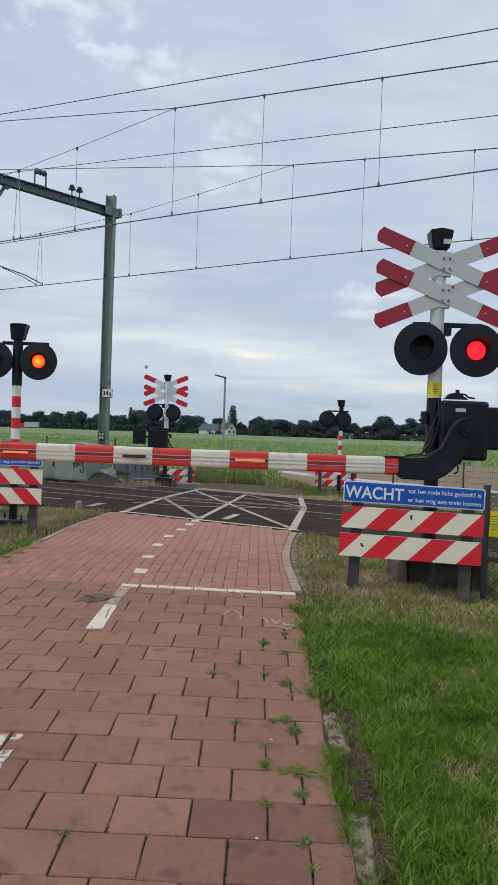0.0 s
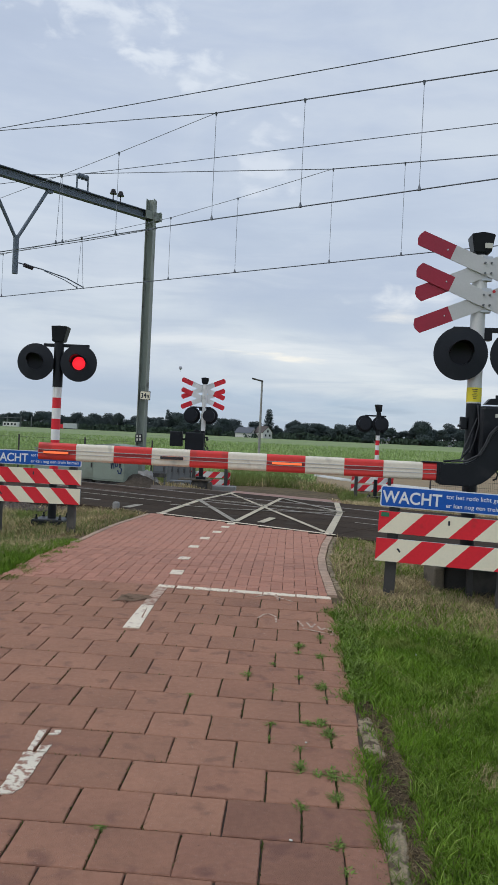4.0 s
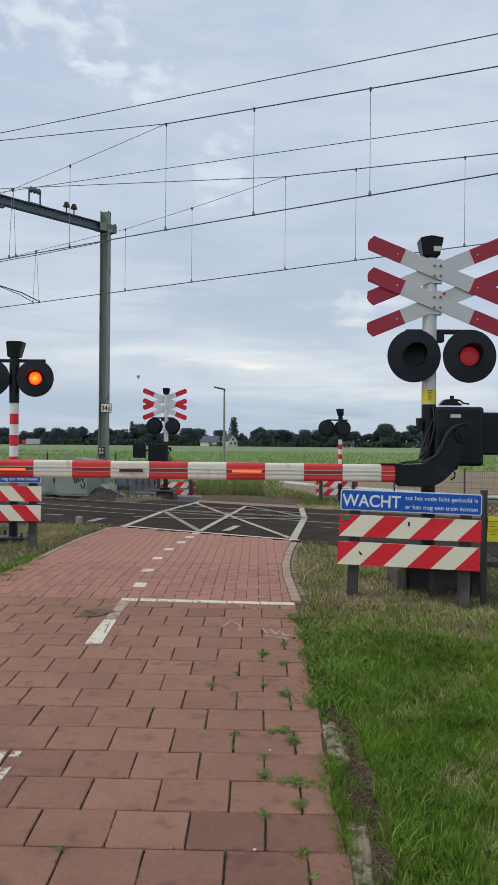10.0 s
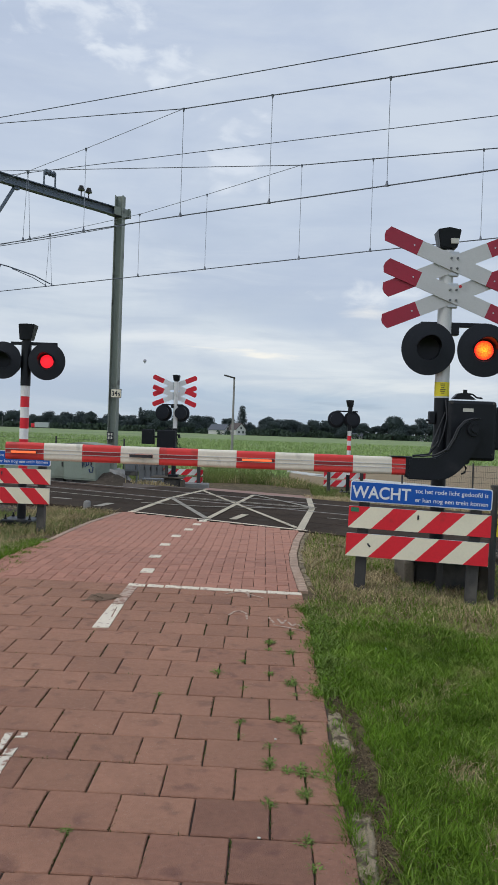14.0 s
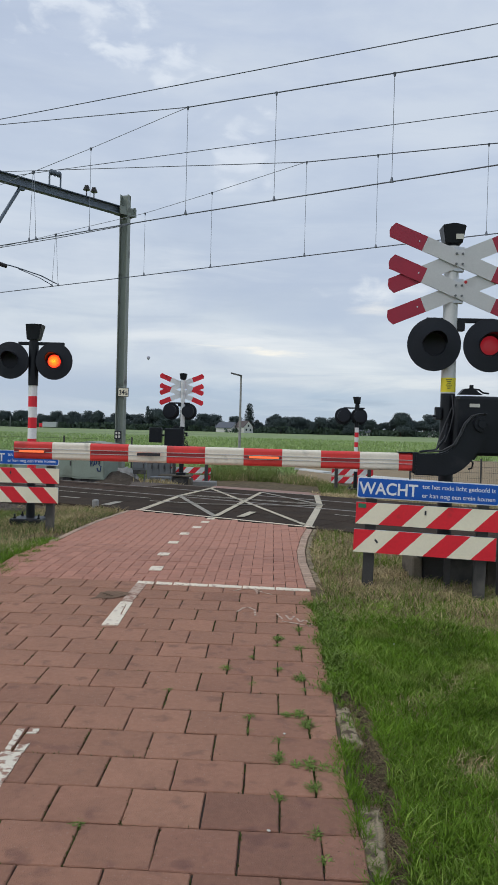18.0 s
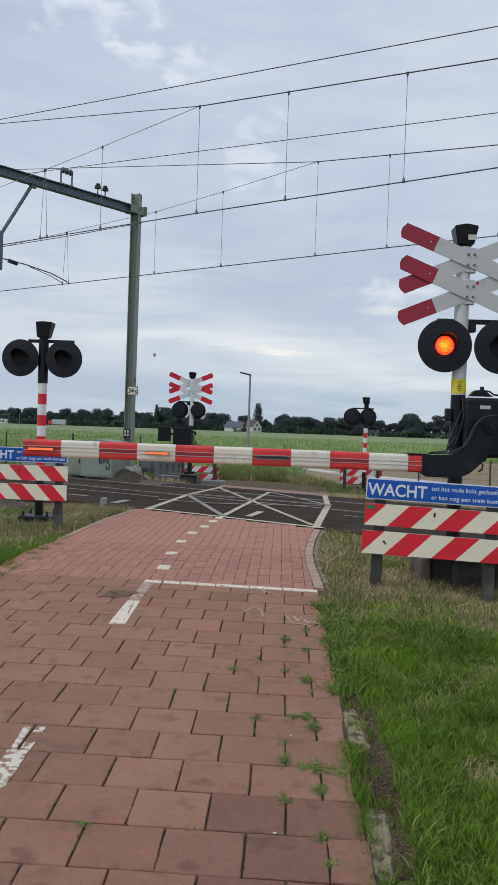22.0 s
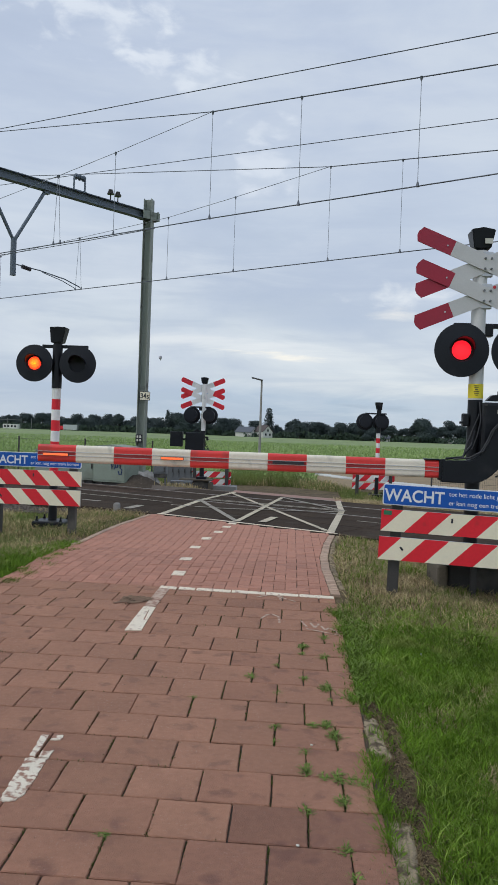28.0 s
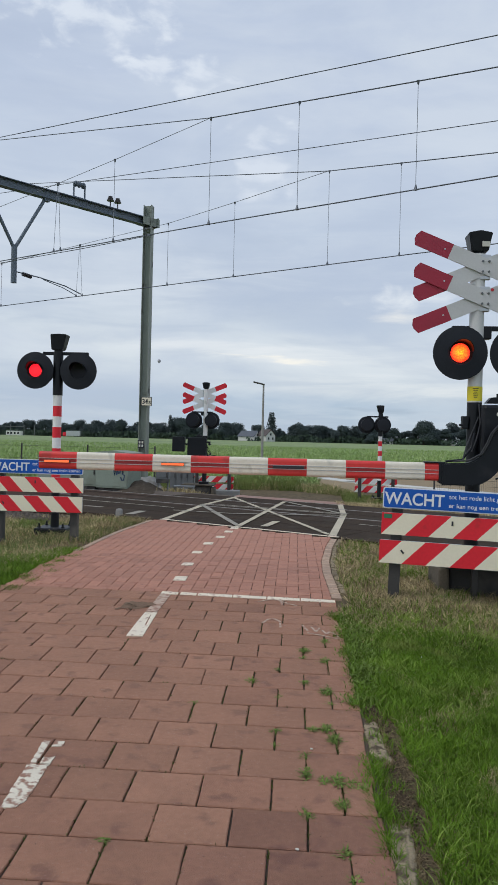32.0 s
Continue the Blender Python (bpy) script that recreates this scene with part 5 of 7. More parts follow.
# ---- lineside equipment ----
def cabinet(m, w, d, h, label, roof=0.06, material=None, doors=2, name="equipment_cabinet"):
    material = material or M_CABINET
    c = thing(name, m, label, "cabinet", "lineside cabinets")
    bm = bmesh.new()
    bx(bm, w, d, h - 0.08, 0, 0, 0.08 + (h - 0.08) / 2, 0.012)
    part("body", bm, material, c)
    bm = bmesh.new()
    bx(bm, w * 0.9, d * 0.86, 0.10, 0, 0, 0.03)
    for s in (-0.3, 0.3):
        bx(bm, 0.10, 0.03, 0.09, s * w, -d * 0.46, 0.04)
    part("plinth", bm, M_POST, c, "dark plinth")
    bm = bmesh.new()
    prism(bm, [(-w / 2 - 0.03, h), (w / 2 + 0.03, h), (w / 2 + 0.03, h + 0.02), (0, h + roof + 0.02), (-w / 2 - 0.03, h + 0.02)], -d / 2 - 0.03, d / 2 + 0.03)
    part("roof", bm, material, c, "shallow overhanging roof")
    for k in range(doors):
        bm = bmesh.new()
        x = -w / 2 + w * (k + 0.5) / doors
        bx(bm, w / doors - 0.04, 0.014, h - 0.2, x, -d / 2 - 0.006, h / 2 + 0.03, 0.004)
        door = part("door", bm, material, c)
        bm = bmesh.new()
        bx(bm, 0.03, 0.03, 0.12, x + w / doors * 0.36, -d / 2 - 0.025, h * 0.55, 0.006)
        part("handle", bm, M_POST, door, "dark handle")
    return c


cabinet(Matrix.Translation((-5.95, 20.8, 0.16)) @ Matrix.Rotation(radians(-12), 4, "Z"), 1.75, 0.7, 0.82, "low pale green lineside cabinet with shallow roof", 0.10, doors=3)
box_b = cabinet(Matrix.Translation((-4.62, 20.35, 0.15)) @ Matrix.Rotation(radians(-16), 4, "Z"), 0.92, 0.75, 0.98, "pale green lineside cabinet with blue sprayed scrawl", 0.05, doors=1)
bm = bmesh.new()
for pts in ([(0.02, 0.62), (0.05, 0.42), (0.09, 0.60), (0.12, 0.42)], [(0.14, 0.60), (0.16, 0.46), (0.21, 0.48), (0.22, 0.62)], [(0.23, 0.38), (0.26, 0.30), (0.32, 0.30), (0.34, 0.42), (0.28, 0.46), (0.27, 0.56), (0.34, 0.62)],
            [(0.06, 0.72), (0.16, 0.66), (0.26, 0.72)]):
    tube(bm, [(x + 0.04, -0.392, z) for x, z in pts], 0.018, 5)
part("sprayed_scrawl", bm, M_GRAFF, box_b, "blue spray paint scrawl")
gb = cabinet(Matrix.Translation((-3.46, 20.4, 0.40)), 0.34, 0.3, 0.36, "small grey steel box on short legs", 0.02, M_GREYBOX, 1, "junction_cabinet")
bm = bmesh.new()
for sx in (-0.13, 0.13):
    bx(bm, 0.04, 0.04, 0.40, sx, 0, -0.15)
part("leg", bm, M_GREYBOX, gb)
fc = cabinet(Matrix.Translation((-3.72, 25.9, -0.22)), 0.80, 0.5, 0.95, "ribbed grey steel cabinet at the foot of the far signal", 0.02, M_GREYBOX, 4, "relay_cabinet")
bm = bmesh.new()
bx(bm, 2.4, 0.6, 0.34, 0.9, -0.25, -0.02, 0.02)
tagged(new("concrete_slab", mesh("concrete_slab", bm, M_CONC)), "low concrete slab at the far signal", "slab").matrix_basis = Matrix.Translation((-3.9, 25.6, -0.25))

bm = bmesh.new()
bx(bm, 0.10, 0.10, 1.55, 0, 0, 0.62, 0.01)
tagged(new("guard_post", mesh("guard_post", bm, M_POST)), "tall dark plastic post behind the railway", "post").matrix_basis = Matrix.Translation((-2.155, 25.5, -0.40))
bench = thing("cable_frame", Matrix.Translation((-3.2, 22.5, -0.10)), "low grey steel frame beside the far signal", "frame")
bm = bmesh.new()
bx(bm, 0.60, 0.40, 0.05, 0, 0, 0.26, 0.008)
part("plate", bm, M_GREYBOX, bench)
for sx in (-0.26, 0.26):
    bm = bmesh.new()
    bx(bm, 0.05, 0.36, 0.30, sx, 0, 0.10, 0.006)
    part("leg", bm, M_GREYBOX, bench)
bm = bmesh.new()
bx(bm, 0.11, 0.11, 0.22, 0, 0, 0.05, 0.03)
tagged(new("marker_block", mesh("marker_block", bm, M_CONC)), "small grey marker block at the deck edge", "marker").matrix_basis = Matrix.Translation((-2.99, 13.24, 0.20))

# gravel heap beside the mast
bm = bmesh.new()
bmesh.ops.create_grid(bm, x_segments=26, y_segments=20, size=0.5)
for v in bm.verts:
    r = math.hypot(v.co.x, v.co.y) * 2
    v.co = Vector((v.co.x * 1.5, v.co.y * 1.3, max(0.0, 0.36 * (1 - r ** 1.6)) + 0.03 * noise.noise(v.co * 14)))
tagged(new("gravel_heap", mesh("gravel_heap", bm, M_HEAP)), "small heap of grey-brown gravel beside the cabinets", "heap", kind="stuff").matrix_basis = Matrix.Translation((-4.05, 20.3, 0.08))


# ---- fences ----
def wire_fence(x0, y0, x1, y1, z, h, posts, wires, mesh_step, label, ids="mesh_fence", diamond=False):
    f = thing(ids, Matrix.Translation((x0, y0, z)), label, "fence")
    d = Vector((x1 - x0, y1 - y0, 0))
    for k in range(posts):
        p = d * (k / (posts - 1))
        bm = bmesh.new()
        upright(bm, 0.03, -0.2, h + 0.06, p.x, p.y, 10)
        upright(bm, 0.036, h + 0.06, h + 0.085, p.x, p.y, 10)
        part("post", bm, M_POST, f, "dark fence post")
    bm = bmesh.new()
    L = d.length
    e = d.normalized()
    if diamond:
        s = mesh_step
        k = -h
        while k < L:
            for sign in (1, -1):
                a, b = (k, k + h) if sign == 1 else (k + h, k)
                za, zb = 0.03, h
                if a < 0 or b < 0 or a > L or b > L:
                    t0, t1 = max(0, (0 - a) / (b - a) if b > a else (L - a) / (b - a)), min(1, (L - a) / (b - a) if b > a else (0 - a) / (b - a))
                    if t1 <= t0:
                        continue
                    a, b, za, zb = a + (b - a) * t0, a + (b - a) * t1, 0.03 + (h - 0.03) * t0, 0.03 + (h - 0.03) * t1
                tube(bm, [e * a + Vector((0, 0, za)), e * b + Vector((0, 0, zb))], 0.0022, 4, False)
            k += s
    else:
        for k in range(int(L / mesh_step)):
            tube(bm, [e * (k * mesh_step) + Vector((0, 0, 0.05)), e * (k * mesh_step) + Vector((0, 0, h))], 0.0025, 4, False)
    for k in range(wires):
        zz = 0.05 + (h - 0.05) * k / (wires - 1)
        tube(bm, [Vector((0, 0, zz)), e * L + Vector((0, 0, zz))], 0.004, 4, False)
    part("wire_mesh", bm, M_FENCE, f, "thin wire mesh")
    return f


wire_fence(4.75, 27.3, 16.3, 25.1, -0.30, 1.02, 6, 6, 0.06, "dark wire mesh fence along the far verge")
chain = wire_fence(2.12, 7.30, 4.6, 7.0, 0.02, 1.10, 3, 3, 0.055, "chain-link fence with dark posts beside the barrier", ids="chain_link_fence", diamond=True)
bm = bmesh.new()
bx(bm, 0.17, 0.006, 0.235, 0.065, -0.038, 0.83, 0.004, m=Matrix.Rotation(radians(3), 4, "Y"))
notice = part("yellow_notice", bm, M_YELLOW, chain, "yellow plastic notice tied to the fence")
bm = bmesh.new()
for k in range(6):
    bx(bm, 0.11 - 0.03 * (k % 3), 0.002, 0.004, 0.07, -0.0425, 0.90 - 0.024 * k)
part("print_line", bm, M_INK, notice)
wire_fence(-15.4, 29.3, -5.2, 28.8, -0.33, 1.45, 5, 4, 0.5, "old post and wire fence at the field edge", ids="field_fence")

# ---- street lamp ----
lamp_post = thing("street_lamp", Matrix.Translation((-1.93, 45.0, -0.3)), "slender grey street lamp with flat head", "street lamp")
bm = bmesh.new()
upright(bm, 0.085, 0, 5.0, seg=14, r2=0.05)
part("pole", bm, M_CONC, lamp_post, "tapered grey pole", True)
bm = bmesh.new()
bx(bm, 0.66, 0.24, 0.08, -0.27, 0, 0, 0.02, m=Matrix.Translation((0, 0, 4.96)) @ Matrix.Rotation(radians(13), 4, "Y"))
part("lamp_head", bm, M_POST, lamp_post, "flat dark lamp head")


# ---- plants ----
def blades(name, label, places, hmin, hmax, width, material, lean=0.5, category="grass"):
    """Many thin bent blades; places gives x, y, z of each foot."""
    verts, faces = [], []
    for x, y, z in places:
        a, h = random.random() * math.tau, random.uniform(hmin, hmax)
        c, s = math.cos(a), math.sin(a)
        w = width * random.uniform(0.6, 1.3)
        b = random.random() * math.tau
        l = h * lean * random.uniform(0.2, 1.2)
        dx, dy = l * math.cos(b), l * math.sin(b)
        k = len(verts)
        verts += [(x - c * w, y - s * w, z - 0.01), (x + c * w, y + s * w, z - 0.01), (x + dx * 0.35 - c * w * 0.8, y + dy * 0.35 - s * w * 0.8, z + h * 0.6),
                  (x + dx * 0.35 + c * w * 0.8, y + dy * 0.35 + s * w * 0.8, z + h * 0.6), (x + dx, y + dy, z + h)]
        faces += [(k, k + 1, k + 3, k + 2), (k + 2, k + 3, k + 4)]
    me = bpy.data.meshes.new(name)
    me.from_pydata(verts, [], faces)
    me.materials.append(material)
    return tagged(new(name, me), label, category, kind="stuff")


def spread(count, x0, x1, y0, y1, test=None):
    out = []
    while len(out) < count:
        x, y = random.uniform(x0, x1), random.uniform(y0, y1)
        if test is None or test(x, y):
            out.append((x, y, zland(x, y)))
    return out


def patchy(x, y, s, cut):
    return noise.noise(Vector((x * s, y * s, 3.0))) > cut + random.uniform(-0.35, 0.35)


def right_side(x, y):
    return x > edge_x(RIGHT, y) + (0.15 * (1 - smooth(4.25, 4.75, y)) + 0.045 * smooth(2.9, 3.3, y) * (1 - smooth(3.9, 4.4, y)) if y < 6.6 else 0.155) + 0.045 * noise.noise(Vector((y * 4, 0, 0))) + 0.03 * noise.noise(Vector((x * 20, y * 15, 0)))


def bald(x, y):
    """Thin dry spots in the verge."""
    return noise.noise(Vector((x * 2.6, y * 2.0, 9.0))) > 0.30 + random.uniform(-0.12, 0.25)


def left_side(x, y):
    return x < edge_x(LEFT, y) - (0.02 if y < 8.8 else 0.10) + 0.03 * noise.noise(Vector((x * 9, y * 9, 0))) and near_n(x, y) < 9.7


blades("grass", "short green verge grass beside the tiled path", spread(165000, 0.3, 2.7, 2.1, 7.0, lambda x, y: right_side(x, y) and not bald(x, y) and (y < 6.05 + 0.55 * noise.noise(Vector((x * 2, y * 2, 0))) or random.random() < 0.05)), 0.02, 0.058, 0.0020, M_GRASS, 1.4)
clumps = []
while len(clumps) < 9000:
    cx, cy_ = random.uniform(0.45, 2.7), random.uniform(2.1, 6.0)
    if right_side(cx - 0.03, cy_) and noise.noise(Vector((cx * 3.1, cy_ * 3.1, 14.0))) > -0.1:
        r = random.uniform(0.01, 0.04)
        clumps += [(x, y, zland(x, y)) for x, y in ((random.gauss(cx, r), random.gauss(cy_, r)) for _ in range(random.randrange(12, 45)))]
blades("grass", "lush clumps of longer grass in the verge", clumps, 0.04, 0.085, 0.0036, M_GRASS, 0.9)
blades("grass", "yellow-green grass tufts in the verge", spread(16000, 0.4, 2.7, 2.1, 6.5, lambda x, y: right_side(x, y) and patchy(x, y, 4.0, 0.22)), 0.025, 0.08, 0.0026, M_LIME, 1.2)
blades("dead_grass", "brown dead grass lying under the green", spread(26000, 0.4, 2.7, 2.1, 6.6, right_side), 0.01, 0.035, 0.002, M_THATCH, 3.0)
blades("dry_grass", "dry straw-coloured grass round the barrier foot", spread(30000, 0.35, 4.0, 5.8, 11.2, lambda x, y: right_side(x, y) and near_n(x, y) < 9.75 and patchy(x, y, 0.9, -0.25)), 0.02, 0.085, 0.0024, M_DRY, 2.4)
blades("dead_grass", "brown trampled grass round the barrier foot", spread(30000, 0.35, 3.6, 5.6, 10.8, lambda x, y: right_side(x, y) and near_n(x, y) < 9.75 and (y < 7.9 or random.random() < 0.35)), 0.012, 0.05, 0.0024, M_THATCH, 3.0)
blades("grass", "yellow-green blades between the dry stalks", spread(5000, 0.4, 3.2, 5.6, 9.0, lambda x, y: right_side(x, y) and near_n(x, y) < 9.5 and patchy(x, y, 2.2, 0.1)), 0.025, 0.08, 0.0028, M_LIME, 1.2)
blades("grass", "green grass tufts between the dry stalks", spread(8000, 0.4, 4.0, 5.4, 10.8, lambda x, y: right_side(x, y) and near_n(x, y) < 9.7 and patchy(x, y, 1.6, 0.15)), 0.03, 0.10, 0.0035, M_GRASS, 0.9)
blades("grass", "green grass along the path edge by the banded pole", spread(14000, -5.5, -2.3, 6.0, 9.0, lambda x, y: left_side(x, y) and y < 8.6 + 0.4 * noise.noise(Vector((x * 2, y * 2, 0)))), 0.03, 0.09, 0.0035, M_GRASS, 1.0)
blades("dry_grass", "dry pale grass along the crossing edge", spread(17000, -6.5, -2.2, 7.8, 13.4, lambda x, y: left_side(x, y) and (patchy(x, y, 1.1, -0.05) or near_n(x, y) > 9.2)), 0.03, 0.11, 0.0028, M_DRY, 1.7)
blades("dead_grass", "brown dead grass along the crossing edge", spread(16000, -6.5, -2.2, 7.6, 13.2, left_side), 0.012, 0.05, 0.0028, M_THATCH, 2.6)


def tall_patch(x, y):
    """The overgrown wedge between the far path and the bare field."""
    front = 28.6 - 0.4 * max(0.0, -1.2 - x) - 1.15 * max(0.0, x + 0.2) + 0.3 * noise.noise(Vector((x * 2, y, 0)))
    return y > front and x < 1.75 - 0.27 * (y - 28.4) + 0.3 * noise.noise(Vector((x, y, 4)))


blades("tall_grass", "tall green grass behind the crossing", spread(5500, -2.4, 0.2, 27.0, 34.0, tall_patch), 0.16, 0.50, 0.008, M_ROUGH, 0.6)
blades("tall_grass", "green and dry grass between the far path and the bare field", spread(6500, -2.4, 2.2, 23.8, 36.0, tall_patch), 0.08, 0.26, 0.008, M_ROUGH, 0.9)
blades("dry_grass", "pale dry stalks in the tall grass", spread(3000, -2.4, 2.2, 23.8, 35.0, tall_patch), 0.10, 0.34, 0.006, M_DRY, 0.8)
blades("dry_grass", "pale trampled dry grass at the corner of the crossing", spread(5000, 0.9, 5.0, 12.5, 18.0, lambda x, y: 14.85 < near_n(x, y) < 16.4 + 0.4 * noise.noise(Vector((x * 2, 0, 0)))), 0.02, 0.09, 0.006, M_DRY, 2.2)
blades("grass", "rough green verge behind the railway", spread(16000, -16, 3.2, 23.0, 30.0, lambda x, y: near_n(x, y) > 20.2 and not (-2.6 < x < 1.5 and y < 26.2) and not (x > -2.6 and y > 26.0)), 0.06, 0.22, 0.008, M_ROUGH, 0.8)
blades("dry_grass", "dry grass behind the railway", spread(9000, -14, 9, 17.5, 28.0, lambda x, y: 15.3 < near_n(x, y) < 24 and not (-2.6 < x < 1.6)), 0.05, 0.16, 0.008, M_DRY, 0.8)

blades("grass", "grass creeping over the path edge", [p for p in spread(9000, -3.3, -2.3, 5.5, 9.3, lambda x, y: 0.0 < edge_x(LEFT, y) + 0.10 * noise.noise(Vector((y * 5, 1, 0))) - x < 0.35)], 0.02, 0.07, 0.0035, M_GRASS, 1.3)
blades("grass", "sparse grass on the bare soil beside the edging stones", spread(1500, 0.32, 0.50, 2.2, 5.6, lambda x, y: noise.noise(Vector((x * 9, y * 7, 0))) > 0.12), 0.012, 0.045, 0.0022, M_GRASS, 1.6)
blades("grass", "grass clumps hanging over the tile edge", [p for cx, cy_, n_ in ((0.36, 4.42, 260), (0.36, 3.62, 330), (0.34, 3.48, 200), (0.37, 3.27, 380), (0.37, 2.98, 300), (0.40, 2.58, 300), (0.40, 4.62, 260), (0.37, 5.0, 260), (0.36, 5.35, 260), (0.35, 5.75, 260), (0.34, 6.2, 260), (0.42, 4.0, 60)) for p in
                                                                            [(x, y, max(zland(x, y), zroad(x, y) - 0.02)) for x, y in ((random.gauss(cx, 0.022), random.gauss(cy_, 0.065)) for _ in range(n_))]], 0.012, 0.055, 0.0022, M_GRASS, 1.5)
blades("dead_grass", "brown litter on the strip of bare soil", spread(7000, 0.33, 0.56, 2.1, 4.9), 0.004, 0.018, 0.0016, M_THATCH, 4.0)
verts, faces = [], []
for _ in range(5200):
    x, y = random.gauss(0.43, 0.055), random.uniform(2.1, 4.9)
    z, s = zland(x, y) + 0.002, 0.0016 + 0.006 * random.random() ** 4
    q, k = Euler((random.random() * 6, random.random() * 6, random.random() * 6)).to_matrix(), len(verts)
    verts += [tuple(Vector((x, y, z)) + q @ Vector(v) * s) for v in ((1, 0, 0), (-0.8, 0.7, 0), (-0.7, -0.8, 0.1), (0, 0.1, 1.0))]
    faces += [(k, k + 1, k + 3), (k + 1, k + 2, k + 3), (k + 2, k, k + 3), (k, k + 2, k + 1)]
me = bpy.data.meshes.new("soil_crumbs")
me.from_pydata(verts, [], faces)
me.materials.append(M_CRUMB)
tagged(new("soil_crumbs", me), "dark crumbs of soil beside the edging stones", "soil", kind="stuff")

blades("dry_grass", "pale dry flecks in the green verge", spread(9000, 0.42, 2.7, 2.1, 6.2, lambda x, y: right_side(x, y) and noise.noise(Vector((x * 2.6, y * 2.0, 9.0))) > 0.20 + random.uniform(-0.1, 0.2)), 0.02, 0.05, 0.0022, M_DRY, 1.8)
blades("clover", "small broad-leaved weeds between the grass", spread(4500, 0.4, 2.7, 2.0, 6.4, lambda x, y: right_side(x, y) and patchy(x, y, 2.3, 0.15)), 0.02, 0.05, 0.006, M_WEED, 1.6, "weed")
blades("daisies", "a few tiny white flowers in the verge grass", [(x, y, z + 0.045) for x, y, z in spread(9, 0.5, 2.4, 2.3, 6.2, right_side)], 0.002, 0.004, 0.0045, M_LETTER, 1.0, "flower")
blades("rough_grass", "olive grass tufts at the foot of the banded pole", spread(12000, -6.5, -2.3, 7.6, 12.8, lambda x, y: left_side(x, y) and patchy(x, y, 1.5, 0.0)), 0.03, 0.11, 0.0035, M_ROUGH, 1.0)

blades("grass", "small grass tufts standing in the brick joints", [(x, y, zroad(x, y) - 0.004) for cx, cy_, n_ in ((-2.39, 7.05, 130), (-2.47, 7.75, 160), (-2.50, 7.2, 200), (-2.46, 8.1, 150), (-2.44, 6.73, 160), (-2.42, 8.5, 90), (-2.33, 7.5, 60)) for x, y in
                                                                            ((random.gauss(cx, 0.04), random.gauss(cy_, 0.07)) for _ in range(n_))], 0.006, 0.024, 0.0026, M_GRASS, 2.2)

# the verges run on behind and beside the viewer
blades("grass", "green verge grass beside the path", spread(45000, -9.0, 8.0, -6.0, 8.5, lambda x, y: (x > 2.68 and y < 6.6) or (x > edge_x(RIGHT, y) + 0.08 and y < 2.12) or x < edge_x(LEFT, y) - 0.05), 0.03, 0.09, 0.007, M_GRASS, 1.2)
blades("dry_grass", "dry grass between the verge and the railway", spread(9000, 3.6, 9.0, 3.5, 10.0, lambda x, y: 6.4 < y + 0.3 * noise.noise(Vector((x, y, 0))) and near_n(x, y) < 9.8), 0.03, 0.10, 0.006, M_DRY, 1.8)

# field crop in rough rows
crop = []
for _ in range(60000):
    y = 31.0 + 130 * random.random() ** 2.2
    x = random.uniform(-0.42, 0.36) * y + random.uniform(-2, 2)
    if (x > 0.9 and y < 45.0) or (x > 8.5 and y < 57.0):
        continue
    y = round(y / 0.75) * 0.75 + random.gauss(0, 0.10)
    crop.append((x, y, -0.285))
blades("field_crop", "low pale green leafy crop in a wide field", crop, 0.18, 0.42, 0.045, M_CROP, 0.9, "crop")


# ---- far trees ----
def crown_mesh(kind):
    verts, faces = [], []
    if kind == "poplar":
        lobes = [(0, 0, 3 + 1.5 * k, 1.25 - 0.10 * k, 1.3) for k in range(8)]
    elif kind == "pine":
        lobes = [(random.uniform(-2, 2), random.uniform(-1, 1), random.uniform(4.5, 8.5), random.uniform(1.3, 2.2), random.uniform(0.9, 1.5)) for _ in range(11)]
    else:
        lobes = [(random.uniform(-2.4, 2.4), random.uniform(-1.2, 1.2), random.uniform(1.8, 7.4), random.uniform(1.4, 2.4), random.uniform(1.2, 2.0)) for _ in range(14)]
    for cx, cy_, cz, r, rz in lobes:
        for _ in range(int(260 * r)):
            d = Vector((random.gauss(0, 1), random.gauss(0, 1), random.gauss(0, 1))).normalized() * random.uniform(0.60, 1.18)
            p = Vector((cx + d.x * r, cy_ + d.y * r, cz + d.z * rz))
            q = (d.to_track_quat("Z", "Y").to_matrix() @ Euler((random.uniform(-0.8, 0.8), random.uniform(-0.8, 0.8), random.random() * 6)).to_matrix())
            s = random.uniform(0.10, 0.24)
            k = len(verts)
            verts += [tuple(p + q @ Vector(v) * s) for v in ((-1, -0.6, 0), (1, -0.5, 0.2), (0.7, 0.8, 0), (-0.6, 0.9, 0.3))]
            faces.append((k, k + 1, k + 2, k + 3))
    me = bpy.data.meshes.new("crown")
    me.from_pydata(verts, [], faces)
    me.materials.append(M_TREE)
    return me


def trunk_mesh(h):
    bm = bmesh.new()
    upright(bm, 0.25, -0.2, h, seg=8, r2=0.10)
    for k in range(5):
        a = k * 1.3
        tube(bm, [(0, 0, h * (0.45 + 0.08 * k)), (0.8 * math.cos(a), 0.8 * math.sin(a), h * (0.62 + 0.08 * k)), (1.5 * math.cos(a), 1.5 * math.sin(a), h * (0.75 + 0.08 * k))], 0.06, 5)
    return mesh("trunk", bm, M_TRUNK)


KINDS = {k: [crown_mesh(k) for _ in range(3)] for k in ("oak", "pine")}
KINDS["poplar"] = [crown_mesh("poplar")]
TRUNK = trunk_mesh(6.5)


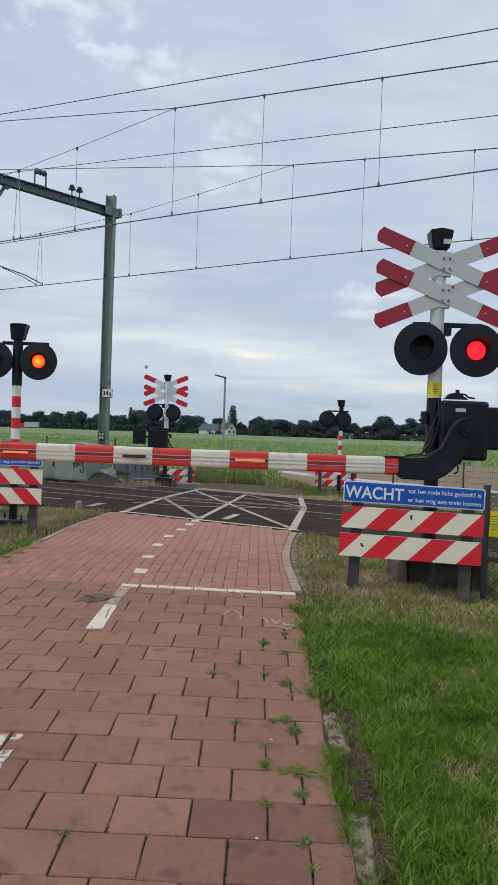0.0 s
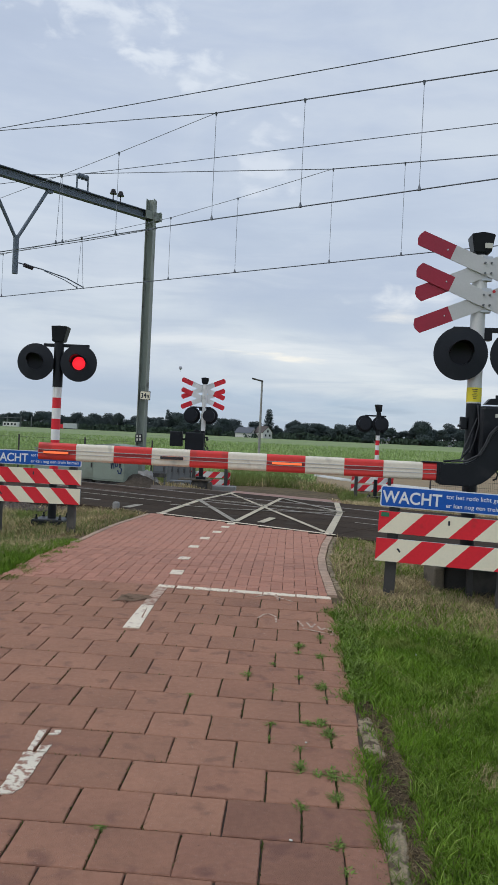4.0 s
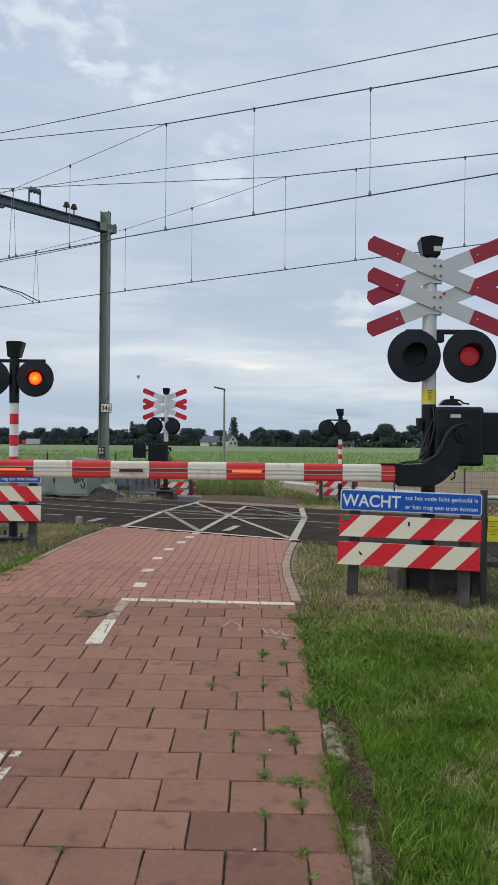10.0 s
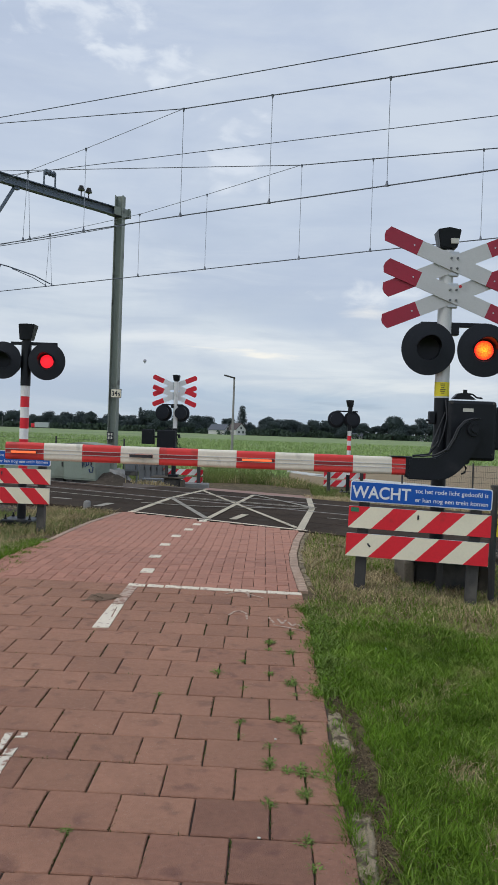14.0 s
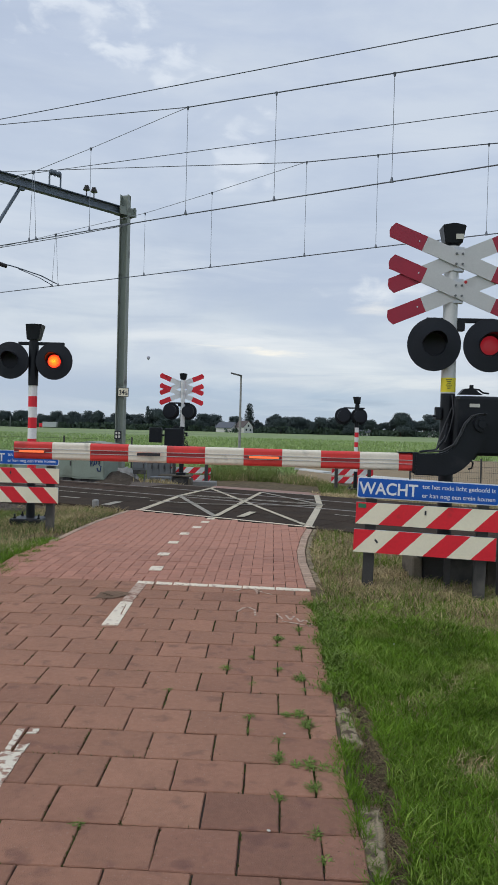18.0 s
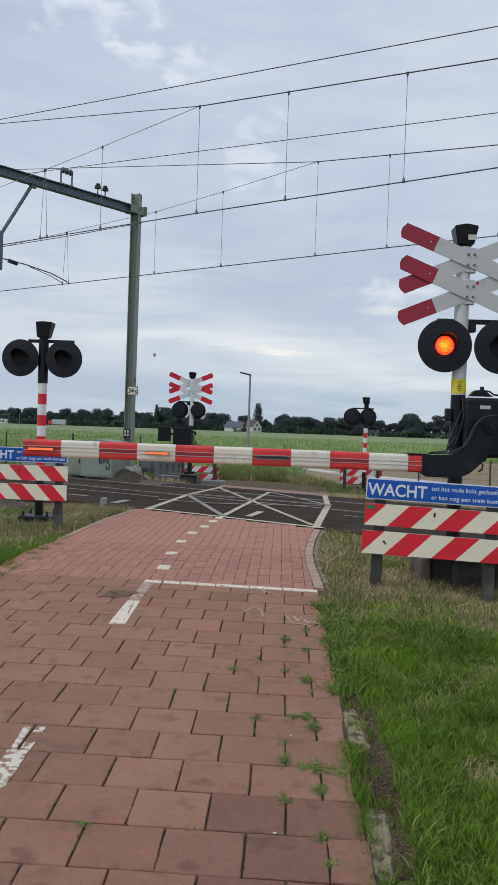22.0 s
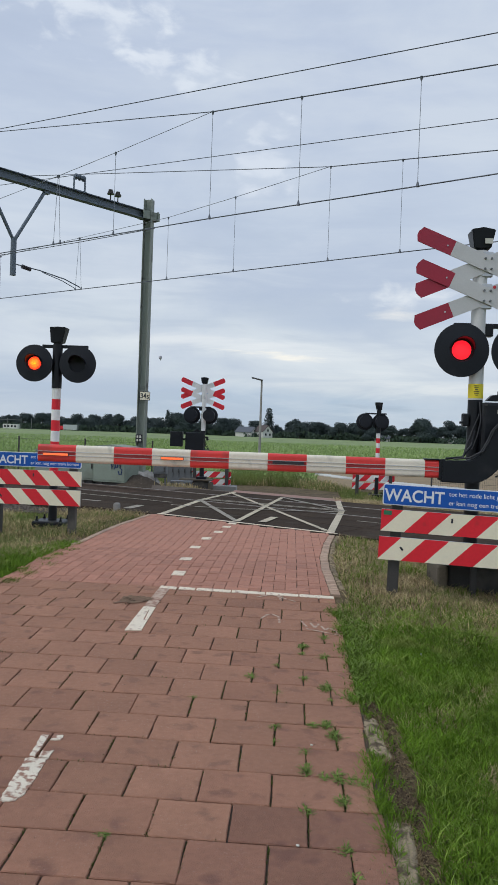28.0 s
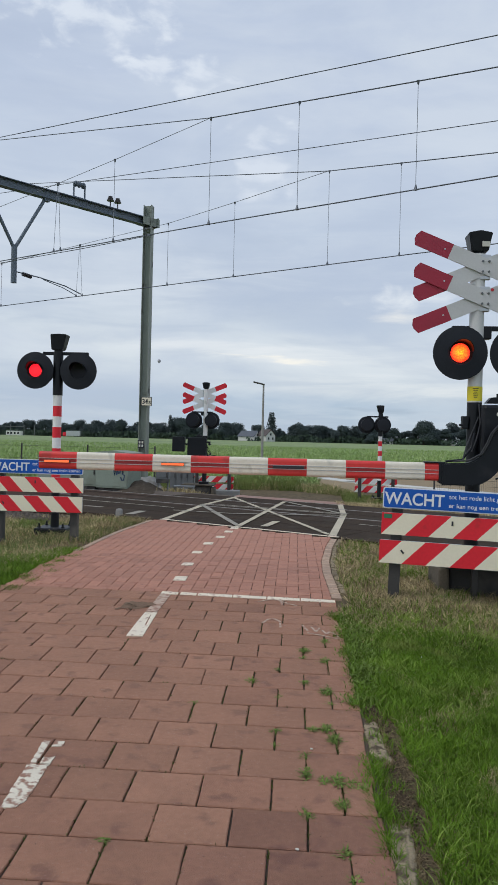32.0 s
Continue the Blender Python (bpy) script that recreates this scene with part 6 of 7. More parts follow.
def tree(x, y, kind, scale, wide=1.0):
    t = thing("tree", Matrix.Translation((x, y, -0.3)) @ Matrix.Rotation(random.random() * 6.28, 4, "Z"), {"oak": "dark leafy tree at the far field edge", "pine": "tall dark tree with bare trunk at the field edge", "poplar": "slim pointed poplar over the tree line"}[kind], "tree", "trees along the field edge")
    c, b = new("crown", random.choice(KINDS[kind])), new("trunk", TRUNK)
    for o in (c, b):
        o.parent = t
        o.matrix_basis = Matrix.Diagonal((scale * wide, scale * wide, scale, 1))
    return t


def skyline(a):
    """Height of the trees along the field edge, by direction from the path."""
    return 1.0 + 0.16 * noise.noise(Vector((a * 23.0, 0, 0))) + 0.10 * noise.noise(Vector((a * 61.0, 2, 0)))


a = -0.50
while a < 0.46:
    y = 408 + random.uniform(-14, 16)
    h = 0.86 if a < -0.26 else (1.0 if a < -0.03 else 1.12)
    gap = -0.066 < a < -0.012
    kind = "pine" if a > 0.10 and random.random() < 0.5 else "oak"
    if not gap or random.random() < 0.4:
        tree(a * y, y + (14 if gap else 0), kind, h * skyline(a) * random.uniform(0.62, 1.22) * (0.8 if gap else 1.0), 1.15)
    a += random.uniform(0.0045, 0.0085)
tree(-12.4, 400, "poplar", 1.0, 2.4)
tree(-64.3, 400, "poplar", 0.83, 1.7)
tree(-9.0, 402, "oak", 0.85, 0.8)

# undergrowth that closes the foot of the trees
hv, hf = [], []
for _ in range(26000):
    a = random.uniform(-0.52, 0.48)
    y = random.uniform(393, 425)
    top = 2.6 + 1.9 * noise.noise(Vector((a * 40, 1, 0)))
    if -0.062 < a < -0.018 and y < 412:
        if y > 388:
            y -= 8
        top = 1.5
    z = random.uniform(-0.3, top)
    p, s = Vector((a * y, y, z)), random.uniform(0.35, 0.8)
    q = Euler((random.random() * 6, random.random() * 6, random.random() * 6)).to_matrix()
    k = len(hv)
    hv += [tuple(p + q @ Vector(v) * s) for v in ((-1, -0.6, 0), (1, -0.5, 0.2), (0.7, 0.8, 0), (-0.6, 0.9, 0.3))]
    hf.append((k, k + 1, k + 2, k + 3))
me = bpy.data.meshes.new("hedgerow")
me.from_pydata(hv, [], hf)
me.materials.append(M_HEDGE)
tagged(new("hedgerow", me), "dark undergrowth along the far field edge", "hedge", kind="stuff")


# ---- far houses ----
def house(x, y, w, d, h, ridge, roof, label, turn=0.0):
    ob = thing("house", Matrix.Translation((x, y, -0.3)) @ Matrix.Rotation(radians(turn), 4, "Z"), label, "house", "houses at the field edge")
    bm = bmesh.new()
    prism(bm, [(-w / 2, 0), (w / 2, 0), (w / 2, h), (0, ridge - 0.15), (-w / 2, h)], -d / 2, d / 2)
    part("wall", bm, M_WALL, ob)
    for s in (-1, 1):
        bm = bmesh.new()
        prism(bm, [(s * (w / 2 + 0.4), h - 0.3), (s * (w / 2 + 0.4), h - 0.05), (0, ridge + 0.1), (0, ridge - 0.14)], -d / 2 - 0.4, d / 2 + 0.4)
        part("roof", bm, roof, ob, "pitched tiled roof")
    for k, (wx, wz) in enumerate(((-w * 0.22, 1.5), (w * 0.22, 1.5), (0, h + 0.6))):
        bm = bmesh.new()
        bx(bm, 0.9, 0.08, 1.1, wx, -d / 2 - 0.02, wz, 0.01)
        part("window", bm, M_GLASSDARK, ob, "dark window")
    return ob


house(-14.6, 388, 5.6, 7.5, 2.9, 5.9, M_ROOF, "white gabled house with brown roof among the trees", 38)
house(-23.0, 391, 7.0, 9.0, 2.4, 5.0, M_ROOFGREY, "white house with grey roof among the trees", 62)
house(44.0, 398, 5.0, 9.0, 1.7, 2.9, M_ROOFGREY, "white house half hidden behind trees", 80)
house(79.0, 398, 4.0, 7.0, 1.6, 2.7, M_ROOFGREY, "pale house half hidden behind trees", 0)
bm = bmesh.new()
bx(bm, 7.4, 3, 2.6, 0, 0, 1.3, 0.05)
wbld = thing("site_building", Matrix.Translation((-139.5, 383, -0.6)), "small white flat-roofed building with dark windows", "building")
part("wall", bm, M_WALL, wbld)
for k in range(4):
    bm = bmesh.new()
    bx(bm, 0.9, 0.1, 1.0, -2.6 + 1.7 * k, -1.52, 1.5, 0.02)
    part("window", bm, M_GLASSDARK, wbld)
trailer = thing("lorry", Matrix.Translation((-112, 388, -0.6)), "parked lorry with grey box trailer and red cab", "lorry")
bm = bmesh.new()
bx(bm, 7.0, 2.5, 2.5, 1.0, 0, 2.0, 0.05)
part("box_body", bm, M_ALU, trailer, "grey box body")
bm = bmesh.new()
bx(bm, 1.6, 2.4, 2.1, -3.4, 0, 1.5, 0.1)
part("cab", bm, M_RED, trailer, "red cab")
for wx in (-3.4, 2.0, 3.4):
    bm = bmesh.new()
    cy(bm, 0.45, 0.45, 2.4, Matrix.Translation((wx, 0, 0.5)) @ Matrix.Rotation(radians(90), 4, "X"), 14)
    part("wheel", bm, M_INK, trailer)

# far railway portal
far_portal = thing("far_catenary_portal", Matrix.Translation((-118, 330, -0.4)), "distant grey catenary portal over the railway", "catenary mast")
for px in (-9.5, -4.0, 2.0, 6.5):
    bm = bmesh.new()
    bx(bm, 0.22, 0.22, 5.0, px, 0, 2.5)
    part("mast_column", bm, M_GREYBOX, far_portal)
bm = bmesh.new()
bx(bm, 11.5, 0.2, 0.22, -3.75, 0, 4.2)
part("beam", bm, M_GREYBOX, far_portal)

# ---- hot air balloon ----
BALLOON_WAY = [(0.0, (-536.0, 3750.0, 293.0)), (16.0, (-598.0, 3750.0, 325.0)), (32.0, (-664.0, 3750.0, 356.0))]
BALLOON = thing("hot_air_balloon", Matrix.Translation(BALLOON_WAY[0][1]), "tiny pale hot air balloon drifting over the fields", "balloon")
bm = bmesh.new()
lathe(bm, [(0.0, 9.0), (4.0, 8.2), (7.0, 5.4), (8.2, 1.8), (7.4, -2.2), (5.0, -6.2), (2.4, -9.6), (1.6, -10.4)], 28, Matrix.Rotation(radians(90), 4, "X"))
part("envelope", bm, M_BALLOON, BALLOON, "pale bulging envelope", True)
bm = bmesh.new()
bx(bm, 1.6, 1.6, 1.2, 0, 0, -14.2, 0.1)
part("basket", bm, M_TRUNK, BALLOON, "small basket")
bm = bmesh.new()
for sx in (-1, 1):
    for sy in (-1, 1):
        tube(bm, [(sx * 1.2, sy * 1.2, -10.2), (sx * 0.75, sy * 0.75, -13.6)], 0.05, 4)
part("ropes", bm, M_TRUNK, BALLOON)


# ---- markings, kerbs and weeds on the path ----
def marking(parent, pts, name="road_marking", z=0.004, label="worn white road paint", material=None):
    """A painted patch with the outline pts on the path."""
    bm = bmesh.new()
    top = [bm.verts.new((x, y, zroad(x, y) + z)) for x, y in pts]
    low = [bm.verts.new((x, y, zroad(x, y) - 0.004)) for x, y in pts]
    bm.faces.new(top)
    for k in range(len(pts)):
        q = (k + 1) % len(pts)
        bm.faces.new((top[k], low[k], low[q], top[q]))
    bmesh.ops.recalc_face_normals(bm, faces=bm.faces)
    return part(name, bm, material or M_PAINT, parent, label)


marks = tagged(new("road_markings"), "worn white stop line and dashes on the path", "road marking", kind="structure")
for x0, x1 in ((-1.15, -1.005), (-0.985, -0.845), (-0.83, -0.535), (-0.525, -0.24), (-0.23, 0.045), (0.055, 0.345)):
    dy = -0.05 * (x0 + 1.15) / 1.5
    marking(marks, [(x0, 6.735 + dy), (x1, 6.725 + dy), (x1, 6.805 + dy), (x0, 6.825 + dy)])
marking(marks, [(-1.175, 5.46), (-1.06, 5.475), (-1.065, 5.74), (-1.10, 5.75), (-1.11, 6.03), (-1.165, 6.11), (-1.172, 5.80)])
marking(marks, [(-1.065, 5.745), (-1.07, 6.105), (-1.16, 6.115), (-1.105, 6.03), (-1.088, 5.75)])
marking(marks, [(-1.165, 6.13), (-1.075, 6.13), (-1.06, 6.72), (-1.15, 6.73)], material=M_FAINT)


def torn(pts, seed, rag=0.010, step=0.02):
    """An outline with ragged edges."""
    out = []
    for (x0, y0), (x1, y1) in zip(pts, pts[1:] + pts[:1]):
        cuts = max(1, int(math.hypot(x1 - x0, y1 - y0) / step))
        for k in range(cuts):
            f = k / cuts
            x, y = x0 + (x1 - x0) * f, y0 + (y1 - y0) * f
            out.append((x + rag * noise.noise(Vector((x * 45, y * 45, seed))), y + 1.6 * rag * noise.noise(Vector((x * 45, y * 45, seed + 9)))))
    return out


for k, pts in enumerate(([(-1.183, 3.456), (-1.168, 3.125), (-1.080, 3.130), (-1.088, 3.458)], [(-1.189, 3.70), (-1.178, 3.475), (-1.152, 3.475), (-1.156, 3.71)],
                         [(-1.132, 3.475), (-1.089, 3.478), (-1.084, 3.548), (-1.108, 3.52), (-1.136, 3.535)], [(-1.134, 3.702), (-1.134, 3.652), (-1.086, 3.656), (-1.090, 3.71)], [(-1.165, 3.125), (-1.158, 3.075), (-1.10, 3.085), (-1.085, 3.13)])):
    marking(marks, torn(pts, k), material=M_TATTER)
for x, y in ((-1.075, 7.37), (-1.12, 8.20), (-1.15, 9.25), (-1.11, 10.06), (-1.02, 10.75), (-0.96, 11.38), (-0.91, 11.83)):
    marking(marks, [(x - 0.058, y - 0.098), (x + 0.058, y - 0.098), (x + 0.058, y + 0.098), (x - 0.058, y + 0.098)])

for x, y, l, t in ((0.408, 3.96, 0.50, 3), (0.412, 2.92, 0.50, -3)):
    bm = bmesh.new()
    bx(bm, 0.098, l, 0.16, 0, 0, -0.07)
    bmesh.ops.subdivide_edges(bm, edges=list(bm.edges), cuts=9, use_grid_fill=True)
    for v in bm.verts:
        p = Vector((v.co.x * 40 + x * 9, v.co.y * 14, v.co.z * 20 + y))
        wide = max(abs(v.co.x) / 0.049, abs(v.co.y) / (l / 2))
        v.co.z -= 0.018 * wide ** 4 + 0.014 * abs(noise.noise(p)) + 0.005 * noise.noise(p * 3)
        v.co.x *= 1 + 0.34 * noise.noise(Vector((y, v.co.y * 9, 4))) + 0.16 * noise.noise(Vector((y, v.co.y * 40, 7)))
    ob = new("kerb_stone", mesh("kerb_stone", bm, M_KERB))
    tagged(ob, "weathered concrete edging stone sunk in the verge", "kerb", "edging stones")
    ob.matrix_basis = Matrix.Translation((x, y, zroad(x, y) - 0.011)) @ slope(x, y) @ Matrix.Rotation(radians(t), 4, "Z")

WEEDS = ((0.07, 5.31, 1.0), (0.22, 5.55, 0.9), (0.20, 5.12, 0.9), (0.07, 4.70, 0.6), (0.19, 4.55, 1.2), (0.20, 4.38, 0.5), (0.17, 4.03, 1.0), (0.21, 3.90, 1.1), (0.06, 3.70, 0.6), (0.06, 3.52, 0.9), (0.20, 3.46, 1.0), (0.21, 3.26, 0.8),
         (0.06, 3.17, 0.7), (0.20, 2.90, 0.7), (0.22, 2.74, 0.5), (-0.25, 4.69, 0.8), (-0.10, 4.91, 0.4), (-0.09, 3.97, 0.6), (-0.55, 4.30, 0.4), (-0.70, 2.90, 0.4), (0.33, 4.42, 0.9), (0.10, 4.02, 0.6), (0.14, 3.47, 0.6), (-0.09, 3.80, 0.4), (-0.08, 4.45, 0.5), (0.26, 3.44, 0.8), (0.31, 3.42, 0.7), (0.06, 5.17, 0.5))
for x, y, big in WEEDS:
    verts, faces = [], []
    for j in range(int(120 * big) + 24):
        f = random.gauss(0, 0.35)
        px, py = x + random.gauss(0, 0.011) * big, y + f * 0.08 * big
        b, l = random.random() * math.tau, random.uniform(0.015, 0.052) * (0.55 + 0.45 * big) * (1 - 0.3 * min(1, abs(f)))
        h, q = random.uniform(0.002, 0.017) * big, len(verts)
        z, w = zroad(px, py) - 0.006, random.uniform(0.0012, 0.0032)
        c, s_ = math.cos(b), math.sin(b)
        verts += [(px - s_ * w * 0.5, py + c * w * 0.5, z), (px + s_ * w * 0.5, py - c * w * 0.5, z), (px + c * l * 0.55 + s_ * w, py + s_ * l * 0.55 - c * w, z + h), (px + c * l * 0.55 - s_ * w, py + s_ * l * 0.55 + c * w, z + h), (px + c * l, py + s_ * l, z + h * 0.75 + 0.004)]
        faces += [(q, q + 1, q + 2, q + 3), (q + 3, q + 2, q + 4)]
    me = bpy.data.meshes.new("weed")
    me.from_pydata(verts, [], faces)
    me.materials.append(M_WEED)
    tagged(new("weed", me), "small green weed growing in a tile joint", "weed", "weeds in the joints")

# chalk scrawls, a pebble, a dead leaf and a stick
for pts in ([(-0.30, 6.60), (-0.24, 6.66), (-0.18, 6.70), (-0.11, 6.64), (-0.05, 6.58), (0.02, 6.52)], [(-0.12, 6.72), (-0.10, 6.52)], [(-0.24, 5.95), (-0.20, 6.06), (-0.16, 6.09), (-0.11, 6.02), (-0.10, 5.86)],
            [(0.06, 5.94), (0.10, 5.80)], [(0.13, 5.90), (0.16, 5.78), (0.19, 5.88)], [(0.21, 5.82), (0.235, 5.73), (0.26, 5.79)], [(0.28, 5.78), (0.32, 5.67)], [(0.10, 5.74), (0.20, 5.69), (0.33, 5.62)]):
    bm = bmesh.new()
    for a, b in zip(pts, pts[1:]):
        va, vb = Vector((*a, zroad(*a) + 0.003)), Vector((*b, zroad(*b) + 0.003))
        d = vb - va
        bx(bm, d.length + 0.006, 0.016, 0.003, m=Matrix.Translation((va + vb) / 2) @ d.to_track_quat("X", "Z").to_matrix().to_4x4())
    part("chalk_mark", bm, M_FAINT, marks, "faint chalk scrawl")
for nm, lab, cat_, x, y, sx, sy, sz, m_ in (("pebble", "small white pebble lying on a tile", "pebble", 0.02, 2.91, 0.008, 0.006, 0.004, M_LABEL), ("leaf", "dry yellow-brown leaf on the soil", "leaf", 0.42, 3.05, 0.045, 0.028, 0.006, M_DRY),
                                         ("stick", "pale dry stick on the verge", "stick", 0.78, 9.9, 0.22, 0.012, 0.010, M_KERB), ("pebble", "small pale pebble on a tile", "pebble", 0.09, 3.78, 0.007, 0.006, 0.004, M_LABEL)):
    bm = bmesh.new()
    bmesh.ops.create_icosphere(bm, subdivisions=2, radius=1.0, matrix=Matrix.Diagonal((sx, sy, sz, 1)))
    for v in bm.verts:
        v.co *= 1 + 0.3 * noise.noise(v.co * 60)
    tagged(new(nm, mesh(nm, bm, m_, True)), lab, cat_).matrix_basis = Matrix.Translation((x, y, (zroad(x, y) if x < 0.37 else zland(x, y) + 0.012) + sz * 0.6)) @ Matrix.Rotation(radians(-20), 4, "Z")

# a shallow broken spot in the tiles
bm = bmesh.new()
bmesh.ops.create_grid(bm, x_segments=22, y_segments=12, size=1.0)
for v in list(bm.verts):
    r = math.hypot(v.co.x, v.co.y)
    if r > 0.80 + 0.45 * noise.noise(Vector((v.co.x * 2.2, v.co.y * 2.2, 5))):
        bm.verts.remove(v)
for v in bm.verts:
    v.co = Vector((v.co.x * 0.19, v.co.y * 0.17 + v.co.x * 0.05, 0.003 * noise.noise(v.co * 6)))
ob = tagged(new("broken_patch", mesh("broken_patch", bm, M_HOLE)), "small crumbled earthy hole between the tiles", "hole", kind="structure")
ob.matrix_basis = Matrix.Translation((-1.28, 6.29, zroad(-1.28, 6.29) + 0.0055)) @ slope(-1.28, 6.29)


def crumbs(name, label, places, small, large, material):
    """Flat little grains lying at the places given."""
    cv, cf = [], []
    for x, y, z in places:
        r, k = small + (large - small) * random.random() ** 3, len(cv)
        q = Matrix.Rotation(random.random() * 6.28, 3, "Z")
        cv += [tuple(Vector((x, y, z)) + q @ Vector(v) * r) for v in ((1, 0, -0.1), (-0.5, 0.8, -0.1), (-0.7, -0.7, -0.1), (0, 0.1, 0.22))]
        cf += [(k, k + 1, k + 3), (k + 1, k + 2, k + 3), (k + 2, k, k + 3)]
    grains = bpy.data.meshes.new(name)
    grains.from_pydata(cv, [], cf)
    grains.materials.append(material)
    return tagged(new(name, grains), label, "litter", kind="stuff")


spots = [(random.gauss(-1.29, 0.075), random.gauss(6.27, 0.075)) for _ in range(200)]
crumbs("gravel_crumbs", "loose grit in the crumbled hole", [(x, y, zroad(x, y) + 0.007) for x, y in spots], 0.003, 0.012, M_HOLE)

# moss and soil in the joints, crumbs on the tiles
moss = []
for v in range(-6, 13):
    y0 = 3.187 + 0.279 * v
    for k in range(-9, 4):
        x = -0.690 + (0.15 if v % 2 else 0.0) + 0.3022 * k
        if x > 0.36 or x < -2.6:
            continue
        thick = noise.noise(Vector((x * 2.1, y0 * 2.1, 3))) + 0.35 * smooth(-0.9, 0.3, x)
        for _ in range(int(max(0.0, 60 * (thick + 0.12)))):
            moss.append((x + random.gauss(0, 0.0035), y0 + random.random() * 0.276))
    for _ in range(70):
        x = random.uniform(-2.6, 0.36)
        if noise.noise(Vector((x * 3, y0 * 3, 8))) > 0.15:
            moss.append((x, y0 + random.gauss(0, 0.003)))
blades("joint_moss", "thin moss and grass in the tile joints", [(x, y, zroad(x, y) - 0.008) for x, y in moss], 0.006, 0.016, 0.003, M_MOSS, 1.0, "moss")
crust = [(random.gauss(0.385, 0.02) if random.random() < 0.5 else random.gauss(0.452, 0.012), random.uniform(2.68, 4.25)) for _ in range(2600)]
blades("litter", "dead grass and soil lying over the edging stones", [(x, y, zroad(x, y) - 0.020) for x, y in crust if not 3.2 < y < 3.68], 0.006, 0.016, 0.0018, M_THATCH, 3.0, "litter")
over = [(random.gauss(0.40, 0.03), cy_ + random.gauss(0, 0.04)) for cy_ in (2.72, 3.14, 3.70, 4.22, 3.95) for _ in range(70)]
blades("grass", "thin grass growing over the edging stones", [(x, y, zroad(x, y) - 0.022) for x, y in over], 0.012, 0.04, 0.0022, M_GRASS, 1.5)
litter = [(random.uniform(-1.6, 0.36), 2.4 + 4 * random.random() ** 1.5) for _ in range(90)] + [(0.36 - abs(random.gauss(0, 0.16)), random.uniform(2.4, 6)) for _ in range(200)]
crumbs("litter", "crumbs of dry grass and soil on the tiles", [(x, y, zroad(x, y) + 0.002) for x, y in litter], 0.0012, 0.005, M_CRUMB)
# broad-leaved weeds along the tile edge, dark earth between the edging stones
fringe = [(random.gauss(cx, 0.045), random.gauss(cy_, 0.075)) for cx, cy_ in ((0.40, 4.75), (0.42, 5.0), (0.38, 5.28), (0.44, 5.5), (0.37, 5.75), (0.42, 6.0), (0.36, 6.25), (0.47, 4.95), (0.50, 5.35), (0.50, 5.85), (0.37, 4.45)) for _ in range(150)]
blades("edge_weeds", "low broad-leaved weeds spilling over the tile edge", [(x, y, max(zland(x, y), zroad(x, y) - 0.012)) for x, y in fringe], 0.012, 0.045, 0.0055, M_WEED, 1.9, "weed")
earth = [(random.gauss(0.465, 0.03), random.uniform(3.25, 4.35)) for _ in range(2600)] + [(random.gauss(0.40, 0.035), random.uniform(4.2, 4.6)) for _ in range(700)] + [(random.gauss(0.485, 0.022), random.uniform(2.5, 3.3)) for _ in range(1000)]
crumbs("soil_crumbs", "dark crumbled earth along the edging stones", [(x, y, zland(x, y) + 0.006) for x, y in earth], 0.003, 0.011, M_CRUMB)
grit = [(0.372 - abs(random.gauss(0, 0.022)), random.uniform(2.4, 6.4)) for _ in range(900)]
crumbs("soil_crumbs", "earth and grit swept along the tile edge", [(x, y, zroad(x, y) + 0.002) for x, y in grit], 0.0012, 0.005, M_CRUMB)


# ---- tiles and bricks, piece by piece ----
def slab_mesh(name, w, l, h, material, cuts=3, rag=0.0016, c=0.004):
    """A slab with slightly ragged, chamfered edges."""
    bm = bmesh.new()
    rim = []
    for (ax, ay), (bx_, by) in zip(((-1, -1), (1, -1), (1, 1), (-1, 1)), ((1, -1), (1, 1), (-1, 1), (-1, -1))):
        for k in range(cuts):
            f = k / cuts
            rim.append(((ax + (bx_ - ax) * f) * w / 2 + random.uniform(-rag, rag), (ay + (by - ay) * f) * l / 2 + random.uniform(-rag, rag)))
    lo = [bm.verts.new((x, y, -h)) for x, y in rim]
    mid = [bm.verts.new((x, y, -c)) for x, y in rim]
    top = [bm.verts.new((x - math.copysign(min(c, abs(x)), x) * (1 if abs(x) > w / 2 - 0.004 else 0), y - math.copysign(min(c, abs(y)), y) * (1 if abs(y) > l / 2 - 0.004 else 0), 0)) for x, y in rim]
    bm.faces.new(top)
    for k in range(len(rim)):
        q = (k + 1) % len(rim)
        bm.faces.new((lo[k], lo[q], mid[q], mid[k]))
        bm.faces.new((mid[k], mid[q], top[q], top[k]))
    return mesh(name, bm, material)


TILES = [slab_mesh("tile", 0.2955, 0.2705, 0.05, M_TILE) for _ in range(8)]
DARK_TILES = [slab_mesh("tile", 0.2955, 0.2705, 0.05, M_TILEDARK) for _ in range(3)]
MID_TILES = [slab_mesh("tile", 0.2955, 0.2705, 0.05, M_TILEMID) for _ in range(5)]
PALES = [slab_mesh("brick", 0.086, 0.046, 0.05, M_EDGE, 2, 0.0015, 0.003) for _ in range(4)]
NARROW = [slab_mesh("brick", 0.062, 0.047, 0.05, M_EDGE, 2, 0.002, 0.003) for _ in range(4)]


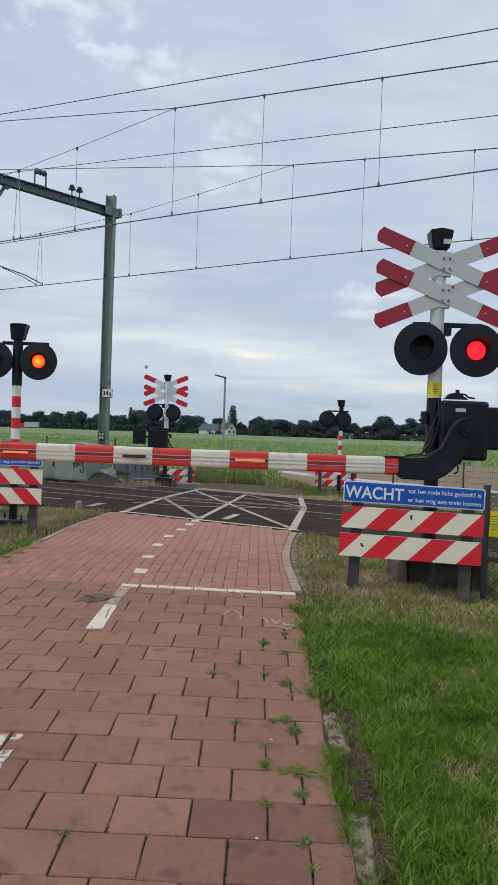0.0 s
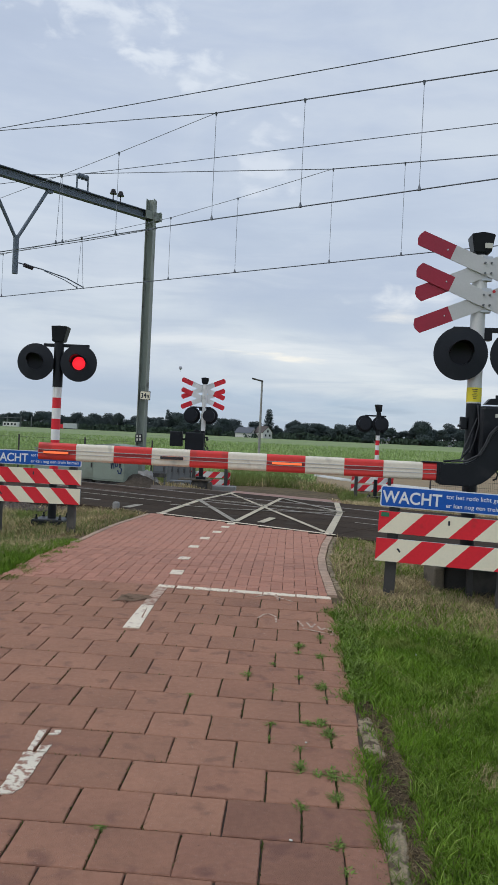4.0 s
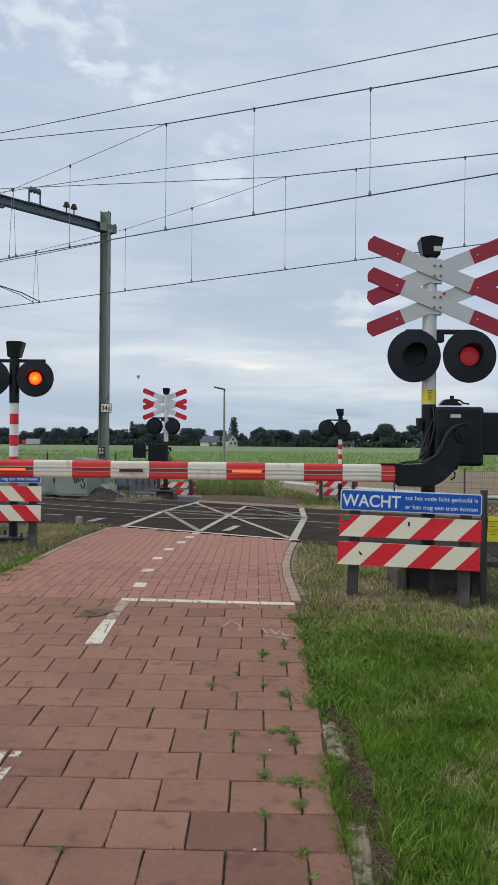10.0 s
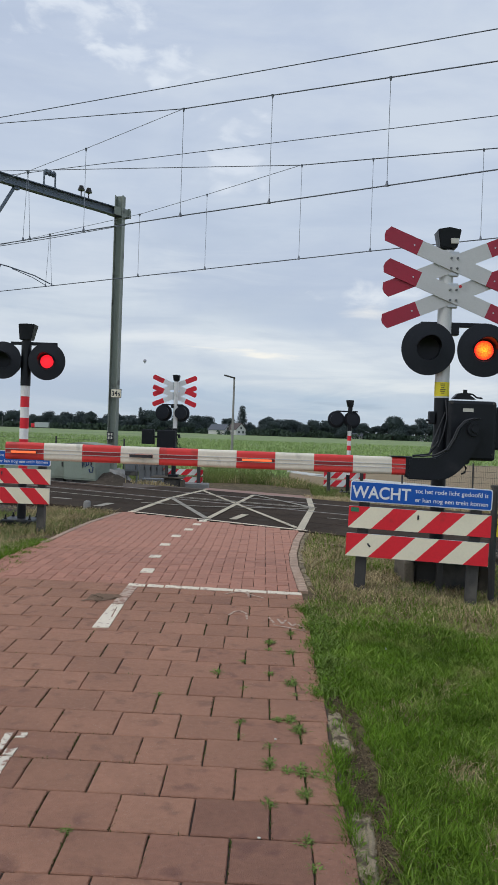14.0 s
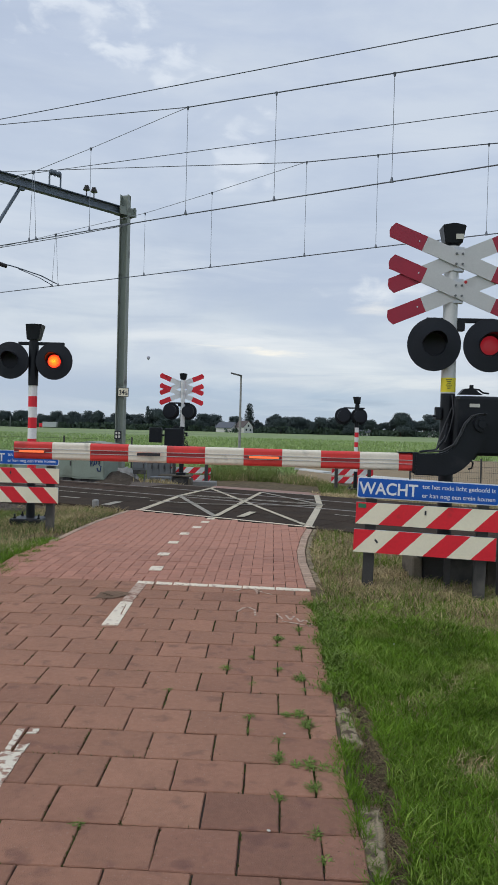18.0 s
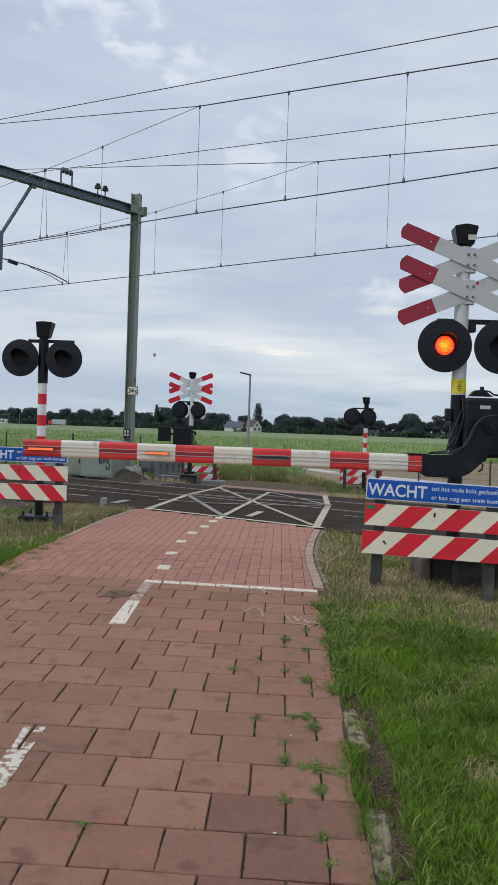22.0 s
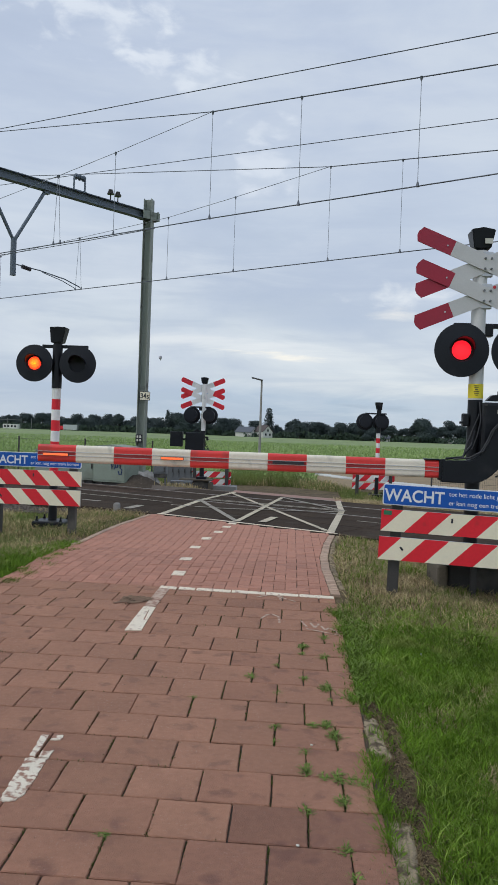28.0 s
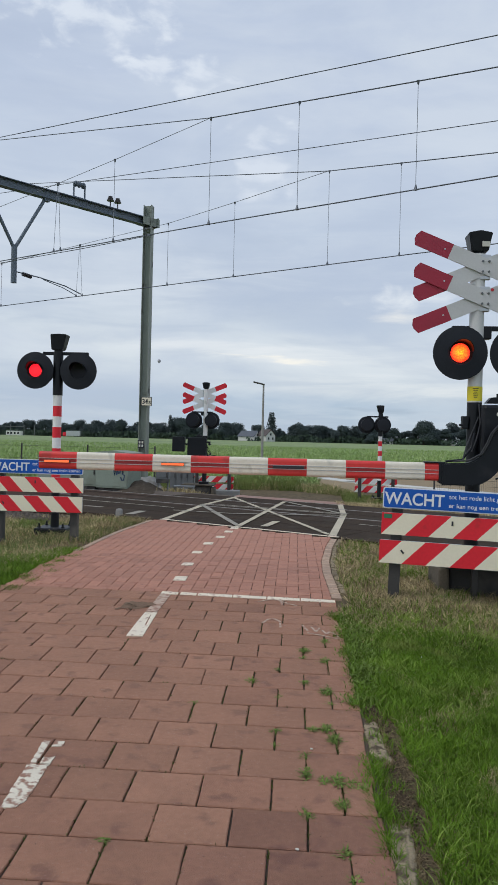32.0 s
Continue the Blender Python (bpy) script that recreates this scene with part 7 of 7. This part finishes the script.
def lay(piece, name, x, y, turn=0.0, drop=0.0, wobble=1.0):
    ob = new(name, piece)
    ob.parent = pavement
    ob.matrix_basis = Matrix.Translation((x + random.uniform(-1, 1) * 0.0015, y + random.uniform(-1, 1) * 0.0015, zroad(x, y) + drop + random.uniform(-0.002, 0.001) * wobble)) @ slope(x, y) @ Matrix.Rotation(
        radians(turn + random.uniform(-0.4, 0.4)), 4, "Z") @ Matrix.Rotation(radians(random.uniform(-0.35, 0.35)), 4, "X") @ Matrix.Rotation(radians(random.uniform(-0.35, 0.35)), 4, "Y")
    return ob


for v in range(-6, 13):
    y = 3.187 + 0.279 * (v + 0.5)
    x = -0.690 + 0.15 * (0 if v % 2 == 0 else 1) + 0.15
    k = -11
    while True:
        xc = x + 0.3022 * k
        if xc + 0.15 > 0.39:
            gap = 0.352 + 0.045 * noise.noise(Vector((y * 3, 7, 0))) - (xc - 0.15)
            if gap > 0.05:
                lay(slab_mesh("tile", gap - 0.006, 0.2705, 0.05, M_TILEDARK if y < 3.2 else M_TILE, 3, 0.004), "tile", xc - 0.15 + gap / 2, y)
            break
        if xc > edge_x(LEFT, y) - 0.12:
            # nearer rows draw more of the darker tiles, the darkest to the right
            lay(random.choice(DARK_TILES if (y < 3.2 and -0.35 < xc) else (MID_TILES if random.random() < 1.1 - smooth(2.6, 4.2, y) else TILES)), "tile", xc, y)
        k += 1

# the tiles go on behind the viewer
back_v, back_f = [], []
for v in range(-25, -6):
    y = 3.187 + 0.279 * (v + 0.5)
    for k in range(-12, 4):
        x = -0.690 + 0.15 * (v % 2) + 0.15 + 0.3022 * k
        if edge_x(LEFT, y) - 0.12 < x < edge_x(RIGHT, y) - 0.10:
            m = Matrix.Translation((x, y, zroad(x, y) + random.uniform(-0.002, 0.001))) @ slope(x, y)
            q, p = len(back_v), random.choice(TILES)
            back_v += [tuple(m @ c.co) for c in p.vertices]
            back_f += [tuple(n + q for n in c.vertices) for c in p.polygons]
me = bpy.data.meshes.new("tiles")
me.from_pydata(back_v, [], back_f)
me.materials.append(M_TILE)
ob = new("tiles", me)
ob.parent = pavement
tagged(ob, kind="stuff")

# bricks in herringbone, on a grid of one brick's width
far_v, far_f = [], []
G, SHARED = 0.1052, {}


def brick_mesh(w, l):
    """One of a few brick meshes of that size, made once."""
    key = (round(w, 3), round(l, 3), random.randrange(4))
    if key not in SHARED:
        SHARED[key] = slab_mesh("brick", key[0], key[1], 0.05, M_BRICK, 2, 0.0009, 0.0018)
    return SHARED[key]


for j in range(-1, 58):
    for i in range(-2, 32):
        s = (i - j) % 4
        if s not in (0, 2):
            continue
        x0, y0 = -2.70 + G * i, 6.812 + G * (j if s == 0 else j - 1)
        x1, y1 = x0 + G * (2 if s == 0 else 1), y0 + G * (1 if s == 0 else 2)
        ym = (max(y0, 6.812) + y1) / 2
        x0, x1, y0 = max(x0, edge_x(LEFT, ym) - 0.04 * random.random()), min(x1, edge_x(RIGHT, ym) - 0.002), max(y0, 6.812)
        if x1 - x0 < 0.012 or y1 - y0 < 0.012 or near_n((x0 + x1) / 2, ym + 0.04) > 9.80:
            continue
        me = brick_mesh(x1 - x0 - 0.0048, y1 - y0 - 0.0048)
        if y0 < 8.9:
            lay(me, "brick", (x0 + x1) / 2, ym)
        else:
            x, y = (x0 + x1) / 2, ym
            m = Matrix.Translation((x, y, zroad(x, y) + random.uniform(-0.002, 0.001))) @ slope(x, y) @ Matrix.Rotation(radians(random.uniform(-0.5, 0.5)), 4, "Z")
            q = len(far_v)
            far_v += [tuple(m @ p.co) for p in me.vertices]
            far_f += [tuple(n + q for n in p.vertices) for p in me.polygons]
me = bpy.data.meshes.new("bricks")
me.from_pydata(far_v, [], far_f)
me.materials.append(M_BRICK)
ob = new("bricks", me)
ob.parent = pavement
tagged(ob, kind="stuff")

# pale edging bricks on both sides, and a sunken dirty kerb outside them
KERBS = [slab_mesh("kerb", 0.055, 0.245, 0.08, M_KERB, 4, 0.005, 0.008) for _ in range(4)]
y, k = 6.9, 0
while y < 12.6:
    if near_n(edge_x(RIGHT, y), y + 0.05) < 9.75:
        t = math.degrees(math.atan2(edge_x(RIGHT, y) - edge_x(RIGHT, y + 0.1), 0.1))
        lay(random.choice(PALES), "edging_brick", edge_x(RIGHT, y) + 0.044, y, t, -0.004)
        if k % 5 == 0 and y > 6.95:
            lay(random.choice(KERBS), "kerb", edge_x(RIGHT, y + 0.1) + 0.125, y + 0.1, t, -0.012)
    if y > 9.0 and near_n(edge_x(LEFT, y), y + 0.05) < 9.75:
        t = math.degrees(math.atan2(edge_x(LEFT, y) - edge_x(LEFT, y + 0.1), 0.1))
        lay(random.choice(NARROW), "edging_brick", edge_x(LEFT, y) - 0.034, y, t, 0.008)
    y += 0.052
    k += 1


# ---- what moves: flashing lamps and the balloon in the sky ----
def motions():
    faces = {"h": 0.0, "r": 90.0, "d": 180.0, "n": 270.0}
    for ob, (x, y, z), axis, shines, glow in BLINKERS:
        levels = [(float(w[:-1]), w[-1]) for w in glow.split()]

        def turned(a):
            return pose(x, y, z, a, 0, 0) if axis == "X" else pose(x, y, z, 0, 0, a)

        def face(t, t1, state):
            """The turn that shows what this lamp does from t to t1."""
            if axis == "X":
                return 0.0 if state == shines else 180.0
            if state != shines:
                return 270.0
            inside = [v for w, v in sorted(levels, key=lambda p: p[0] % 1 > 0.01) if t - 0.02 <= w <= t1 + 0.02]
            return faces[inside[0] if inside else min(levels, key=lambda p: abs(p[0] - (t + t1) / 2))[1]]

        early = 0.06 if axis == "X" else 0.0  # the boom lights run a little ahead of the lamps
        spans = [(t - early * s, t1, s) for (t, s), (t1, _) in zip(STATE, STATE[1:] + [(32.0, 0)])]
        angle = face(*spans[0])
        rows = [(0.0, turned(angle))]
        for t, t1, s in spans[1:]:
            goal, t = face(t, t1, s), math.floor(t * 10 + 1e-6) / 10
            move = (goal - angle + 180.0) % 360.0 - 180.0
            if abs(move) < 1:
                continue
            for k in range(0 if rows[-1][0] < t - 0.01 else 1, 4):
                rows.append((t + k / 30, turned(angle + move * k / 3)))
            angle += move
        rows.append((32.0, turned(angle)))
        walk(ob, rows)
    walk(BALLOON, [(t, Matrix.Translation(p)) for t, p in BALLOON_WAY])


motions()
